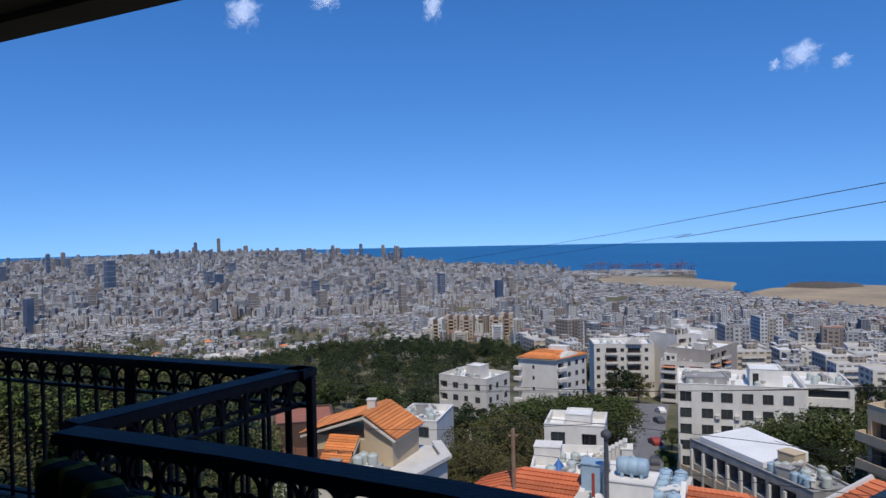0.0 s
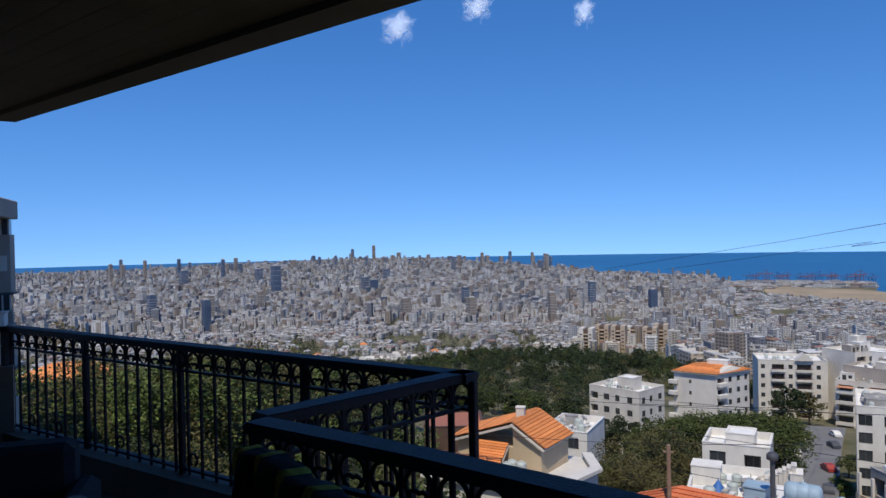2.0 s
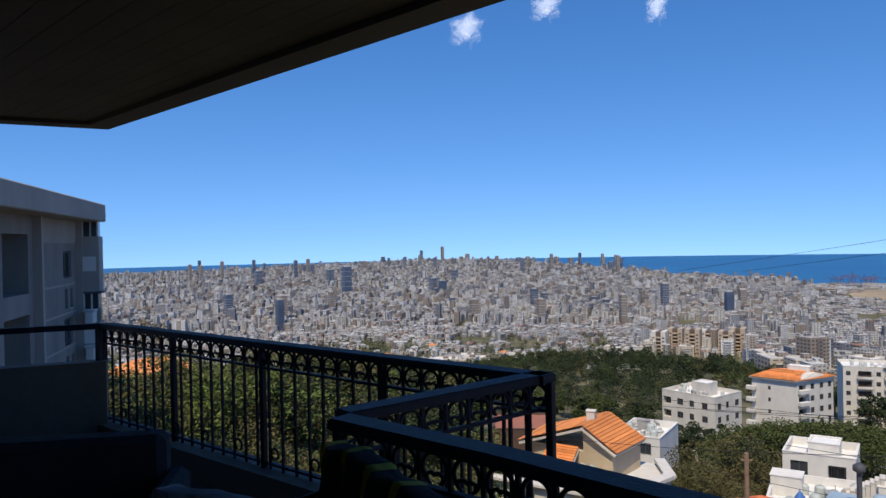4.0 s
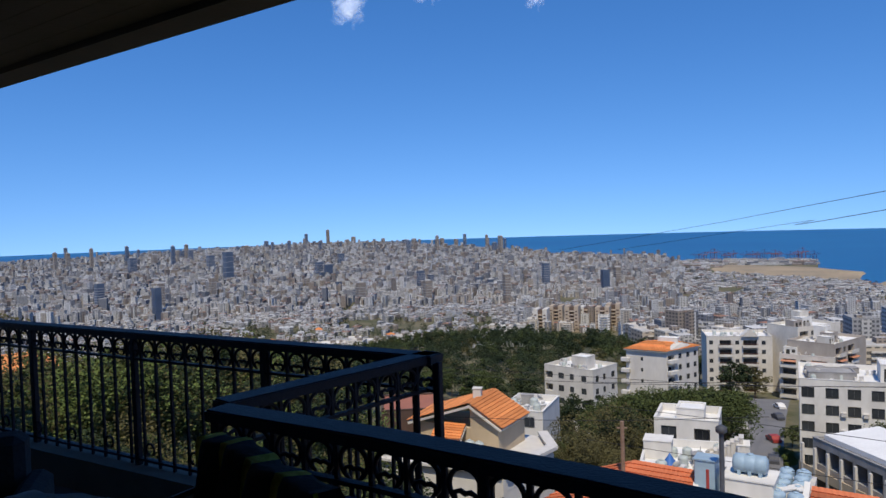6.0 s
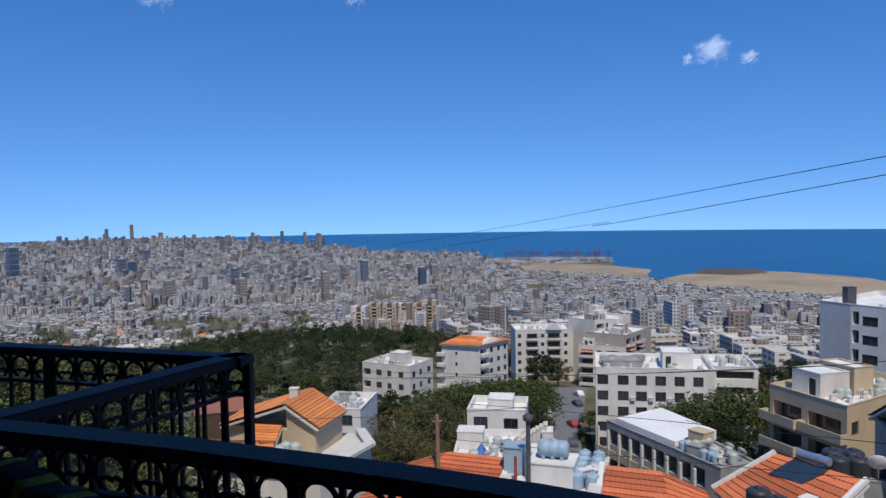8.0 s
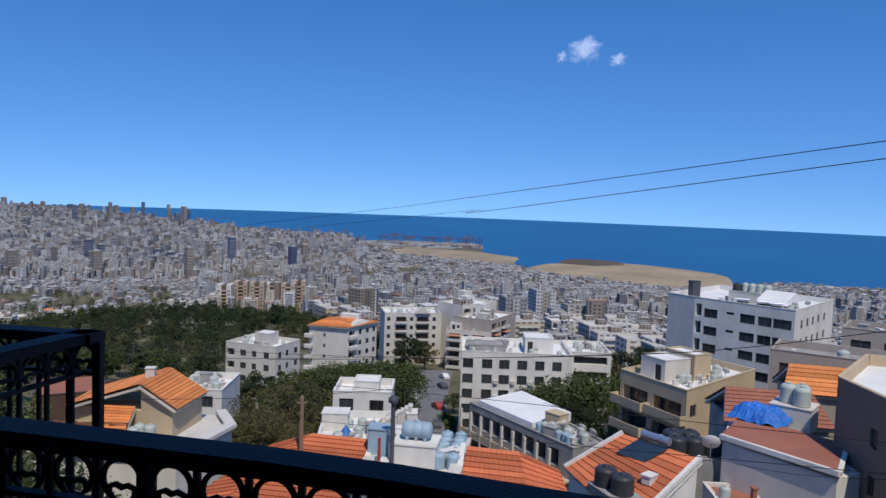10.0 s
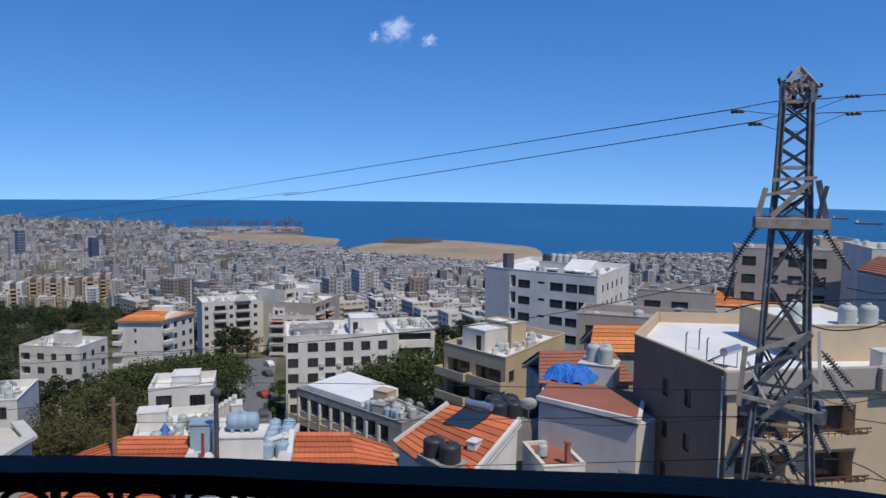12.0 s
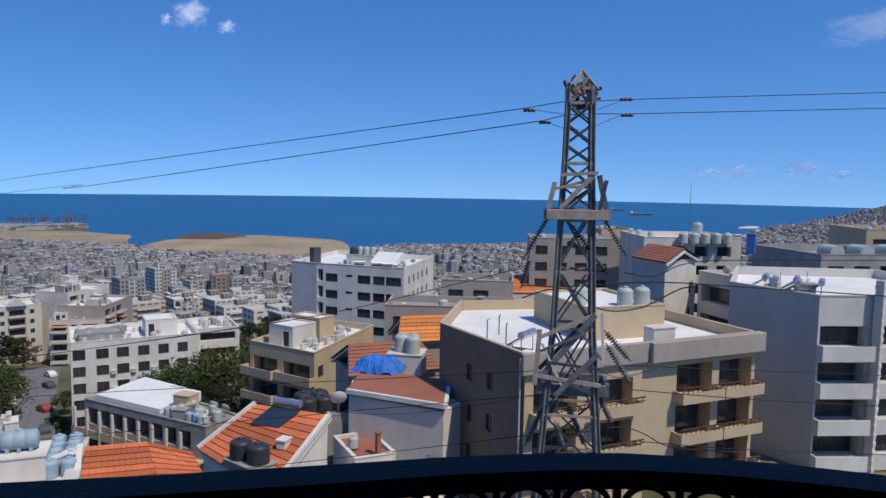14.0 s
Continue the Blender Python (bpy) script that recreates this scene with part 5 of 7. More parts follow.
q = [R1b + V * 5.6 + U * 0.4, R2a + V * 5.6 - U * 0.4, R2a - V * 3.2 - U * 0.4, R1b - V * 3.2 + U * 0.4]
mass(ob, [tuple(p.xy) for p in q], -30, -14.3, M["white"], "terrace")
bm = bmesh.new()
for a, b in ((q[0], q[1]), (q[1], q[2]), (q[3], q[0])):
    beam(bm, (*a.xy, -13.95), (*b.xy, -13.95), 0.25, 0.75)
part("parapet", bm, M["offwhite"], ob)
tc_ = (R1b + R2a) / 2
lump("tank_stand", "white concrete tank plinth on a terrace", "tank stand", tuple((tc_ + V * 0.6).xy), -14.3, (2.6, 2.2, 1.3), M["white"], -20)
bm = bmesh.new()
lathe(bm, [(0.02, -0.92), (0.36, -0.9), (0.5, -0.78), (0.51, -0.3), (0.49, -0.27), (0.51, -0.24), (0.51, 0.24), (0.49, 0.27), (0.51, 0.3), (0.5, 0.78), (0.36, 0.9), (0.02, 0.92)], 20, pose(0, 0, 0.56, 0, 90, 0))
for x in (-0.55, 0, 0.55):
    cuboid(bm, (x - 0.09, -0.42, -0.05), (x + 0.09, 0.42, 0.24))
lathe(bm, [(0.16, 1.0), (0.18, 1.1), (0.1, 1.14)], 12)
thing("drum_tank", bm, M["tankblue"], pose(tc_.x + V.x * 0.6, tc_.y + V.y * 0.6, -12.9, 0, 0, -20), label="pale blue horizontal drum tank on a plinth", category="water tank")
lump("box_tank", "pale blue square water tank", "water tank", tuple((tc_ + V * 0.8 - U * 2.3).xy), -14.3, (1.15, 1.15, 2.0), M["tankblue"], -20)
for i in range(5):
    for j in range(2):
        p = tc_ + U * (1.45 + 0.88 * j) - V * (2.7 - 1.0 * i)
        put(T_BLUE, p.x, p.y, -14.3, 20 * i, 0.74)
bm = bmesh.new()
rod(bm, (0, 0, 0), (0, 0, 4.0), 0.13, seg=12), lathe(bm, [(0.13, 3.9), (0.3, 4.0), (0.3, 4.25), (0.1, 4.4)], 12)
p = tc_ - U * 1.2 + V * 2.2
thing("flue_pipe", bm, M["darksteel"], pose(p.x, p.y, -14.3), label="dark flue pipe with a cowl on a terrace", category="pipe")
bm = bmesh.new()
rod(bm, (0, 0, 0), (0, 0, 1.9), 0.09, seg=10)
p = tc_ - U * 1.9 + V * 2.5
thing("gas_pipe", bm, M["red"], pose(p.x, p.y, -14.3), label="rust-red standing pipe on a terrace", category="pipe")
for k in range(8):
    p = tc_ + U * rnd.uniform(-2.4, 3.2) + V * rnd.uniform(-2.5, 4.5)
    lump("roof_hatch", "small white service box on a terrace", "service box", tuple(p.xy), -14.3, (rnd.uniform(0.3, 0.9), rnd.uniform(0.3, 0.8), rnd.uniform(0.3, 0.9)), M["white"], rnd.uniform(0, 60), group="terrace boxes")

# house with the solar panel
ob = empty("tiled_house", label="house with an orange tile slope and a solar panel", category="house", group="tile-roofed houses")
r0, r1 = Vector((24.9, 49.6, -15.4)), Vector((27.9, 44.0, -15.4))
e0, e1 = Vector((20.6, 50.0, -18.0)), Vector((21.3, 40.8, -18.4))
tiled_slope(ob, e0, e1, r1, r0, M["tile"])
verge(ob, r0 + Vector((0, 0, 0.12)), e0 + Vector((0, 0, 0.12))), verge(ob, r1 + Vector((0, 0, 0.12)), e1 + Vector((0, 0, 0.12)))
mass(ob, [(20.9, 49.8), (21.6, 41.2), (27.6, 43.9), (24.9, 49.4)], -32, -18.2, M["white"])
bm = bmesh.new()
bm.faces.new([bm.verts.new(p) for p in ((21.6, 41.2, -18.5), (27.6, 43.9, -18.3), (27.7, 43.95, -15.7))])
part("gable_wall", bm, M["white"], ob)
mass(ob, [(21.9, 41.0), (27.7, 43.7), (29.0, 41.2), (23.2, 38.5)], -34, -21.0, M["offwhite"], "porch")
bm = bmesh.new()
nrm = (e1 - e0).cross(r0 - e0).normalized()
c = e0.lerp(r1, 0.56)
u_, w_ = (r1 - r0).normalized(), (r0 - e0).normalized()
mm = Matrix((u_, w_, nrm)).transposed().to_4x4()
mm.translation = c + nrm * 0.35 + w_ * 0.9 - u_ * 0.4
cuboid(bm, (-1.2, -0.95, 0), (1.2, 0.95, 0.09), mm)
part("solar_panel", bm, M["solar"], ob, "dark glass solar panel")
bm = bmesh.new()
rod(bm, mm @ Vector((-1.1, 1.35, 0.35)), mm @ Vector((1.1, 1.35, 0.35)), 0.3, seg=14)
part("heater_drum", bm, M["chrome"], ob, "silver heater drum")
p0 = e0.lerp(e1, 0.62) + w_ * 0.9
lump("tank_stand", "dark concrete tank shelf on a roof", "tank stand", (p0.x, p0.y), p0.z - 0.1, (3.2, 2.0, 0.5), M["concrete"], 100)
put(T_BLACK, p0.x - 0.3, p0.y + 0.75, p0.z + 0.48), put(T_BLACK, p0.x + 0.2, p0.y - 0.75, p0.z + 0.48)
lump("skylight", "white skylight box on a tile roof", "skylight", tuple((e1.lerp(r1, 0.55) - u_ * 1.6).xy), (e1.lerp(r1, 0.55)).z - 0.2, (0.9, 0.7, 0.6), M["white"], 30)
p = r1
put(DISH, p.x + 0.6, p.y - 0.2, p.z - 0.1, 150, 1.2)
for i in range(5):
    put(T_BLACK, 29.4 + i % 3 * 1.3 + i // 3 * 0.5, 49.6 + i // 3 * 1.5 - i % 3 * 0.3, -17.0)
A, B = (28.2, 48.6), (33.0, 46.8)
house("low_house", "low flat-roofed annex carrying black tanks", rect(A, B, 5), -34, -16.9, M["concrete"], roof="concrete", parapet=0.1, group="low houses", category="house")

# white house with the faded red roof and blue tarpaulin
ob = empty("tiled_house", label="white house with a faded red roof", category="house", group="tile-roofed houses")
q = [(31.4, 46.7), (34.4, 39.0), (40.5, 41.0), (38.2, 52.0), (34.6, 51.0)]
mass(ob, q, -34, -15.2, M["white"])
bm = bmesh.new()
lo = [(31.2, 46.8, -14.75), (34.3, 38.7, -14.6), (38.4, 42.8, -14.35), (35.3, 50.4, -14.45)]
top = [bm.verts.new(p) for p in lo]
bot = [bm.verts.new(Vector(p) - Vector((0, 0, 0.25))) for p in lo]
bm.faces.new(top)
for j in range(4):
    bm.faces.new((bot[j], bot[(j + 1) % 4], top[(j + 1) % 4], top[j]))
part("roof", bm, M["redroof"], ob, "faded red roof")
verge(ob, (31.2, 46.8, -14.85), (34.3, 38.7, -14.7), 0.35)
verge(ob, (34.3, 38.7, -14.7), (38.4, 42.8, -14.45), 0.25)
lump("goods_stack", "stack of roof goods under a tarpaulin", "roof goods", (36.2, 49.3), -15.2, (1.8, 1.4, 1.0), M["concrete"], -60)
wall_with_openings(ob, (31.32, 46.7), (34.32, 39.0), -30, -15.3, M["palegrey"], [(6.9, 7.9, -20.5, -18.6, "window"), (3.0, 4.0, -24.5, -23, "window")])
bm = bmesh.new()
bmesh.ops.create_grid(bm, x_segments=26, y_segments=20, size=1)
for v_ in bm.verts:
    x, y = v_.co.x, v_.co.y
    v_.co.z = 1.0 * (1 - min(1, abs(x)) ** 3) * (1 - min(1, abs(y)) ** 3) + 0.42 * noise.noise((x * 3.5, y * 3.5, 1)) + 0.2 * noise.noise((x * 9, y * 9, 4))
    v_.co.x, v_.co.y = x * (2.1 + 0.25 * noise.noise((y * 2, 0, 3))), y * (1.6 + 0.25 * noise.noise((x * 2, 0, 6)))
thing("tarpaulin", bm, M["tarp"], pose(36.2, 49.3, -14.4, 0, 0, -60), label="crumpled bright blue tarpaulin over roof goods", category="tarpaulin")
for x, y in ((38.6, 49.4), (39.5, 49.0), (38.9, 48.2)):
    put(T_PALE, x, y, -13.2)
lump("tank_stand", "pale tank shelf beside a tarpaulin", "tank stand", (38.9, 49.0), -15.2, (3.0, 2.6, 1.9), M["palegrey"], -50)
A, B = (28.6, 41.8), (31.6, 41.0)
house("low_house", "small white house with a red-edged flat roof", rect(A, B, 5), -34, -18.2, M["white"], roof="redroof", parapet=0.15, group="low houses", category="house")
lump("chimney", "dark thin chimney on a small roof", "chimney", (30.6, 41.8), -18.3, (0.35, 0.35, 1.6), M["redroof"])
put(T_PALE, 29.8, 43.8, -18.2, 0, 0.6)
ob = empty("porch", label="small orange-tiled porch roof", category="porch")
tiled_slope(ob, (28.0, 38.8, -20.6), (30.6, 38.0, -20.6), (31.4, 40.2, -19.6), (28.8, 41.0, -19.6), M["tile"])
mass(ob, [(28.2, 39.2), (30.5, 38.5), (31.2, 40.2), (28.9, 40.9)], -34, -20.3, M["offwhite"])
for x, y in ((33.0, 40.0), (32.4, 41.2), (33.2, 41.6), (32.3, 39.6)):
    put(T_PALE, x, y, -21.2)
lump("terrace", "white terrace block below a house wall", "terrace", (32.6, 40.2), -34, (4.5, 4.5, 12.7), M["white"], -20)

# long two-storey block with columns and a white sheet roof
A, B = (24.5, 93.2), (31.6, 74.5)
ob = house("colonnade_block", "long two-storey block with a white roof and columns", [A, B, (36.2, 76.0), (32.4, 95.0)], -40, -25.4, M["concrete"], {0: [(0.6 + 2.2 * k, 2.3 + 2.2 * k, -28.3, -26.3, "loggia") for k in range(8)] + [(0.6 + 2.2 * k, 2.3 + 2.2 * k, -32.6, -29.6, "loggia") for k in range(8)]}, roof="concrete", parapet=0.15)
bm = bmesh.new()
ps = [along(A, B, 1.0, 0.8), along(A, B, 12.0, 0.8), along(A, B, 12.0, 7.0), along(A, B, 1.0, 8.0)]
lo, hi = [bm.verts.new((*p, -25.5)) for p in ps], [bm.verts.new((*p, -24.9 + 0.5 * (i > 1))) for i, p in enumerate(ps)]
bm.faces.new(hi)
for j in range(4):
    bm.faces.new((lo[j], lo[(j + 1) % 4], hi[(j + 1) % 4], hi[j]))
part("sheet_roof", bm, M["roofwhite"], ob, "white sheet roof")
for k in (0, 1):
    bm = bmesh.new()
    mm = Matrix.Translation((*along(A, B, -0.5), 0)) @ Matrix.Rotation(math.atan2(B[1] - A[1], B[0] - A[0]), 4, "Z")
    z = -29.3 - 4.3 * k
    cuboid(bm, (0, -1.5, z), (20.4, -0.02, z + 0.2), mm), cuboid(bm, (0, -1.5, z + 0.2), (20.4, -1.35, z + 1.0), mm)
    part("gallery", bm, M["beige"], ob, "cream gallery parapet")
clutter(A, B, -25.4, 26, (12.5, 19.4), (0.6, 4.6))
for k in range(7):
    p = along(A, B, 13.2 + 0.85 * k, 0.9 + 0.2 * (k % 2))
    put(T_BLUE, p.x, p.y, -25.5, 40 * k, 0.8)
for k in range(9):
    bm = bmesh.new()
    p = along(A, B, 0.1 + 2.2 * k, -1.42)
    cuboid(bm, (-0.14, -0.14, -40), (0.14, 0.14, -25.9))
    tagged(thing("gallery_column", bm, M["offwhite"], pose(p.x, p.y, 0, 0, 0, -69)), "slim cream column of a two-storey gallery", "column", "gallery columns")
lump("roof_room", "tan rusty rooftop hut", "hut", along(A, B, 13.6, 3.2), -25.5, (2.2, 1.8, 2.0), M["beige"], -60)

# white stepped terrace house
A, B = (6.2, 91.5), (13.4, 90.0)
house("terraced_house", "white stepped house with roof terraces", rect(A, B, 7), -40, -23.0, M["white"], {0: [(0.8, 2.6, -25.6, -23.9, "window"), (4.6, 6.4, -25.9, -24.0, "loggia")]}, group="low houses", category="house")
house("roof_room", "white rooftop water cistern room", rect(tuple(along(A, B, 2.4, 2)), tuple(along(A, B, 5.6, 2)), 3.5), -23.8, -22.2, M["white"], parapet=0.1, group="rooftop rooms")
A2, B2 = (3.6, 77.5), (14.6, 76.0)
house("terraced_house", "white lower terrace with parapets", rect(A2, B2, 11), -40, -24.6, M["white"], group="low houses", category="house")
for k in range(11):
    p = along(A2, B2, 6.0 + k * 0.42, 6.5)
    lump("baluster_step", "pale stair step with balustrade", "step", p, -25.4, (0.4, 1.4, 0.3 + 0.26 * k), M["offwhite"], -10, group="outdoor stair")
bm = bmesh.new()
lathe(bm, [(1.0, 0), (0.95, 0.1), (0.1, 1.3), (0.02, 1.5)], 10)
p = along(A2, B2, 3.0, 2.5)
thing("garden_parasol", bm, M["blue"], pose(p.x, p.y, -25.0), label="folded dark blue parasol on a terrace", category="parasol")
clutter(A2, B2, -25.4, 22, (0.6, 10.5), (0.6, 9))
for u0, w0, sz in ((0.8, 7.0, (3.0, 2.6, 2.0)), (8.6, 2.2, (1.8, 3.0, 1.4)), (0.6, 1.0, (2.2, 1.6, 1.0)), (9.6, 6.5, (1.2, 2.2, 2.2))):
    lump("terrace_shed", "white rendered shed on a stepped terrace", "shed", along(A2, B2, u0 + 0.8, w0), -25.4, sz, M["white"], -10, group="terrace sheds")
ob = empty("porch", label="small red-tiled lean-to beside a white terrace", category="porch")
tiled_slope(ob, (1.2, 75.0, -26.6), (5.0, 74.4, -26.6), (5.2, 77.0, -25.2), (1.4, 77.6, -25.2), M["tile"])
mass(ob, [(1.3, 75.2), (4.9, 74.6), (5.1, 77.0), (1.5, 77.6)], -40, -26.8, M["offwhite"])
lump("blue_cabin", "blue site cabin beside the street", "cabin", (30.4, 132), -46.5, (4.5, 2.4, 2.4), M["blue"], 20)
lump("blue_bin", "blue tilted skip on the street", "skip", (25.5, 117), -41.8, (2.6, 1.6, 1.5), M["blue"], 35)
lump("pale_canopy", "pale blue sheet canopy beside the street", "canopy", (28.5, 119), -43.0, (5.5, 7, 1.5), M["tankblue"], -15)

# houses behind the pylon and up the slope
specs = (
    ("low concrete house with a flat roof", (62, 72), (78, 56), 12, -15.0, "offwhite", "concrete"),
    ("pale villa with orange roof slopes", (87.5, 97), (104, 84), 12, -18.4, "offwhite", "tilefar"),
    ("pink-brown villa with a flat roof", (68.5, 78.5), (75.5, 71.0), 8, -12.6, "taupe", "concrete"),
    ("grey flat-roofed house below the villas", (54, 72.5), (66, 61), 8, -14.0, "taupe", "concrete"),
    ("yellow rooftop block on the slope", (128, 95), (134, 91), 10, -8.2, "beige", "concrete"),
    ("pale block with tanks on its roof", (100, 66), (112, 56), 14, -6.8, "offwhite", "roofwhite"),
    ("concrete block with big horizontal tanks", (92, 36), (112, 24), 14, -6.6, "concrete", "concrete"),
    ("brown house among flat roofs", (100, 90), (112, 78), 10, -8.6, "taupe", "roofwhite"),
    ("tan house at the slope's edge", (118, 40), (126, 32), 12, -4.6, "beige", "concrete"),
    ("red-roofed low house between blocks", (49.5, 63.5), (57.5, 59.5), 5, -16.4, "taupe", "tilefar"),
    ("grey annex with a flat roof", (41, 60.5), (49.5, 57.5), 7, -18.2, "concrete", "redroof"),
)
for lab, a, b, dep, z, wm, rm in specs:
    ln = (Vector(b) - Vector(a)).length
    cols = [(u, u + 2.2) for u in np.arange(1.0, ln - 2.4, 3.6)]
    tiled = rm in ("redroof", "tilefar")
    ob = house("hillside_house", lab, rect(a, b, dep), z - 22, z, M[wm], {0: grid(cols, z, 3.05, 4, 0.7, 2.3, "loggia" if "balconies" in lab or "tanks" in lab else "window", 0.6)}, roof="concrete" if tiled else rm, parapet=0.15 if tiled else 0.8, group="hillside houses", category="house")
    if tiled:
        r0_, r1_ = along(a, b, 0.5, dep / 2), along(a, b, ln - 0.5, dep / 2)
        f0_, f1_ = along(a, b, -0.5, -0.5), along(a, b, ln + 0.5, -0.5)
        g0_, g1_ = along(a, b, -0.5, dep + 0.5), along(a, b, ln + 0.5, dep + 0.5)
        tiled_slope(ob, (*f0_, z), (*f1_, z), (*r1_, z + 2.4), (*r0_, z + 2.4), M[rm], 0.5, 0.6)
        tiled_slope(ob, (*g1_, z), (*g0_, z), (*r0_, z + 2.4), (*r1_, z + 2.4), M[rm], 0.8, 0.8)
    else:
        clutter(a, b, z - 0.8, 7, (1, ln - 1), (1, dep - 2))
for k in range(5):
    put(T_PALE, 104 + 1.4 * k, 61.5 - 1.1 * k, -7.6, 0, 1.15)
put(T_PALE, 109.0, 62.0, -6.4, 0, 1.3)
lump("tank_stand", "pale tank stand on a roof", "tank stand", (109.0, 62.0), -7.6, (2, 2, 1.1), M["offwhite"])
for k in range(4):
    bm = bmesh.new()
    rod(bm, (-1.6, 0, 0.9), (1.6, 0, 0.9), 0.9, seg=16)
    cuboid(bm, (-1.0, -0.7, -0.05), (-0.7, 0.7, 0.5)), cuboid(bm, (0.7, -0.7, -0.05), (1.0, 0.7, 0.5))
    thing("drum_tank", bm, M["tankgrey"], pose(96 + 3.4 * k, 36.5 - 2.2 * k, -7.35, 0, 0, 50), label="big grey horizontal drum tank on a roof", category="water tank", group="drum tanks")
bm = bmesh.new()
rod(bm, (0, 0, 0), (0, 0, 9.5), 0.06, 0.03), rod(bm, (-0.8, 0, 2.2), (0.8, 0, 2.2), 0.03)
thing("radio_mast", bm, M["steel"], pose(106.8, 62.2, -7.6), label="thin radio mast among roof tanks", category="mast")
lump("blue_panel_box", "blue sheet-clad roof box", "roof box", (89.5, 43.5), -6.9, (1.4, 1.0, 2.4), M["blue"], 20)

# white house under a red gabled roof, and the loggia block beside it
L1, M1, R1 = (72.8, 49.5), (70.6, 43.8), (78.3, 44.5)
z1 = -7.0
back = (L1[0] + R1[0] - M1[0] + 3, L1[1] + R1[1] - M1[1] + 3)
# grey on wall 0 and cream on wall 1 paint in shade and sun
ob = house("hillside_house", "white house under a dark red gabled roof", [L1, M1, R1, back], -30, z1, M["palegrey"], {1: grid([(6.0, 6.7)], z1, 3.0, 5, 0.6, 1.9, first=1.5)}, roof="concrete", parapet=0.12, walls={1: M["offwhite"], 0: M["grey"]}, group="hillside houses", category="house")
m0, r_, l_ = Vector((*M1, z1 + 0.15)), Vector((*R1, z1 + 0.15)), Vector((*L1, z1 + 0.15))
g_ = (m0 + r_) / 2 + Vector((0, 0, 1.3))
h_ = g_ + (l_ - m0)
out = (m0 - l_).normalized() * 0.5
tiled_slope(ob, l_ - (r_ - m0).normalized() * 0.4, m0 + out - (r_ - m0).normalized() * 0.4, g_ + out, h_, M["redroof"], 0.5, 0.6)
tiled_slope(ob, r_ + out, r_ + (l_ - m0), h_, g_ + out, M["redroof"], 0.7, 0.7)
bm = bmesh.new()
bm.faces.new([bm.verts.new(p) for p in (m0, r_, g_)])
part("gable_wall", bm, M["shutter"], ob, "brown timber gable")
A, B = (77.4, 43.6), (74.6, 37.2)
z1 = -8.3
ob = house("hillside_house", "beige block with wide dark loggias", rect(A, B, 12), -30, z1, M["offwhite"], {0: grid([(0.6, 6.4)], z1, 3.3, 5, 0.6, 2.5, "loggia", 0.6)}, roof="concrete", parapet=0.7, group="hillside houses", category="house")
clutter(A, B, z1 - 0.7, 7, (1, 6), (1, 8))

# apartment house to the west
A, B, C = (-20.3, 12.4), (-32.55, 30.1), (-37.6, 34.4)
z1 = 3.75
slots = [(18.2, 19.8, 0.22 - 3.4 * k, 1.55 - 3.4 * k, "window") for k in range(4)] + [(u, u + 0.55, -1.36 - 3.4 * k, -0.35 - 3.4 * k, "window") for k in range(4) for u in (18.4, 19.4)]
slots += [(9.4, 12.6, -0.2 - 3.4 * k, 2.3 - 3.4 * k, "loggia") for k in range(4)]
hs = house("grey_apartment_block", "grey concrete apartment block with glazed corner bays", [A, B, C, (-46, 20), (-33, 5)], -26, z1, M["westwall"], {0: slots}, parapet=0.3, group="near apartment blocks")
mm = Matrix.Translation((*A, 0)) @ Matrix.Rotation(math.atan2(B[1] - A[1], B[0] - A[0]), 4, "Z")
# pour joints and weathered panels of the wall
for z_ in (2.0, -0.15, -1.6, -3.3, -5.0):
    bm = bmesh.new()
    cuboid(bm, (13.6, -0.03, z_ - 0.05), (20.6, -0.005, z_ + 0.05), mm)
    part("wall_joint", bm, M["taupe"], hs)
bm = bmesh.new()
cuboid(bm, (13.6, -0.05, 2.05), (20.6, -0.004, 3.1), mm)
part("upper_panel", bm, M["taupe"], hs, "darker concrete panel under the eaves")
for u0, u1 in ((13.3, 13.6), (20.6, 20.7)):
    bm = bmesh.new()
    cuboid(bm, (u0, -0.35, -26), (u1, -0.004, 3.1), mm)
    part("wall_fin", bm, M["taupe"], hs)
for k in range(5):
    z = 3.1 - 3.86 * k
    mz = mm @ Matrix.Translation((20.7, 0, z))
    bm = bmesh.new()
    for lo_, hi_ in (((0, -1.15, -3.74), (1.05, -0.02, -0.8)),) if k < 1 else (((0, -1.15, -3.74), (1.05, -0.02, -1.5)), ((0.7, -1.05, -1.5), (1.0, -0.02, -0.8))):
        cuboid(bm, lo_, hi_, mz)
    bay = part("bay_parapet", bm, M["taupe"], hs)
    bm = bmesh.new()
    cuboid(bm, (0.06, -1.05, -0.8), (0.95, -0.02, -0.02), mz)
    part("bay_glass", bm, M["pane"], bay)
    bm = bmesh.new()
    cuboid(bm, (-0.04, -1.0, -2.65), (0.02, -0.25, -1.87), mz)
    part("bay_blind", bm, M["white"], bay, "white roller blind in the bay window")
    bm = bmesh.new()
    for y_ in (-1.13, -0.78, -0.4, -0.1):
        cuboid(bm, (0.0, y_, -0.8), (0.06, y_ + 0.07, -0.02), mz)
    part("bay_frame", bm, M["palegrey"], bay)
    bm = bmesh.new()
    cuboid(bm, (-0.06, -1.25, -3.86), (1.1, -0.02, -3.75), mz)
    part("bay_slab", bm, M["darksteel"], bay, "dark slab edge between the storeys")
bm = bmesh.new()
cuboid(bm, (-2, -1.35, z1 - 0.65), (21.7, -0.03, z1 + 0.3), mm, bevel=0.05)
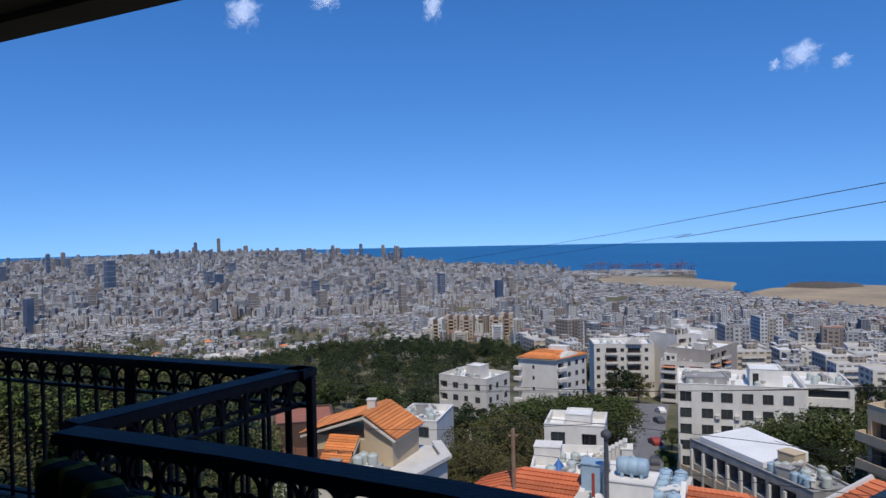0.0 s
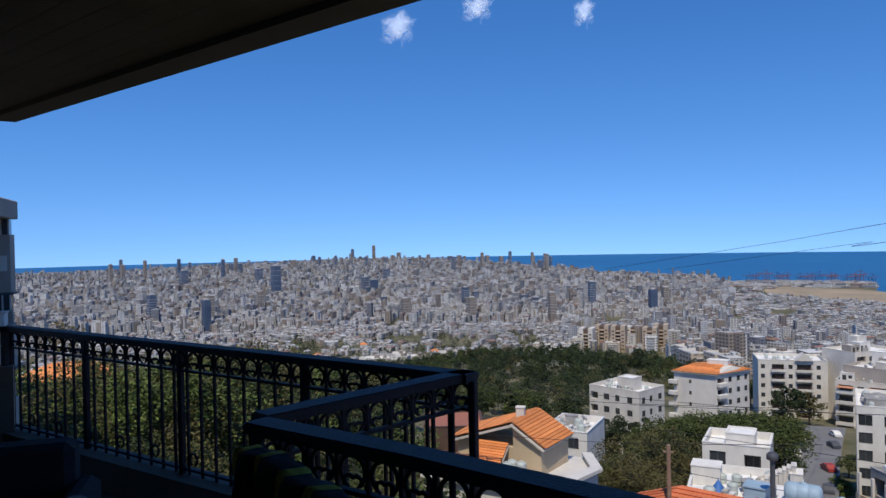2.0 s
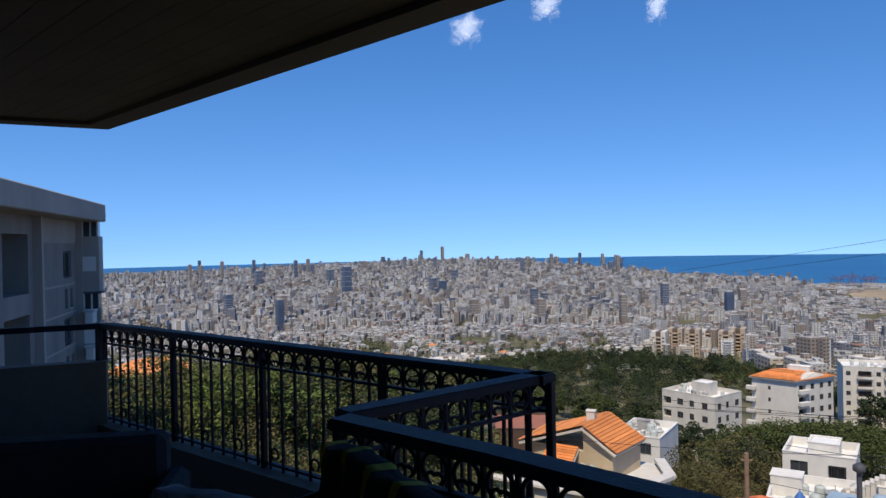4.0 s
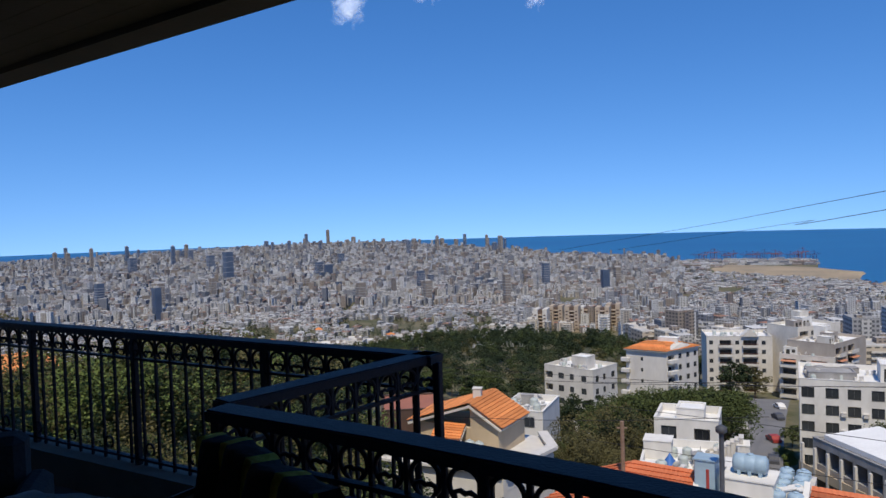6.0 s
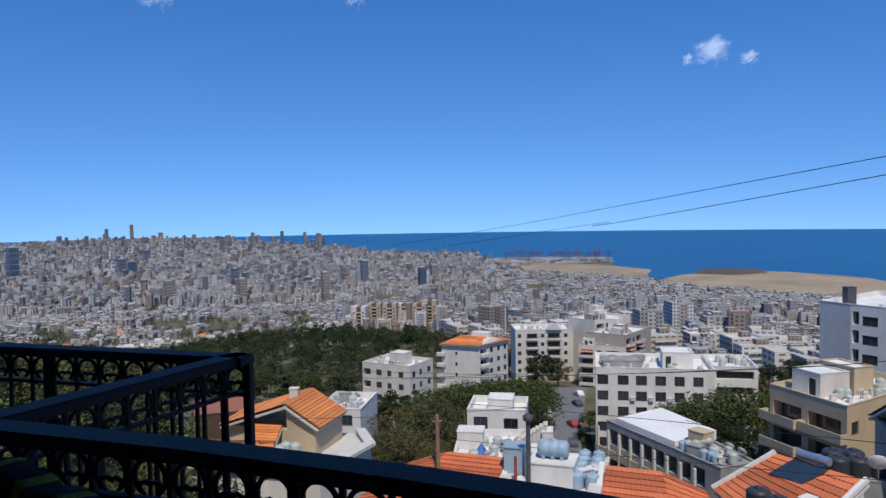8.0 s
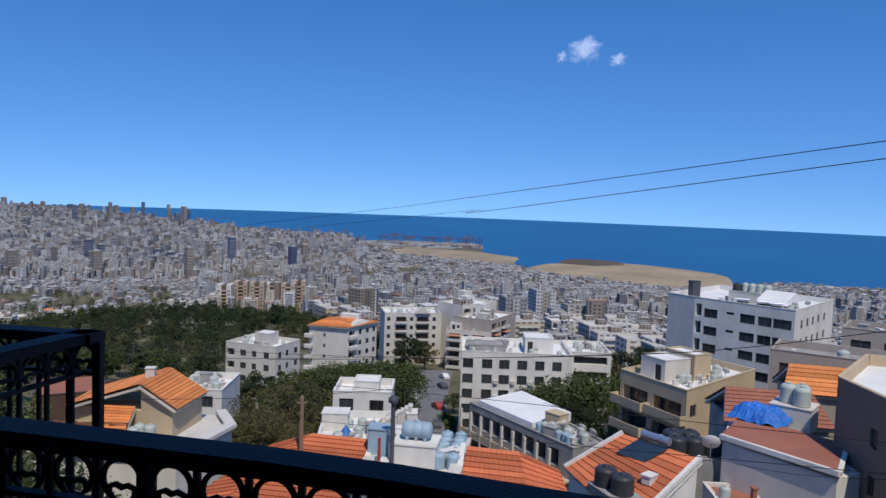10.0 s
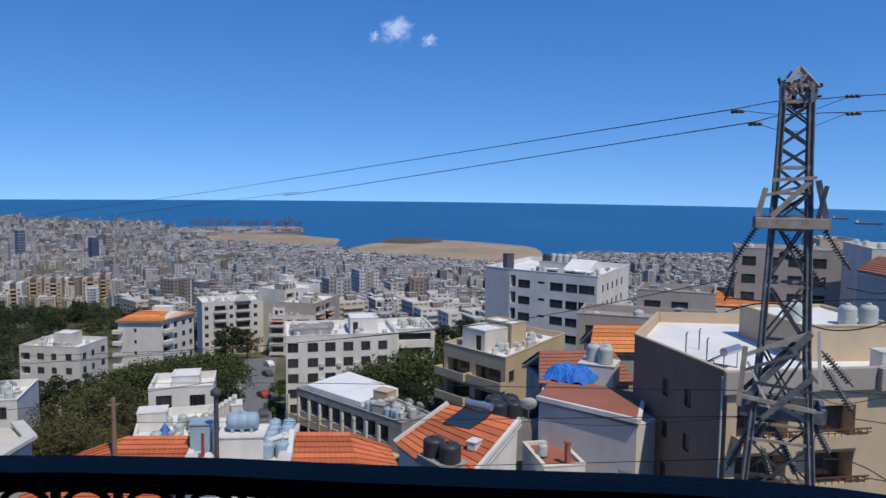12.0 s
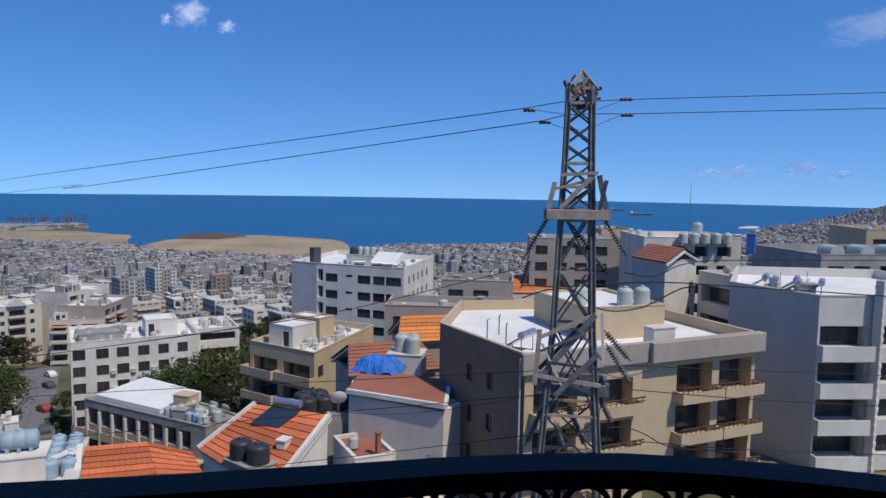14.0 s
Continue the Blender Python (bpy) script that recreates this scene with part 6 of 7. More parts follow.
part("eaves_band", bm, M["taupe"], hs)
for k in range(2):
    q = along(A, B, 20.35, -0.75)
    lump("air_conditioner", "white air-conditioner unit on a wall bay", "air conditioner", tuple(q), -2.3 - 1.9 * k, (0.8, 0.45, 0.65), M["palegrey"], -55, group="air conditioners")
A, B = (-14, 8.5), (-17.5, 13.2)
house("grey_apartment_block", "dark grey stair tower beside an apartment house", rect(A, B, 4), -26, 8.0, M["taupe"], group="near apartment blocks")

# street with parked cars
verts, faces = [], []
for i in range(25):
    az, d = 10.3 + 1.7 * i / 24, 112 + 110 * i / 24
    for s in (-1, 1):
        p = at(az, d) + Vector((s * 5.2, 0, 0))
        verts.append((p.x, p.y, ground_z(p.x, p.y) + 2.3))
    if i:
        faces.append((2 * i - 2, 2 * i - 1, 2 * i + 1, 2 * i))
me = bpy.data.meshes.new("road")
me.from_pydata(verts, [], faces)
me.materials.append(M["asphalt"])
tagged(new("road", me), label="sunlit grey asphalt street running downhill", category="road", kind="structure")


def car(material, label):
    ob = empty("parked_car", label=label, category="car", group="parked cars")
    bm = bmesh.new()
    prof = [(-2.1, 0.3), (-2.1, 0.85), (-1.5, 0.95), (-1.0, 1.42), (0.5, 1.42), (1.1, 0.95), (2.0, 0.8), (2.1, 0.3)]
    l, r = [bm.verts.new((x, -0.85, z)) for x, z in prof], [bm.verts.new((x, 0.85, z)) for x, z in prof]
    bm.faces.new(l), bm.faces.new(r[::-1])
    for i in range(8):
        bm.faces.new((l[i], r[i], r[(i + 1) % 8], l[(i + 1) % 8]))
    body = part("body", bm, material, ob)
    bm = bmesh.new()
    for s in (-1, 1):
        f_ = [bm.verts.new((x, s * 0.86, z)) for x, z in ((-1.3, 0.97), (-0.9, 1.36), (0.45, 1.36), (0.95, 0.97))]
        bm.faces.new(f_)
    part("side_glass", bm, M["pane"], body)
    for x in (-1.3, 1.3):
        for s in (-1, 1):
            bm = bmesh.new()
            rod(bm, (x, s * 0.7, 0.32), (x, s * 0.9, 0.32), 0.32, seg=14)
            part("wheel", bm, M["tankblack"], ob)
    return ob


protos = [car(M["palegrey"], "silver car parked beside the street"), car(M["white"], "white car parked beside the street"), car(M["red"], "dark red car parked beside the street"), car(M["darksteel"], "dark car parked beside the street")]
for i, (d, side, k) in enumerate(((150, -3.4, 0), (163, 3.2, 2), (176, -3.4, 1), (190, 3.4, 3), (198, -3.2, 0), (206, 3.2, 1), (140, 3.6, 3), (184, -3.6, 3))):
    p = at(10.3 + 1.7 * (d - 112) / 110, d) + Vector((side, 0, 0))
    put(protos[k], p.x, p.y, ground_z(p.x, p.y) + 2.32, 80 + 20 * (i % 2))


# ---- trees ----
def leaves(rng, cen, rad, n, size, flat=0.7, quad=True):
    """Small tilted leaves strewn in the outer shell of lobes: vertices and faces. cen: lobe centres; rad, size: one per lobe."""
    k = len(cen)
    u = rng.normal(size=(k, n, 3)) + (0, 0, 0.25)
    u /= np.linalg.norm(u, axis=2, keepdims=True)
    q = np.asarray(rad)[:, None, None] * (0.5 + 0.55 * rng.random((k, n, 1)))
    c = np.asarray(cen)[:, None, :] + u * q * (1, 1, flat)
    t = rng.normal(size=(k, n, 3)) * (1, 1, 0.5)
    t /= np.linalg.norm(t, axis=2, keepdims=True)
    w = np.cross(t, rng.normal(size=(k, n, 3)) * (0.5, 0.5, 1))
    w /= np.linalg.norm(w, axis=2, keepdims=True) + 1e-6
    s = np.asarray(size)[:, None, None] * rng.uniform(0.5, 1.2, (k, n, 1))
    v = np.stack([c - t * s, c + w * s * 0.5, c + t * s] + ([c - w * s * 0.5] if quad else []), axis=2)
    m = v.shape[2]
    return v.reshape(-1, 3).tolist(), np.arange(k * n * m).reshape(-1, m).tolist()


def crown_mesh(name, seed, lobes, n, leaf, material, flat=1.0):
    """Many small tilted leaves gathered in uneven lobes, with gaps between."""
    lb = np.array(lobes)
    v, f = leaves(np.random.default_rng(seed), lb[:, :3], lb[:, 3], n, np.full(len(lb), leaf), flat)
    me = bpy.data.meshes.new(name)
    me.from_pydata(v, [], f)
    me.materials.append(material)
    return me


def tree(seed, height, radius, material, label, n=90, leaf=0.32, umbrella=False, lobe_n=16, category="tree"):
    r = random.Random(seed)
    ob = empty("tree", label=label, category=category, group="trees on the slope")
    base = height * (0.62 if umbrella else 0.38)
    lobes = []
    for i in range(lobe_n):
        a, q = r.uniform(0, 6.28), radius * math.sqrt(r.random()) * 0.85
        h = height - (q / radius) ** 2 * height * (0.12 if umbrella else 0.3) - r.uniform(0, height * (0.16 if umbrella else 0.42))
        lobes.append((q * math.cos(a), q * math.sin(a), max(h, base), radius * r.uniform(0.26, 0.42)))
    bm = bmesh.new()
    rod(bm, (0, 0, -8), (0.1, 0.1, base * 0.9), radius * 0.055 + 0.08, radius * 0.035 + 0.05, 8)
    for x, y, z, q in lobes[::2]:
        rod(bm, (0.1, 0.1, base * 0.8), (x * 0.8, y * 0.8, z - q * 0.4), radius * 0.022 + 0.03, 0.03, 5)
    part("trunk", bm, M["bark"], ob)
    part("crown", None, None, ob, data=crown_mesh("crown", seed, lobes, n, leaf, material, 0.7))
    return ob


SORTS = (
    (1, 9, 4.6, "leaf", "dark green pine with an uneven crown", False, 20),
    (2, 11, 4.0, "leafdark", "dark evergreen oak with a dense crown", False, 20),
    (3, 8, 4.8, "leafdry", "olive-brown tree with a loose crown", False, 20),
    (4, 7, 3.4, "leaflight", "light green broadleaf tree", False, 18),
    (5, 9, 5.6, "leaf", "umbrella pine with a flat dark crown", True, 24),
    (6, 12, 2.0, "leafdark", "slim dark cypress-like tree", False, 16),
)
# the same sorts with finer leaves for close by and coarser ones for far off
KINDS = [[tree(a, h, q, M[m_], lab, n, leaf, um, lobe_n) for a, h, q, m_, lab, um, lobe_n in SORTS] for n, leaf in ((460, 0.125), (260, 0.20), (80, 0.40))]


def plant(k, az, d, s=1.0, dz=0.0):
    p = at(az, d)
    return put(KINDS[0 if d < 112 else (1 if d < 160 else 2)][k], p.x, p.y, ground_z(p.x, p.y) + dz, rnd.uniform(0, 360), s)


# the big pines beside the white block, and those along the street
for k, az, d, s in ((0, 22.0, 112, 1.15), (4, 24.2, 114, 1.25), (0, 25.8, 110, 1.0), (1, 23.2, 107, 0.9), (4, 26.6, 153, 1.2), (0, 28.4, 160, 1.2), (1, 25.3, 158, 1.1), (4, 27.6, 148, 1.1), (0, 24.5, 104, 0.7),
                    (2, -2.6, 92, 1.25), (2, 0.2, 98, 1.35), (2, 2.6, 95, 1.2), (2, -0.6, 86, 1.1), (3, -3.6, 99, 1.0), (1, 1.6, 106, 1.1), (2, 3.6, 104, 1.0), (0, -4.8, 104, 1.0), (2, 1.2, 84, 0.9),
                    (4, 3.0, 126, 1.1), (4, 4.8, 124, 1.15), (0, 6.0, 128, 1.0), (4, 7.2, 126, 1.2), (4, 8.2, 124, 1.05), (0, 8.6, 133, 1.0), (1, 2.0, 132, 1.0), (4, 5.6, 138, 1.1), (4, 8.0, 140, 1.1), (0, -0.5, 128, 1.0), (1, -2.4, 134, 1.0), (5, -1.8, 150, 0.9), (5, -1.2, 152, 0.9), (5, -0.4, 151, 1.0), (0, 0.6, 140, 1.0), (3, -3.4, 140, 1.0), (0, 9.2, 190, 0.9), (0, 13.4, 170, 0.5), (3, 12.8, 152, 0.5), (1, 9.6, 222, 1.1), (2, 11.0, 236, 1.0), (3, 13.2, 146, 0.5), (0, 33.8, 88, 0.7), (3, 34.3, 84, 0.6), (3, 30.0, 40, 0.35), (5, 36.0, 43, 0.4), (3, 28.5, 40.5, 0.3), (0, -6.5, 118, 1.0), (1, -8.5, 124, 1.1), (0, 28.0, 200, 1.0), (1, 24, 215, 1.1), (0, 21, 225, 1.0), (0, 31, 215, 1.0)):
    plant(k, az, d, s * 1.12, (2.0 if az > 20 else (0.8 if d < 110 else 2.2)) if d < 145 and az < 27.5 and s > 0.6 else 0.0)
# the wood on the knoll
wr = random.Random(17)
bands = {0: ([], [], []), 1: ([], [], []), 2: ([], [], [])}
for i in range(1080):
    az = wr.uniform(-25, 4)
    d = wr.uniform(190, lerp([(-25, 330), (-18, 345), (-13.5, 490), (4, 490)], az)) if az < -3 else wr.uniform(280, 490)
    if i >= 640:
        az = wr.uniform(-53, -20)
        d = 52 + 290 * wr.random() ** 1.3
    c = at(az, d)
    hgt, rad = wr.uniform(7, 13), wr.uniform(2.8, 5.2)
    c.z = ground_z(c.x, c.y)
    band = 0 if d < 90 else (1 if d < 190 else 2)
    for k in range(9):
        a, q = wr.uniform(0, 6.28), rad * math.sqrt(wr.random()) * 0.9
        bands[band][0].append(tuple(c + Vector((q * math.cos(a), q * math.sin(a), hgt * (1 - 0.35 * (q / rad) ** 2) - wr.uniform(0, hgt * 0.45)))))
        bands[band][1].append(rad * wr.uniform(0.3, 0.5))
        bands[band][2].append(lerp([(50, 0.17), (90, 0.24), (190, 0.38), (350, 0.62), (500, 0.75)], d))
for band, per in ((0, 190), (1, 90), (2, 58)):
    cen, rad, size = bands[band]
    wv, wf = leaves(np.random.default_rng(30 + band), cen, rad, per, size, 0.8, band < 2)
    me = bpy.data.meshes.new("wood")
    me.from_pydata(wv, [], wf)
    for x in ("leafdark", "leaf", "leafdry", "leaflight"):
        me.materials.append(M[x])
    sort = [(0, 0, 0, 0, 1, 0, 0, 1, 0, 2)[(i * 7) % 10] if band == 2 else (0, 2, 1, 3, 2, 1, 0, 3, 2, 3)[(i * 7) % 10] for i in range(len(cen) // 9)]
    me.polygons.foreach_set("material_index", np.repeat(sort, 9 * per).tolist())
    tagged(new("wood", me), label=("olive-green garden trees crowding the near slope", "mixed green trees down the slope", "dense dark green wood over the knoll")[band], category="wood", kind="stuff")
for i in range(24):
    plant(rnd.choice((0, 1, 3, 4, 5)), rnd.uniform(-22, -5), rnd.uniform(185, 215), rnd.uniform(0.8, 1.2))
for az, d, k, s_ in ((-5.2, 84, 2, 0.8), (-4.4, 90, 0, 0.9), (-6.2, 100, 1, 0.9), (27.0, 96, 0, 0.7), (31.5, 92, 3, 0.6), (33.0, 97, 0, 0.7), (21.0, 118, 4, 1.1), (22.6, 119, 4, 1.2)):
    plant(k, az, d, s_, 1.5)
# gardens below the balcony
for i in range(75):
    az = rnd.uniform(-54, -14.5)
    d = 24 + 190 * rnd.random() ** 1.4
    if -32 < az and d < 60 and rnd.random() < 0.4:
        continue
    plant(rnd.choice((0, 1, 2, 3, 3, 1)), az, d, rnd.uniform(0.55, 0.95) if d < 70 else rnd.uniform(0.8, 1.2))
for i in range(50):
    az = rnd.uniform(-50, -14)
    plant(rnd.choice((1, 2, 3, 0)), az, rnd.uniform(200, 520), rnd.uniform(0.8, 1.2))
# trees between the houses of the plain
for i in range(60):
    az = rnd.uniform(5, 44)
    plant(rnd.choice((0, 1, 2)), az, rnd.uniform(city_start(az) - 60, city_start(az) + 160), rnd.uniform(0.7, 1.1))
# sorts that no place called for
for row in KINDS:
    for ob in row:
        if not ob.get("placed"):
            for o in list(ob.children_recursive) + [ob]:
                bpy.data.objects.remove(o)
# tree clumps inside the city, too far to tell apart
lr = random.Random(8)
cen = []
for i in range(1500):
    az, d = lr.uniform(-56, 74), 420 + 2000 * lr.random() ** 1.7
    if i < 420:
        az, d = lr.uniform(-54, -6), lr.uniform(400, 860)
    if d > lerp(COAST, az) - 60 or d < city_start(az):
        continue
    c = at(az, d)
    c.z = ground_z(c.x, c.y)
    spread = 13 if i % 9 else 24
    for k in range(lr.randint(2, 6) if i % 9 else 12):
        cen.append(tuple(c + Vector((lr.uniform(-spread, spread), lr.uniform(-spread, spread), lr.uniform(1.5, 4.0)))))
v_, f_ = leaves(np.random.default_rng(8), cen, [lr.uniform(2.0, 3.6) for _ in cen], 34, [lr.uniform(0.7, 1.2) for _ in cen], 0.8, False)
me = bpy.data.meshes.new("city_trees")
me.from_pydata(v_, [], f_)
me.materials.append(M["leafdark"])
tagged(new("city_trees", me), label="dark green tree clumps between distant blocks", category="trees", kind="stuff")
# rough grass below the balcony
v_, f_ = [], []
for i in range(60000):
    az, d = lr.uniform(-54, -16), 15 + 60 * lr.random()
    c = at(az, d)
    c.z = ground_z(c.x, c.y) - 0.05
    h, a = lr.uniform(0.15, 0.55), lr.uniform(0, 6.28)
    o = Vector((math.cos(a), math.sin(a), 0)) * 0.09
    b = len(v_)
    v_ += [c - o, c + o, c + Vector((lr.gauss(0, 0.15), lr.gauss(0, 0.15), h))]
    f_.append((b, b + 1, b + 2))
me = bpy.data.meshes.new("grass")
me.from_pydata(v_, [], f_)
me.materials.append(M["grass"])
tagged(new("grass", me), label="rough yellow-green grass on the slope", category="grass", kind="stuff")

# ---- pylon and cables ----
WIRES = (
    (((23.12, 21.39, 4.67), (15.75, 59.97, 1.94), (25.58, 198.36, -1.65), (-21.47, 419.45, -16.62)), 0.022),
    (((23.64, 20.82, 4.16), (15.75, 59.97, 0.62), (46.49, 194.52, -1.58), (10.83, 419.86, -17.12)), 0.022),
    (((23.12, 21.39, 4.67), (24.43, 20.51, 4.48), (24.99, 19.99, 4.44)), 0.012),
    (((23.64, 20.82, 4.16), (24.48, 20.46, 3.89), (25.05, 19.91, 3.80)), 0.012),
    (((23.12, 21.39, 4.67), (24.65, 20.40, 5.01), (25.53, 19.30, 5.03), (26.48, 18.84, 5.13), (42.77, 14.01, 6.53)), 0.02),
    (((23.64, 20.82, 4.16), (24.66, 20.39, 4.44), (25.54, 19.28, 4.49), (26.50, 18.82, 4.53), (42.78, 13.96, 5.72)), 0.02),
    (((26.48, 18.84, 5.13), (25.37, 19.51, 4.61)), 0.012),
    (((26.50, 18.82, 4.53), (25.41, 19.45, 4.00)), 0.012),
    (((-1.30, 59.99, -11.86), (10.86, 44.70, -8.44), (19.09, 31.69, -5.33), (23.16, 21.35, -2.11)), 0.02),
    (((-1.31, 59.99, -13.50), (10.89, 44.69, -10.91), (19.20, 31.63, -8.71), (23.63, 20.83, -6.58)), 0.018),
    (((-1.34, 59.99, -16.46), (10.92, 44.69, -13.40), (19.25, 31.60, -10.40), (24.24, 20.11, -7.51)), 0.018),
    (((-1.36, 59.98, -19.29), (10.95, 44.68, -16.37), (19.32, 31.55, -12.83), (24.17, 20.20, -9.27)), 0.018),
    (((-22.89, 76.66, -13.74), (5.41, 59.76, -11.60), (12.46, 50.49, -9.74), (21.50, 38.39, -6.85)), 0.02),
    (((23.16, 21.35, -2.84), (24.66, 20.39, -2.93), (27.73, 17.88, -2.68), (31.23, 15.79, -2.91), (38.19, 11.88, -3.48)), 0.03),
    (((23.17, 21.34, -3.41), (23.89, 20.53, -3.02), (24.73, 19.83, -3.03), (25.72, 19.04, -3.84), (27.50, 18.24, -3.83), (29.22, 17.38, -3.04), (30.01, 17.02, -2.94)), 0.03),
    (((27.06, 18.89, -2.31), (27.73, 17.89, -2.43), (29.19, 17.43, -1.98), (31.65, 17.16, -1.90), (42.93, 13.48, -2.22)), 0.025),
    (((25.84, 18.87, -6.31), (27.42, 18.36, -6.46), (32.21, 16.07, -6.92), (40.18, 12.24, -7.68)), 0.02),
    (((25.70, 19.06, -6.51), (26.61, 18.66, -6.90), (28.80, 18.08, -6.72)), 0.018),
    (((26.96, 18.14, -7.40), (32.24, 16.01, -8.26), (40.21, 12.14, -9.25)), 0.022),
    (((27.01, 18.07, -9.69), (32.30, 15.90, -10.68), (40.25, 12.00, -11.69)), 0.02),
    (((24.56, 19.73, -9.35), (26.25, 18.30, -8.98), (27.62, 18.05, -9.44), (29.13, 17.53, -10.28), (32.30, 15.89, -10.82)), 0.025),
    (((14.03, 37.46, -9.34), (21.09, 29.17, -10.15), (24.24, 20.11, -7.51)), 0.012),
    (((-12.94, 58.59, -10.79), (-3.38, 54.90, -10.60), (10.36, 48.92, -9.18)), 0.018),
    (((-10.84, 48.81, -11.81), (-1.23, 45.98, -11.08), (8.68, 41.09, -9.28)), 0.016),
)
STRINGS = (
    ((23.86, 20.42, 0.34), (23.30, 21.35, -1.62)),
    ((24.32, 19.86, -0.03), (25.53, 18.62, -2.27)),
    ((25.12, 18.84, 0.39), (25.96, 18.02, -1.47)),
    ((25.33, 18.56, -4.63), (26.15, 17.74, -5.93)),
    ((25.38, 18.49, -5.18), (26.21, 17.65, -7.03)),
    ((25.17, 18.77, -7.23), (25.81, 18.23, -8.84)),
    ((24.22, 19.99, -7.71), (24.03, 20.52, -8.82)),
    ((24.13, 20.09, -8.73), (24.57, 19.87, -10.03)),
    ((24.42, 19.74, -7.87), (25.17, 19.11, -9.95)),
    ((23.83, 20.45, -8.00), (23.45, 21.18, -10.03)),
    ((24.31, 19.88, -0.94), (24.80, 19.59, -1.18)),
    ((23.31, 21.04, -1.60), (23.21, 21.45, -2.98)),
)

for pts, r in WIRES:
    pts = [Vector(p) for p in pts]
    fine = []
    for i in range(len(pts) - 1):
        a, b, c, d_ = pts[max(i - 1, 0)], pts[i], pts[i + 1], pts[min(i + 2, len(pts) - 1)]
        for k in range(10):
            t = k / 10
            l1, l2 = (b - a).length or (c - b).length, (c - b).length
            t1 = (c - a) * (l2 / max(l1 + l2, 1e-3)) if i else (c - b)
            l3 = (d_ - c).length or l2
            t2 = (d_ - b) * (l2 / (l2 + l3)) if i + 2 < len(pts) else (c - b)
            fine.append(b * (2 * t ** 3 - 3 * t * t + 1) + t1 * (t ** 3 - 2 * t * t + t) + c * (3 * t * t - 2 * t ** 3) + t2 * (t ** 3 - t * t))
    fine.append(pts[-1])
    tagged(tube("overhead_cable", fine, r, M["cable"], seg=1, swell=90.0), label="thin dark overhead cable strung to the pylon", category="cable", group="overhead cables")

pyl = empty("lattice_pylon", look((0, 0, 0), (0, 0, 1)) @ Matrix.Identity(4), label="rusty steel lattice pylon with insulator strings", category="pylon")
PA, PD = 51.35, 32.0
pyl.matrix_world = pose(*at(PA, PD, 0), 0, 0, -PA + 2)
LEV = [(-26, 1.75), (-17, 1.5), (-10.0, 1.25), (-4.6, 0.86), (0.45, 0.68), (2.4, 0.60), (4.9, 0.54), (5.6, 0.54)]


def leg(z, sx, sy):
    h = lerp(LEV, z)
    return (sx * h, sy * h, z)


for sx in (-1, 1):
    for sy in (-1, 1):
        bm = bmesh.new()
        for (za, _), (zb, _) in zip(LEV, LEV[1:]):
            a, b = Vector(leg(za, sx, sy)), Vector(leg(zb, sx, sy))
            beam(bm, a, b, 0.19, 0.05), beam(bm, a + Vector((-sx * 0.08, 0, 0)), b + Vector((-sx * 0.08, 0, 0)), 0.05, 0.19)
        part("leg", bm, M["steel"], pyl)
zs = [-26, -21.5, -17, -13.5, -10.6, -8.3, -4.6, -2.1, 0.45, 1.4, 2.4, 3.2, 4.05, 4.9]
for za, zb in zip(zs, zs[1:]):
    for ax in (0, 1):
        for s in (-1, 1):
            bm = bmesh.new()
            for t in (-1, 1):
                c1 = (t, s) if ax == 0 else (s, t)
                c2 = (-t, s) if ax == 0 else (s, -t)
                beam(bm, leg(za, *c1), leg(zb, *c2), 0.085, 0.035)
            part("brace", bm, M["darksteel"], pyl)
for z in (-10.6, -8.3, -4.6, -2.2, 0.0, 0.45, 1.4, 2.4, 4.9, 5.5):
    bm = bmesh.new()
    for a, b in (((-1, -1), (1, -1)), ((1, -1), (1, 1)), ((1, 1), (-1, 1)), ((-1, 1), (-1, -1))):
        beam(bm, leg(z, *a), leg(z, *b), 0.12, 0.06)
    part("ring_beam", bm, M["rust"], pyl)
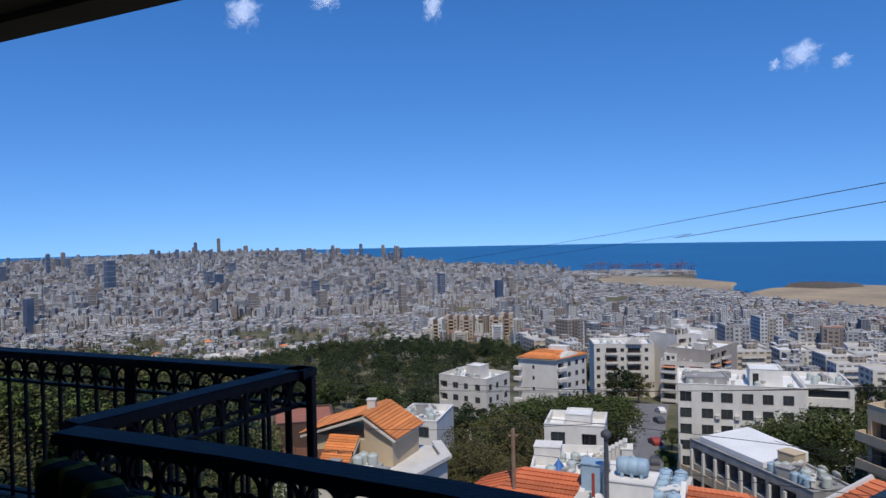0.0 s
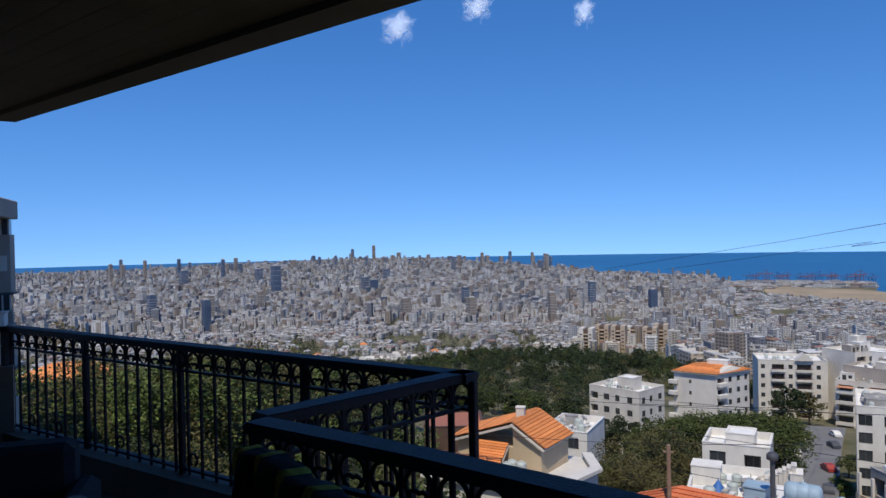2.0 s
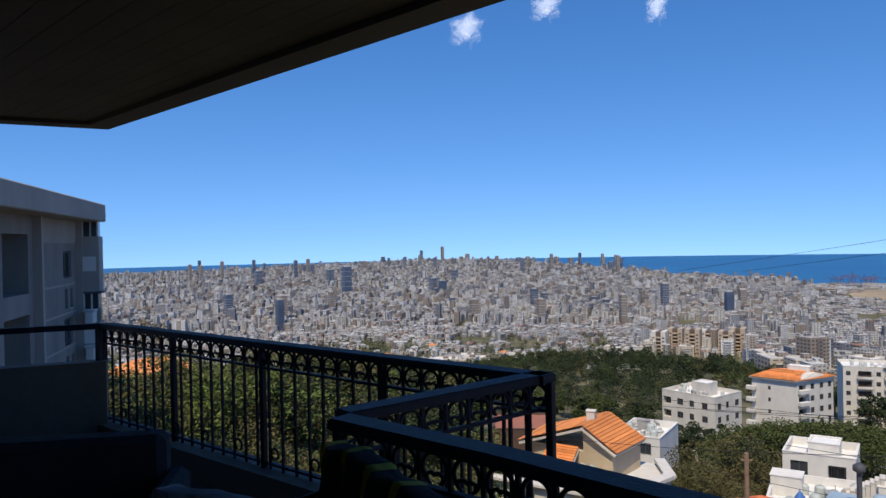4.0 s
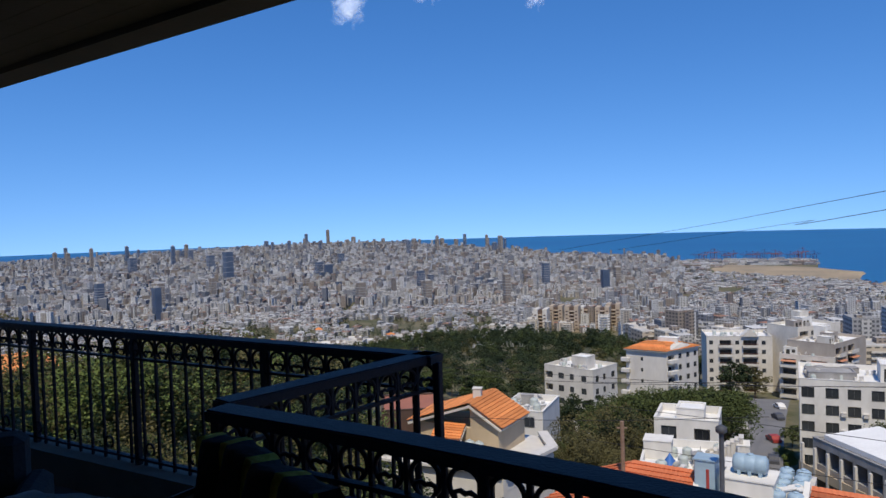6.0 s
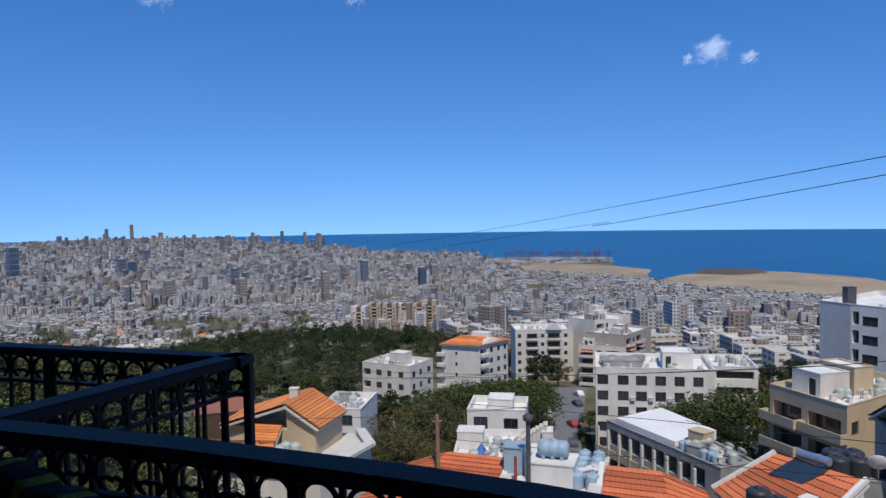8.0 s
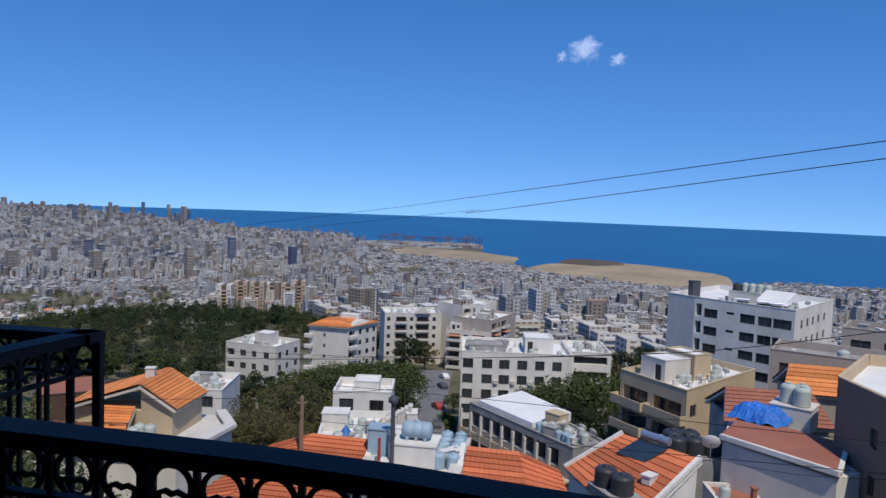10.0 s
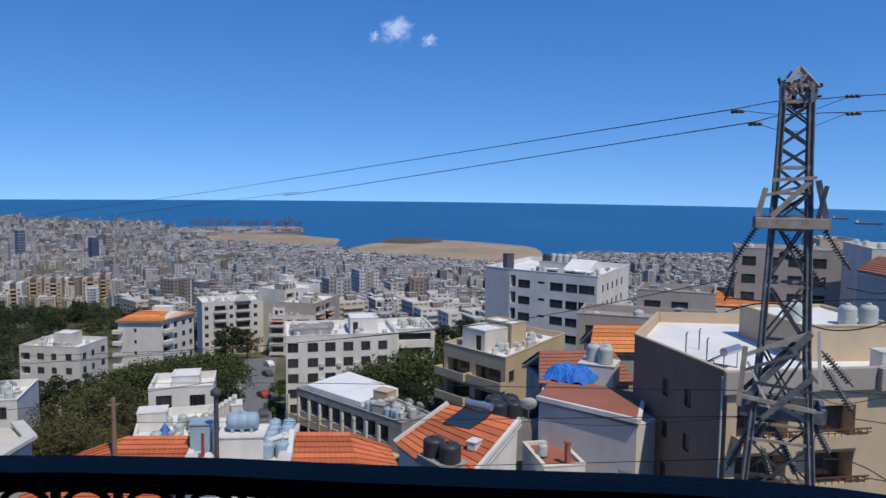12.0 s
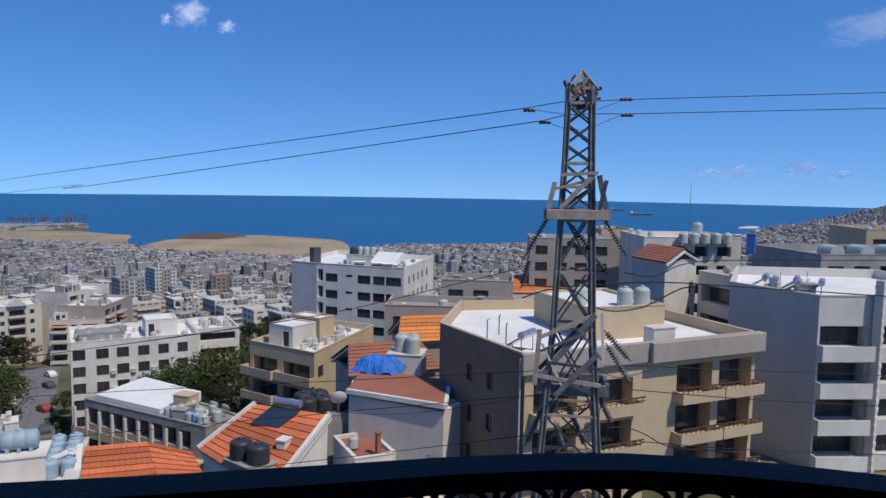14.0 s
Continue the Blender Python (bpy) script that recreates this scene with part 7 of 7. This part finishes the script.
# upper cross-arm box with its struts, lower outrigger frame
for z, w, m_, h_ in ((0.25, 1.28, M["rust"], 0.42), (-7.2, 1.5, M["steel"], 0.5)):
    bm = bmesh.new()
    for y in (-1, 1):
        cuboid(bm, (-w, y * 0.95 - 0.09, z - h_ / 2), (w * 0.98, y * 0.95 + 0.09, z + h_ / 2), bevel=0.02)
    for x in (-1, 1):
        cuboid(bm, (x * w - 0.09, -0.86, z - h_ / 2), (x * w + 0.09, 0.86, z + h_ / 2))
    part("cross_arm", bm, m_, pyl, "pale weathered steel cross-arm")
for a, b, w, m_ in (((-1.2, -0.95, 0.5), (-0.95, -0.95, 1.6), 0.2, "rust"), ((-0.7, -0.95, 0.5), (0.6, -0.9, 1.9), 0.2, "rust"), ((-1.0, -0.9, 1.3), (0.7, -0.8, 1.75), 0.12, "rust"), ((1.2, -0.95, 0.4), (0.85, -0.9, 1.9), 0.22, "steel"), ((-0.75, -0.95, 1.9), (0.8, -0.95, 2.0), 0.14, "rust"), ((0.9, -0.95, 0.45), (1.15, -0.95, 1.7), 0.16, "darksteel"), ((-0.3, -0.8, 0.5), (0.5, -0.8, 1.3), 0.1, "darksteel"),
                    ((-1.55, -1.05, -7.0), (0.9, -1.1, -3.9), 0.24, "steel"), ((-1.5, -1.2, -5.0), (0.9, -1.0, -3.9), 0.15, "rust"), ((-1.4, -1.2, -4.6), (-1.55, -1.2, -7.0), 0.2, "rust"), ((-0.7, -1.3, -7.4), (1.0, -1.2, -5.6), 0.2, "steel"), ((-1.5, -1.2, -5.6), (0.5, -1.2, -4.7), 0.12, "steel"), ((1.15, -1.0, -3.8), (1.3, -1.0, -6.0), 0.12, "palegrey"), ((-1.0, -1.2, -6.0), (1.1, -1.2, -6.2), 0.12, "darksteel"), ((-1.4, 1.1, -6.9), (0.9, 1.1, -4.2), 0.18, "darksteel"), ((-0.2, -1.2, -6.8), (1.0, -1.0, -7.4), 0.14, "rust"), ((-1.3, -1.2, -5.2), (-0.3, -1.2, -7.2), 0.1, "palegrey"), ((0.2, -1.2, -4.5), (1.2, -1.1, -5.8), 0.1, "steel"), ((-1.5, -1.2, -6.6), (1.2, -1.2, -6.9), 0.16, "rust")):
    bm = bmesh.new()
    beam(bm, a, b, w, w * 0.5)
    part("strut", bm, M[m_], pyl)
# bundled head of the pylon
bm = bmesh.new()
hr = random.Random(4)
for k in range(34):
    a = Vector((hr.uniform(-0.68, 0.68), hr.uniform(-0.6, 0.6), hr.uniform(4.8, 5.7)))
    b = Vector((a.x * 0.6 + hr.uniform(-0.4, 0.4), a.y * 0.6 + hr.uniform(-0.3, 0.3), min(6.15, a.z + hr.uniform(0.1, 0.6))))
    beam(bm, a, b, hr.uniform(0.06, 0.15), 0.05)
beam(bm, (-0.3, -0.6, 5.6), (0.05, -0.1, 6.25), 0.14, 0.08), beam(bm, (0.7, -0.6, 5.4), (0.05, -0.1, 6.25), 0.14, 0.08)
part("head", bm, M["rust"], pyl, "tangled rusty steel head")
bm = bmesh.new()
for k in range(16):
    a = Vector((hr.uniform(-0.64, 0.64), hr.uniform(-0.6, 0.6), hr.uniform(4.7, 5.6)))
    beam(bm, a, a + Vector((hr.uniform(-0.5, 0.5), hr.uniform(-0.4, 0.4), hr.uniform(-0.2, 0.4))), hr.uniform(0.08, 0.2), 0.06)
part("head_plates", bm, M["darksteel"], pyl)
inv = pyl.matrix_world.inverted()
for a, b in STRINGS:
    a, b = Vector(a), Vector(b)
    d_ = b - a
    prof = [(0.03, 0)]
    n_ = max(4, int(d_.length / 0.15))
    for k in range(n_):
        z = d_.length * (0.1 + 0.8 * k / n_)
        prof += [(0.035, z), (0.145, z + 0.02), (0.125, z + 0.05), (0.035, z + 0.07)]
    prof.append((0.03, d_.length))
    bm = bmesh.new()
    lathe(bm, prof, 10, inv @ Matrix.Translation(a) @ d_.to_track_quat("Z", "X").to_matrix().to_4x4())
    part("insulator_string", bm, M["insul"], pyl, "string of dark ribbed insulator discs")
for az_, el_ in ((47.55, 5.4), (48.75, 4.5), (54.75, 6.2), (54.85, 5.05)):
    p = at(az_, 31.6, 1.6 + 31.6 * math.tan(radians(el_)))
    bm = bmesh.new()
    for k in (-1, 0, 1):
        lathe(bm, [(0.03, -0.09), (0.07, -0.07), (0.07, 0.05), (0.03, 0.09)], 10, pose(p.x + k * 0.17 * math.cos(radians(az_)), p.y - k * 0.17 * math.sin(radians(az_)), p.z, 0, 90, -az_))
    thing("cable_clamp", bm, M["insul"], label="dark cable clamp on an overhead line", category="clamp", group="cable clamps")

# wooden pole
bm = bmesh.new()
rod(bm, (0, 0, -14), (0, 0, 0), 0.17, 0.12, 10), beam(bm, (-0.3, 0, -0.4), (0.3, 0, -0.4), 0.08)
thing("utility_pole", bm, M["wood"], pose(*at(1.5, 44, -10.5)), label="weathered brown wooden utility pole", category="pole")
# thin far mast in the city
bm = bmesh.new()
for sx, sy in ((-1, -1), (1, -1), (0, 1)):
    beam(bm, (sx * 1.2, sy, 0), (sx * 0.3, sy * 0.3, 62), 0.35)
for k in range(20):
    w = 1.2 - 0.9 * k / 20
    beam(bm, (-w, -w, k * 3.1), (w, -w, k * 3.1 + 3.1), 0.2)
p = at(-32.6, 620)
thing("radio_mast", bm, M["steel"], pose(p.x, p.y, ground_z(p.x, p.y)), label="thin lattice radio mast in the city", category="mast")

# ---- the balcony ----
HALF = 0.05
O, I_, L_ = Vector((-0.705, 3.269)), Vector((-1.243, 2.312)), Vector((-4.70, 4.645))
CURVE = [(-1.243, 2.312), (-0.6, 2.07), (0.0, 1.80), (0.26, 1.665), (0.5, 1.52), (0.77, 1.365), (0.98, 1.25), (1.17, 1.13), (1.31, 1.02), (1.436, 0.885), (1.54, 0.75), (1.63, 0.61), (1.77, 0.3), (1.87, -0.05), (1.93, -0.5), (1.93, -2.2)]
CURVE = [Vector(p) for p in CURVE]
END = [Vector((-7.4, 2.2)), L_]


def inset(line, w):
    """A line moved to its right by w with mitred corners."""
    out = []
    for i, p in enumerate(line):
        d1 = (p - line[i - 1]).normalized() if i else (line[1] - p).normalized()
        d2 = (line[i + 1] - p).normalized() if i + 1 < len(line) else d1
        n1, n2 = Vector((d1.y, -d1.x)), Vector((d2.y, -d2.x))
        m_ = (n1 + n2).normalized()
        out.append(p + m_ * (w / max(0.3, m_.dot(n1))))
    return out


def strip(bm, line, w0, w1, z0, z1):
    """A bar of rectangular section along a plan line, between two offsets to its right."""
    a, b = inset(line, w0), inset(line, w1)
    prev = None
    for p, q in zip(a, b):
        cur = [bm.verts.new(x) for x in ((p.x, p.y, z0), (q.x, q.y, z0), (q.x, q.y, z1), (p.x, p.y, z1))]
        if prev:
            for j in range(4):
                bm.faces.new((prev[j], prev[(j + 1) % 4], cur[(j + 1) % 4], cur[j]))
        else:
            bm.faces.new(cur[::-1])
        prev = cur
    bm.faces.new(prev)
    bmesh.ops.recalc_face_normals(bm, faces=bm.faces)
    return bm


def dense(line, step):
    out = [line[0]]
    acc = 0.0
    for a, b in zip(line, line[1:]):
        n = max(1, round((b - a).length / step))
        out += [a.lerp(b, (k + 1) / n) for k in range(n)]
    return out


def walk_line(line, step):
    """Even stations along a line: place and heading."""
    lens = [(b - a).length for a, b in zip(line, line[1:])]
    tot = sum(lens)
    n = max(1, round(tot / step))
    for k in range(n + 1):
        s = tot * k / n
        i = 0
        while i < len(lens) - 1 and s > lens[i]:
            s -= lens[i]
            i += 1
        a, b = line[i], line[i + 1]
        yield a.lerp(b, min(1, s / lens[i])), (b - a).normalized(), tot / n


bm = bmesh.new()
cuboid(bm, (-0.008, -0.008, 0.2), (0.008, 0.008, 0.965), bevel=0.002)
me_bal = bpy.data.meshes.new("baluster")
bm.to_mesh(me_bal), bm.free()
me_bal.materials.append(M["iron"])
bm = bmesh.new()
cuboid(bm, (-0.018, -0.018, 0.18), (0.018, 0.018, 0.965), bevel=0.004)
me_post = bpy.data.meshes.new("post")
bm.to_mesh(me_post), bm.free()
me_post.materials.append(M["iron"])


def scroll_mesh(name, r, gap, curl):
    pts = []
    for k in range(29):
        a = math.radians(-90 + gap + (360 - 2 * gap) * k / 28)
        pts.append((r * math.cos(a), 0, r * math.sin(a)))
    if curl:
        # the open ends roll inwards
        head = [(pts[0][0] * 0.0 + r * 0.42 * math.cos(t) + r * 0.32, 0, -r * 0.55 + r * 0.3 * math.sin(t)) for t in (2.6, 1.6, 0.6, -0.6)]
        pts = head + pts + [(-x, y, z) for x, y, z in reversed(head)]
    ob = tube(name, pts, 0.0075, M["iron"], seg=1)
    me_ = ob.data
    bpy.data.objects.remove(ob)
    return me_


me_ring = scroll_mesh("scroll", 0.05, 24, True)
me_small = scroll_mesh("scroll_small", 0.035, 20, False)


def railing(line, label, posts=1.06, gap=0.128, skip=()):
    ob = empty("railing", label=label, category="railing", group="balcony railings")
    bm = bmesh.new()
    strip(bm, line, 0.0, 0.105, 0.962, 1.0)
    bmesh.ops.bevel(bm, geom=[e for e in bm.edges if abs(e.verts[0].co.z - e.verts[1].co.z) < 1e-5 and e.verts[0].co.z > 0.99 and len(e.link_faces) == 2 and e.calc_face_angle(0) > 1], offset=0.006, segments=2, affect="EDGES")
    part("handrail", bm, M["iron"], ob, "broad flat black handrail")
    for z in (0.835, 0.235):
        bm = bmesh.new()
        strip(bm, line, 0.038, 0.066, z - 0.007, z + 0.007)
        part("rail_bar", bm, M["iron"], ob)
    mid = inset(line, 0.052)
    for i, (p, d_, st) in enumerate(walk_line(mid, posts)):
        if i in skip:
            continue
        o = part("post", None, None, ob, data=me_post)
        o.matrix_local = pose(p.x, p.y, 0, 0, 0, math.degrees(math.atan2(d_.y, d_.x)))
    prev = None
    for i, (p, d_, st) in enumerate(walk_line(mid, gap)):
        rz = math.degrees(math.atan2(d_.y, d_.x))
        o = part("baluster", None, None, ob, data=me_bal)
        o.matrix_local = pose(p.x, p.y, 0, 0, 0, rz)
        if prev is not None:
            q = (p + prev) / 2
            o = part("scroll", None, None, ob, data=me_ring)
            o.matrix_local = pose(q.x, q.y, 0.898, 0, 0, rz)
            if i % 3 == 0:
                o = part("scroll_small", None, None, ob, data=me_small)
                o.matrix_local = pose(q.x - d_.x * 0.02, q.y - d_.y * 0.02, 0.30, 0, 0, rz)
        prev = p
    return ob


railing([L_, O], "long black iron railing with scrolls and thin balusters")
railing([O, I_], "short black iron railing at a balcony corner", skip=(0, 1))
railing(CURVE, "bowed black iron railing with scrolls under the handrail")

# upstand under the railings, floor, end wall, ceiling and house wall
for ln in ([L_, O], [O, I_], CURVE):
    bm = bmesh.new()
    strip(bm, ln, -0.06, 0.16, -0.15, 0.2)
    thing("baseboard", bm, M["wallin"], label="low plastered upstand under the railing", category="upstand", kind="structure")
HOUSE = [Vector((-7.4, 2.2)), Vector((-6.0, -0.6)), Vector((2.0, -3.4))]
bm = bmesh.new()
ring = [L_, O, I_] + CURVE[1:] + [Vector((2.0, -3.4)), Vector((-6.0, -0.6)), Vector((-7.4, 2.2))]
lo, hi = [bm.verts.new((p.x, p.y, -0.3)) for p in ring], [bm.verts.new((p.x, p.y, 0)) for p in ring]
bm.faces.new(hi[::-1]), bm.faces.new(lo)
for j in range(len(ring)):
    k = (j + 1) % len(ring)
    bm.faces.new((lo[j], lo[k], hi[k], hi[j]))
bmesh.ops.recalc_face_normals(bm, faces=bm.faces)
thing("floor", bm, M["floor"], label="tiled balcony floor in deep shade", category="floor", kind="structure")
bm = bmesh.new()
strip(bm, [Vector((-7.4, 2.2)), L_ + Vector((-0.02, -0.02))], 0.0, 0.14, 0.0, 0.70)
thing("wall_west", bm, M["wallin"], label="low solid plastered balcony parapet in shade", category="wall", kind="structure")
bm = bmesh.new()
strip(bm, [Vector((-7.4, 2.2)), L_ + Vector((-0.05, -0.03))], 0.03, 0.09, 0.955, 1.0)
o = thing("parapet_rail", bm, M["iron"], label="black handrail above a low plastered parapet", category="railing")
for t in (0.35, 0.7, 0.98):
    bm = bmesh.new()
    p = Vector((-7.4, 2.2)).lerp(L_, t) + Vector((0.03, -0.05))
    cuboid(bm, (p.x - 0.02, p.y - 0.02, 0.70), (p.x + 0.02, p.y + 0.02, 0.956))
    part("post", bm, M["iron"], o)
bm = bmesh.new()
strip(bm, [Vector((2.0, -3.4)), Vector((-6.0, -0.6)), Vector((-7.4, 2.2))], -0.25, 0.0, -0.3, 2.7)
thing("wall_south", bm, M["wallin"], label="plastered house wall behind the balcony", category="wall", kind="structure")
bm = bmesh.new()
strip(bm, [Vector((2.0, -2.2)), Vector((2.0, -3.4))], 0.0, 0.2, -0.3, 2.7)
thing("wall_east", bm, M["wallin"], label="plastered wall at the balcony's end", category="wall", kind="structure")
# the house below and above, so that its shadow falls right
bm = bmesh.new()
lo_ring = [Vector((-6.6, 2.0)), Vector((-4.4, 4.2)), Vector((-1.4, 2.9)), Vector((1.4, 0.4)), Vector((2.6, -3.6)), Vector((0, -12)), Vector((-10, -9))]
a_, b_ = [bm.verts.new((p.x, p.y, -16)) for p in lo_ring], [bm.verts.new((p.x, p.y, -0.32)) for p in lo_ring]
bm.faces.new(b_)
for j in range(7):
    bm.faces.new((a_[j], a_[(j + 1) % 7], b_[(j + 1) % 7], b_[j]))
bmesh.ops.recalc_face_normals(bm, faces=bm.faces)
thing("wall_below", bm, M["wallin"], label="storeys of the house under the balcony", category="wall", kind="structure")
EDGE = [Vector((-7.6, 2.35)), Vector((-5.25, 5.22)), Vector((-0.95, 3.27)), Vector((2.6, 1.66)), Vector((3.4, -3.6)), Vector((-1, -12)), Vector((-10, -9))]
bm = bmesh.new()
a_, b_ = [bm.verts.new((p.x, p.y, 2.74)) for p in EDGE], [bm.verts.new((p.x, p.y, 6.0)) for p in EDGE]
bm.faces.new(a_[::-1]), bm.faces.new(b_)
for j in range(7):
    bm.faces.new((a_[j], a_[(j + 1) % 7], b_[(j + 1) % 7], b_[j]))
bmesh.ops.recalc_face_normals(bm, faces=bm.faces)
# slats and edge trim share the ceiling's mesh
dv = (EDGE[2] - EDGE[1]).normalized()
nv = Vector((dv.y, -dv.x))
for k in range(26):
    p = EDGE[1] + nv * (0.32 + 0.16 * k) - dv * (0.9 if k > 3 else 0.1)
    q = p + dv * 8.2
    beam(bm, (p.x, p.y, 2.735), (q.x, q.y, 2.735), 0.006, 0.156)
p, q = EDGE[1], EDGE[3]
for w0, w1, zz in ((0.0, 0.22, 2.70),):
    strip(bm, [EDGE[0], EDGE[1], EDGE[3]], w0, w1, zz, 2.742)
ce = thing("ceiling", bm, M["soffit"], label="dark brown slatted balcony ceiling in shade", category="ceiling", kind="structure")

# laundry rack and chair in the shade
rack = empty("drying_rack", pose(-0.82, 1.60, 0.08, 0, 0, -20), label="folding metal drying rack on the balcony", category="drying rack")
bm = bmesh.new()
for y in (-0.28, 0.28):
    rod(bm, (-0.25, y * 0.7, -0.08), (-0.25, -y * 0.4, 0.82), 0.010), rod(bm, (0.25, y * 0.7, -0.08), (0.25, -y * 0.4, 0.82), 0.010)
part("leg_frame", bm, M["iron"], rack)
bm = bmesh.new()
for y in (-0.3, -0.15, 0, 0.15, 0.3):
    rod(bm, (-0.3, y * 0.7, 0.82), (0.3, y * 0.7, 0.82), 0.006, seg=6)
for x in (-0.3, 0.3):
    rod(bm, (x, -0.21, 0.82), (x, 0.21, 0.82), 0.008, seg=6)
part("top_frame", bm, M["iron"], rack)


def draped(name, label, w, drop_a, drop_b, m, mats, stripes=0, seed=0):
    """A cloth hung over a bar, with folds; stripes alternate two materials."""
    bm_ = bmesh.new()
    nx, ny = 28, 22
    gridv = []
    for j in range(ny + 1):
        s = -drop_a + (drop_a + drop_b) * j / ny
        row = []
        for i in range(nx + 1):
            x = w * (i / nx - 0.5)
            fold = 0.03 * math.sin(i * 0.9 + seed) + 0.05 * noise.noise((x * 4, s * 3, seed))
            y = 0.05 * math.tanh(s * 18) + (0.12 * s) + fold * min(1, abs(s) * 5)
            z = -max(0, abs(s) - 0.05) + 0.03 * noise.noise((x * 5, s * 5, seed + 7))
            row.append(bm_.verts.new((x + 0.03 * noise.noise((s * 4, x, seed)), y, z)))
        gridv.append(row)
    for j in range(ny):
        for i in range(nx):
            f = bm_.faces.new((gridv[j][i], gridv[j][i + 1], gridv[j + 1][i + 1], gridv[j + 1][i]))
            f.smooth = True
            if stripes and (i % stripes) < 2:
                f.material_index = 1
    geo = bmesh.ops.solidify(bm_, geom=bm_.faces[:], thickness=0.006)
    return thing(name, bm_, mats, m, label=label, category="cloth")


draped("striped_towel", "black towel with yellow stripes over a rack", 0.62, 0.32, 0.36, pose(-0.84, 1.70, 1.03, 0, 0, -38), [M["clothdark"], M["clothyellow"]], 7, 1)
draped("grey_cloth", "pale grey cloth hung over a rack", 0.42, 0.25, 0.3, pose(-0.52, 1.62, 0.91, 0, 0, 30), [M["cloth"]], 0, 5)
draped("blue_cloth", "dark blue garment hung over a rack", 0.26, 0.3, 0.3, pose(-0.66, 1.72, 0.92, 0, 0, -15), [M["clothblue"]], 0, 9)
draped("grey_cloth", "grey blanket heaped over a rack", 0.6, 0.3, 0.3, pose(-1.15, 1.55, 0.95, 0, 0, -10), [M["cloth"]], 0, 14)
ch = empty("armchair", pose(-2.75, 2.35, 0, 0, 0, 30), label="black upholstered outdoor armchair in shade", category="armchair")
for nm, lo_, hi_ in (("seat", (-0.4, -0.4, 0.2), (0.4, 0.4, 0.45)), ("backrest", (-0.42, 0.32, 0.3), (0.42, 0.5, 0.88)), ("armrest", (-0.52, -0.4, 0.2), (-0.4, 0.45, 0.65)), ("armrest", (0.4, -0.4, 0.2), (0.52, 0.45, 0.65))):
    bm = bmesh.new()
    cuboid(bm, lo_, hi_, bevel=0.04)
    part(nm, bm, M["clothdark"], ch)
for x in (-0.42, 0.42):
    for y in (-0.32, 0.38):
        ch.scale = (1, 1, 0.78)
        bm = bmesh.new()
        cuboid(bm, (x - 0.03, y - 0.03, 0), (x + 0.03, y + 0.03, 0.22))
        part("leg", bm, M["iron"], ch)
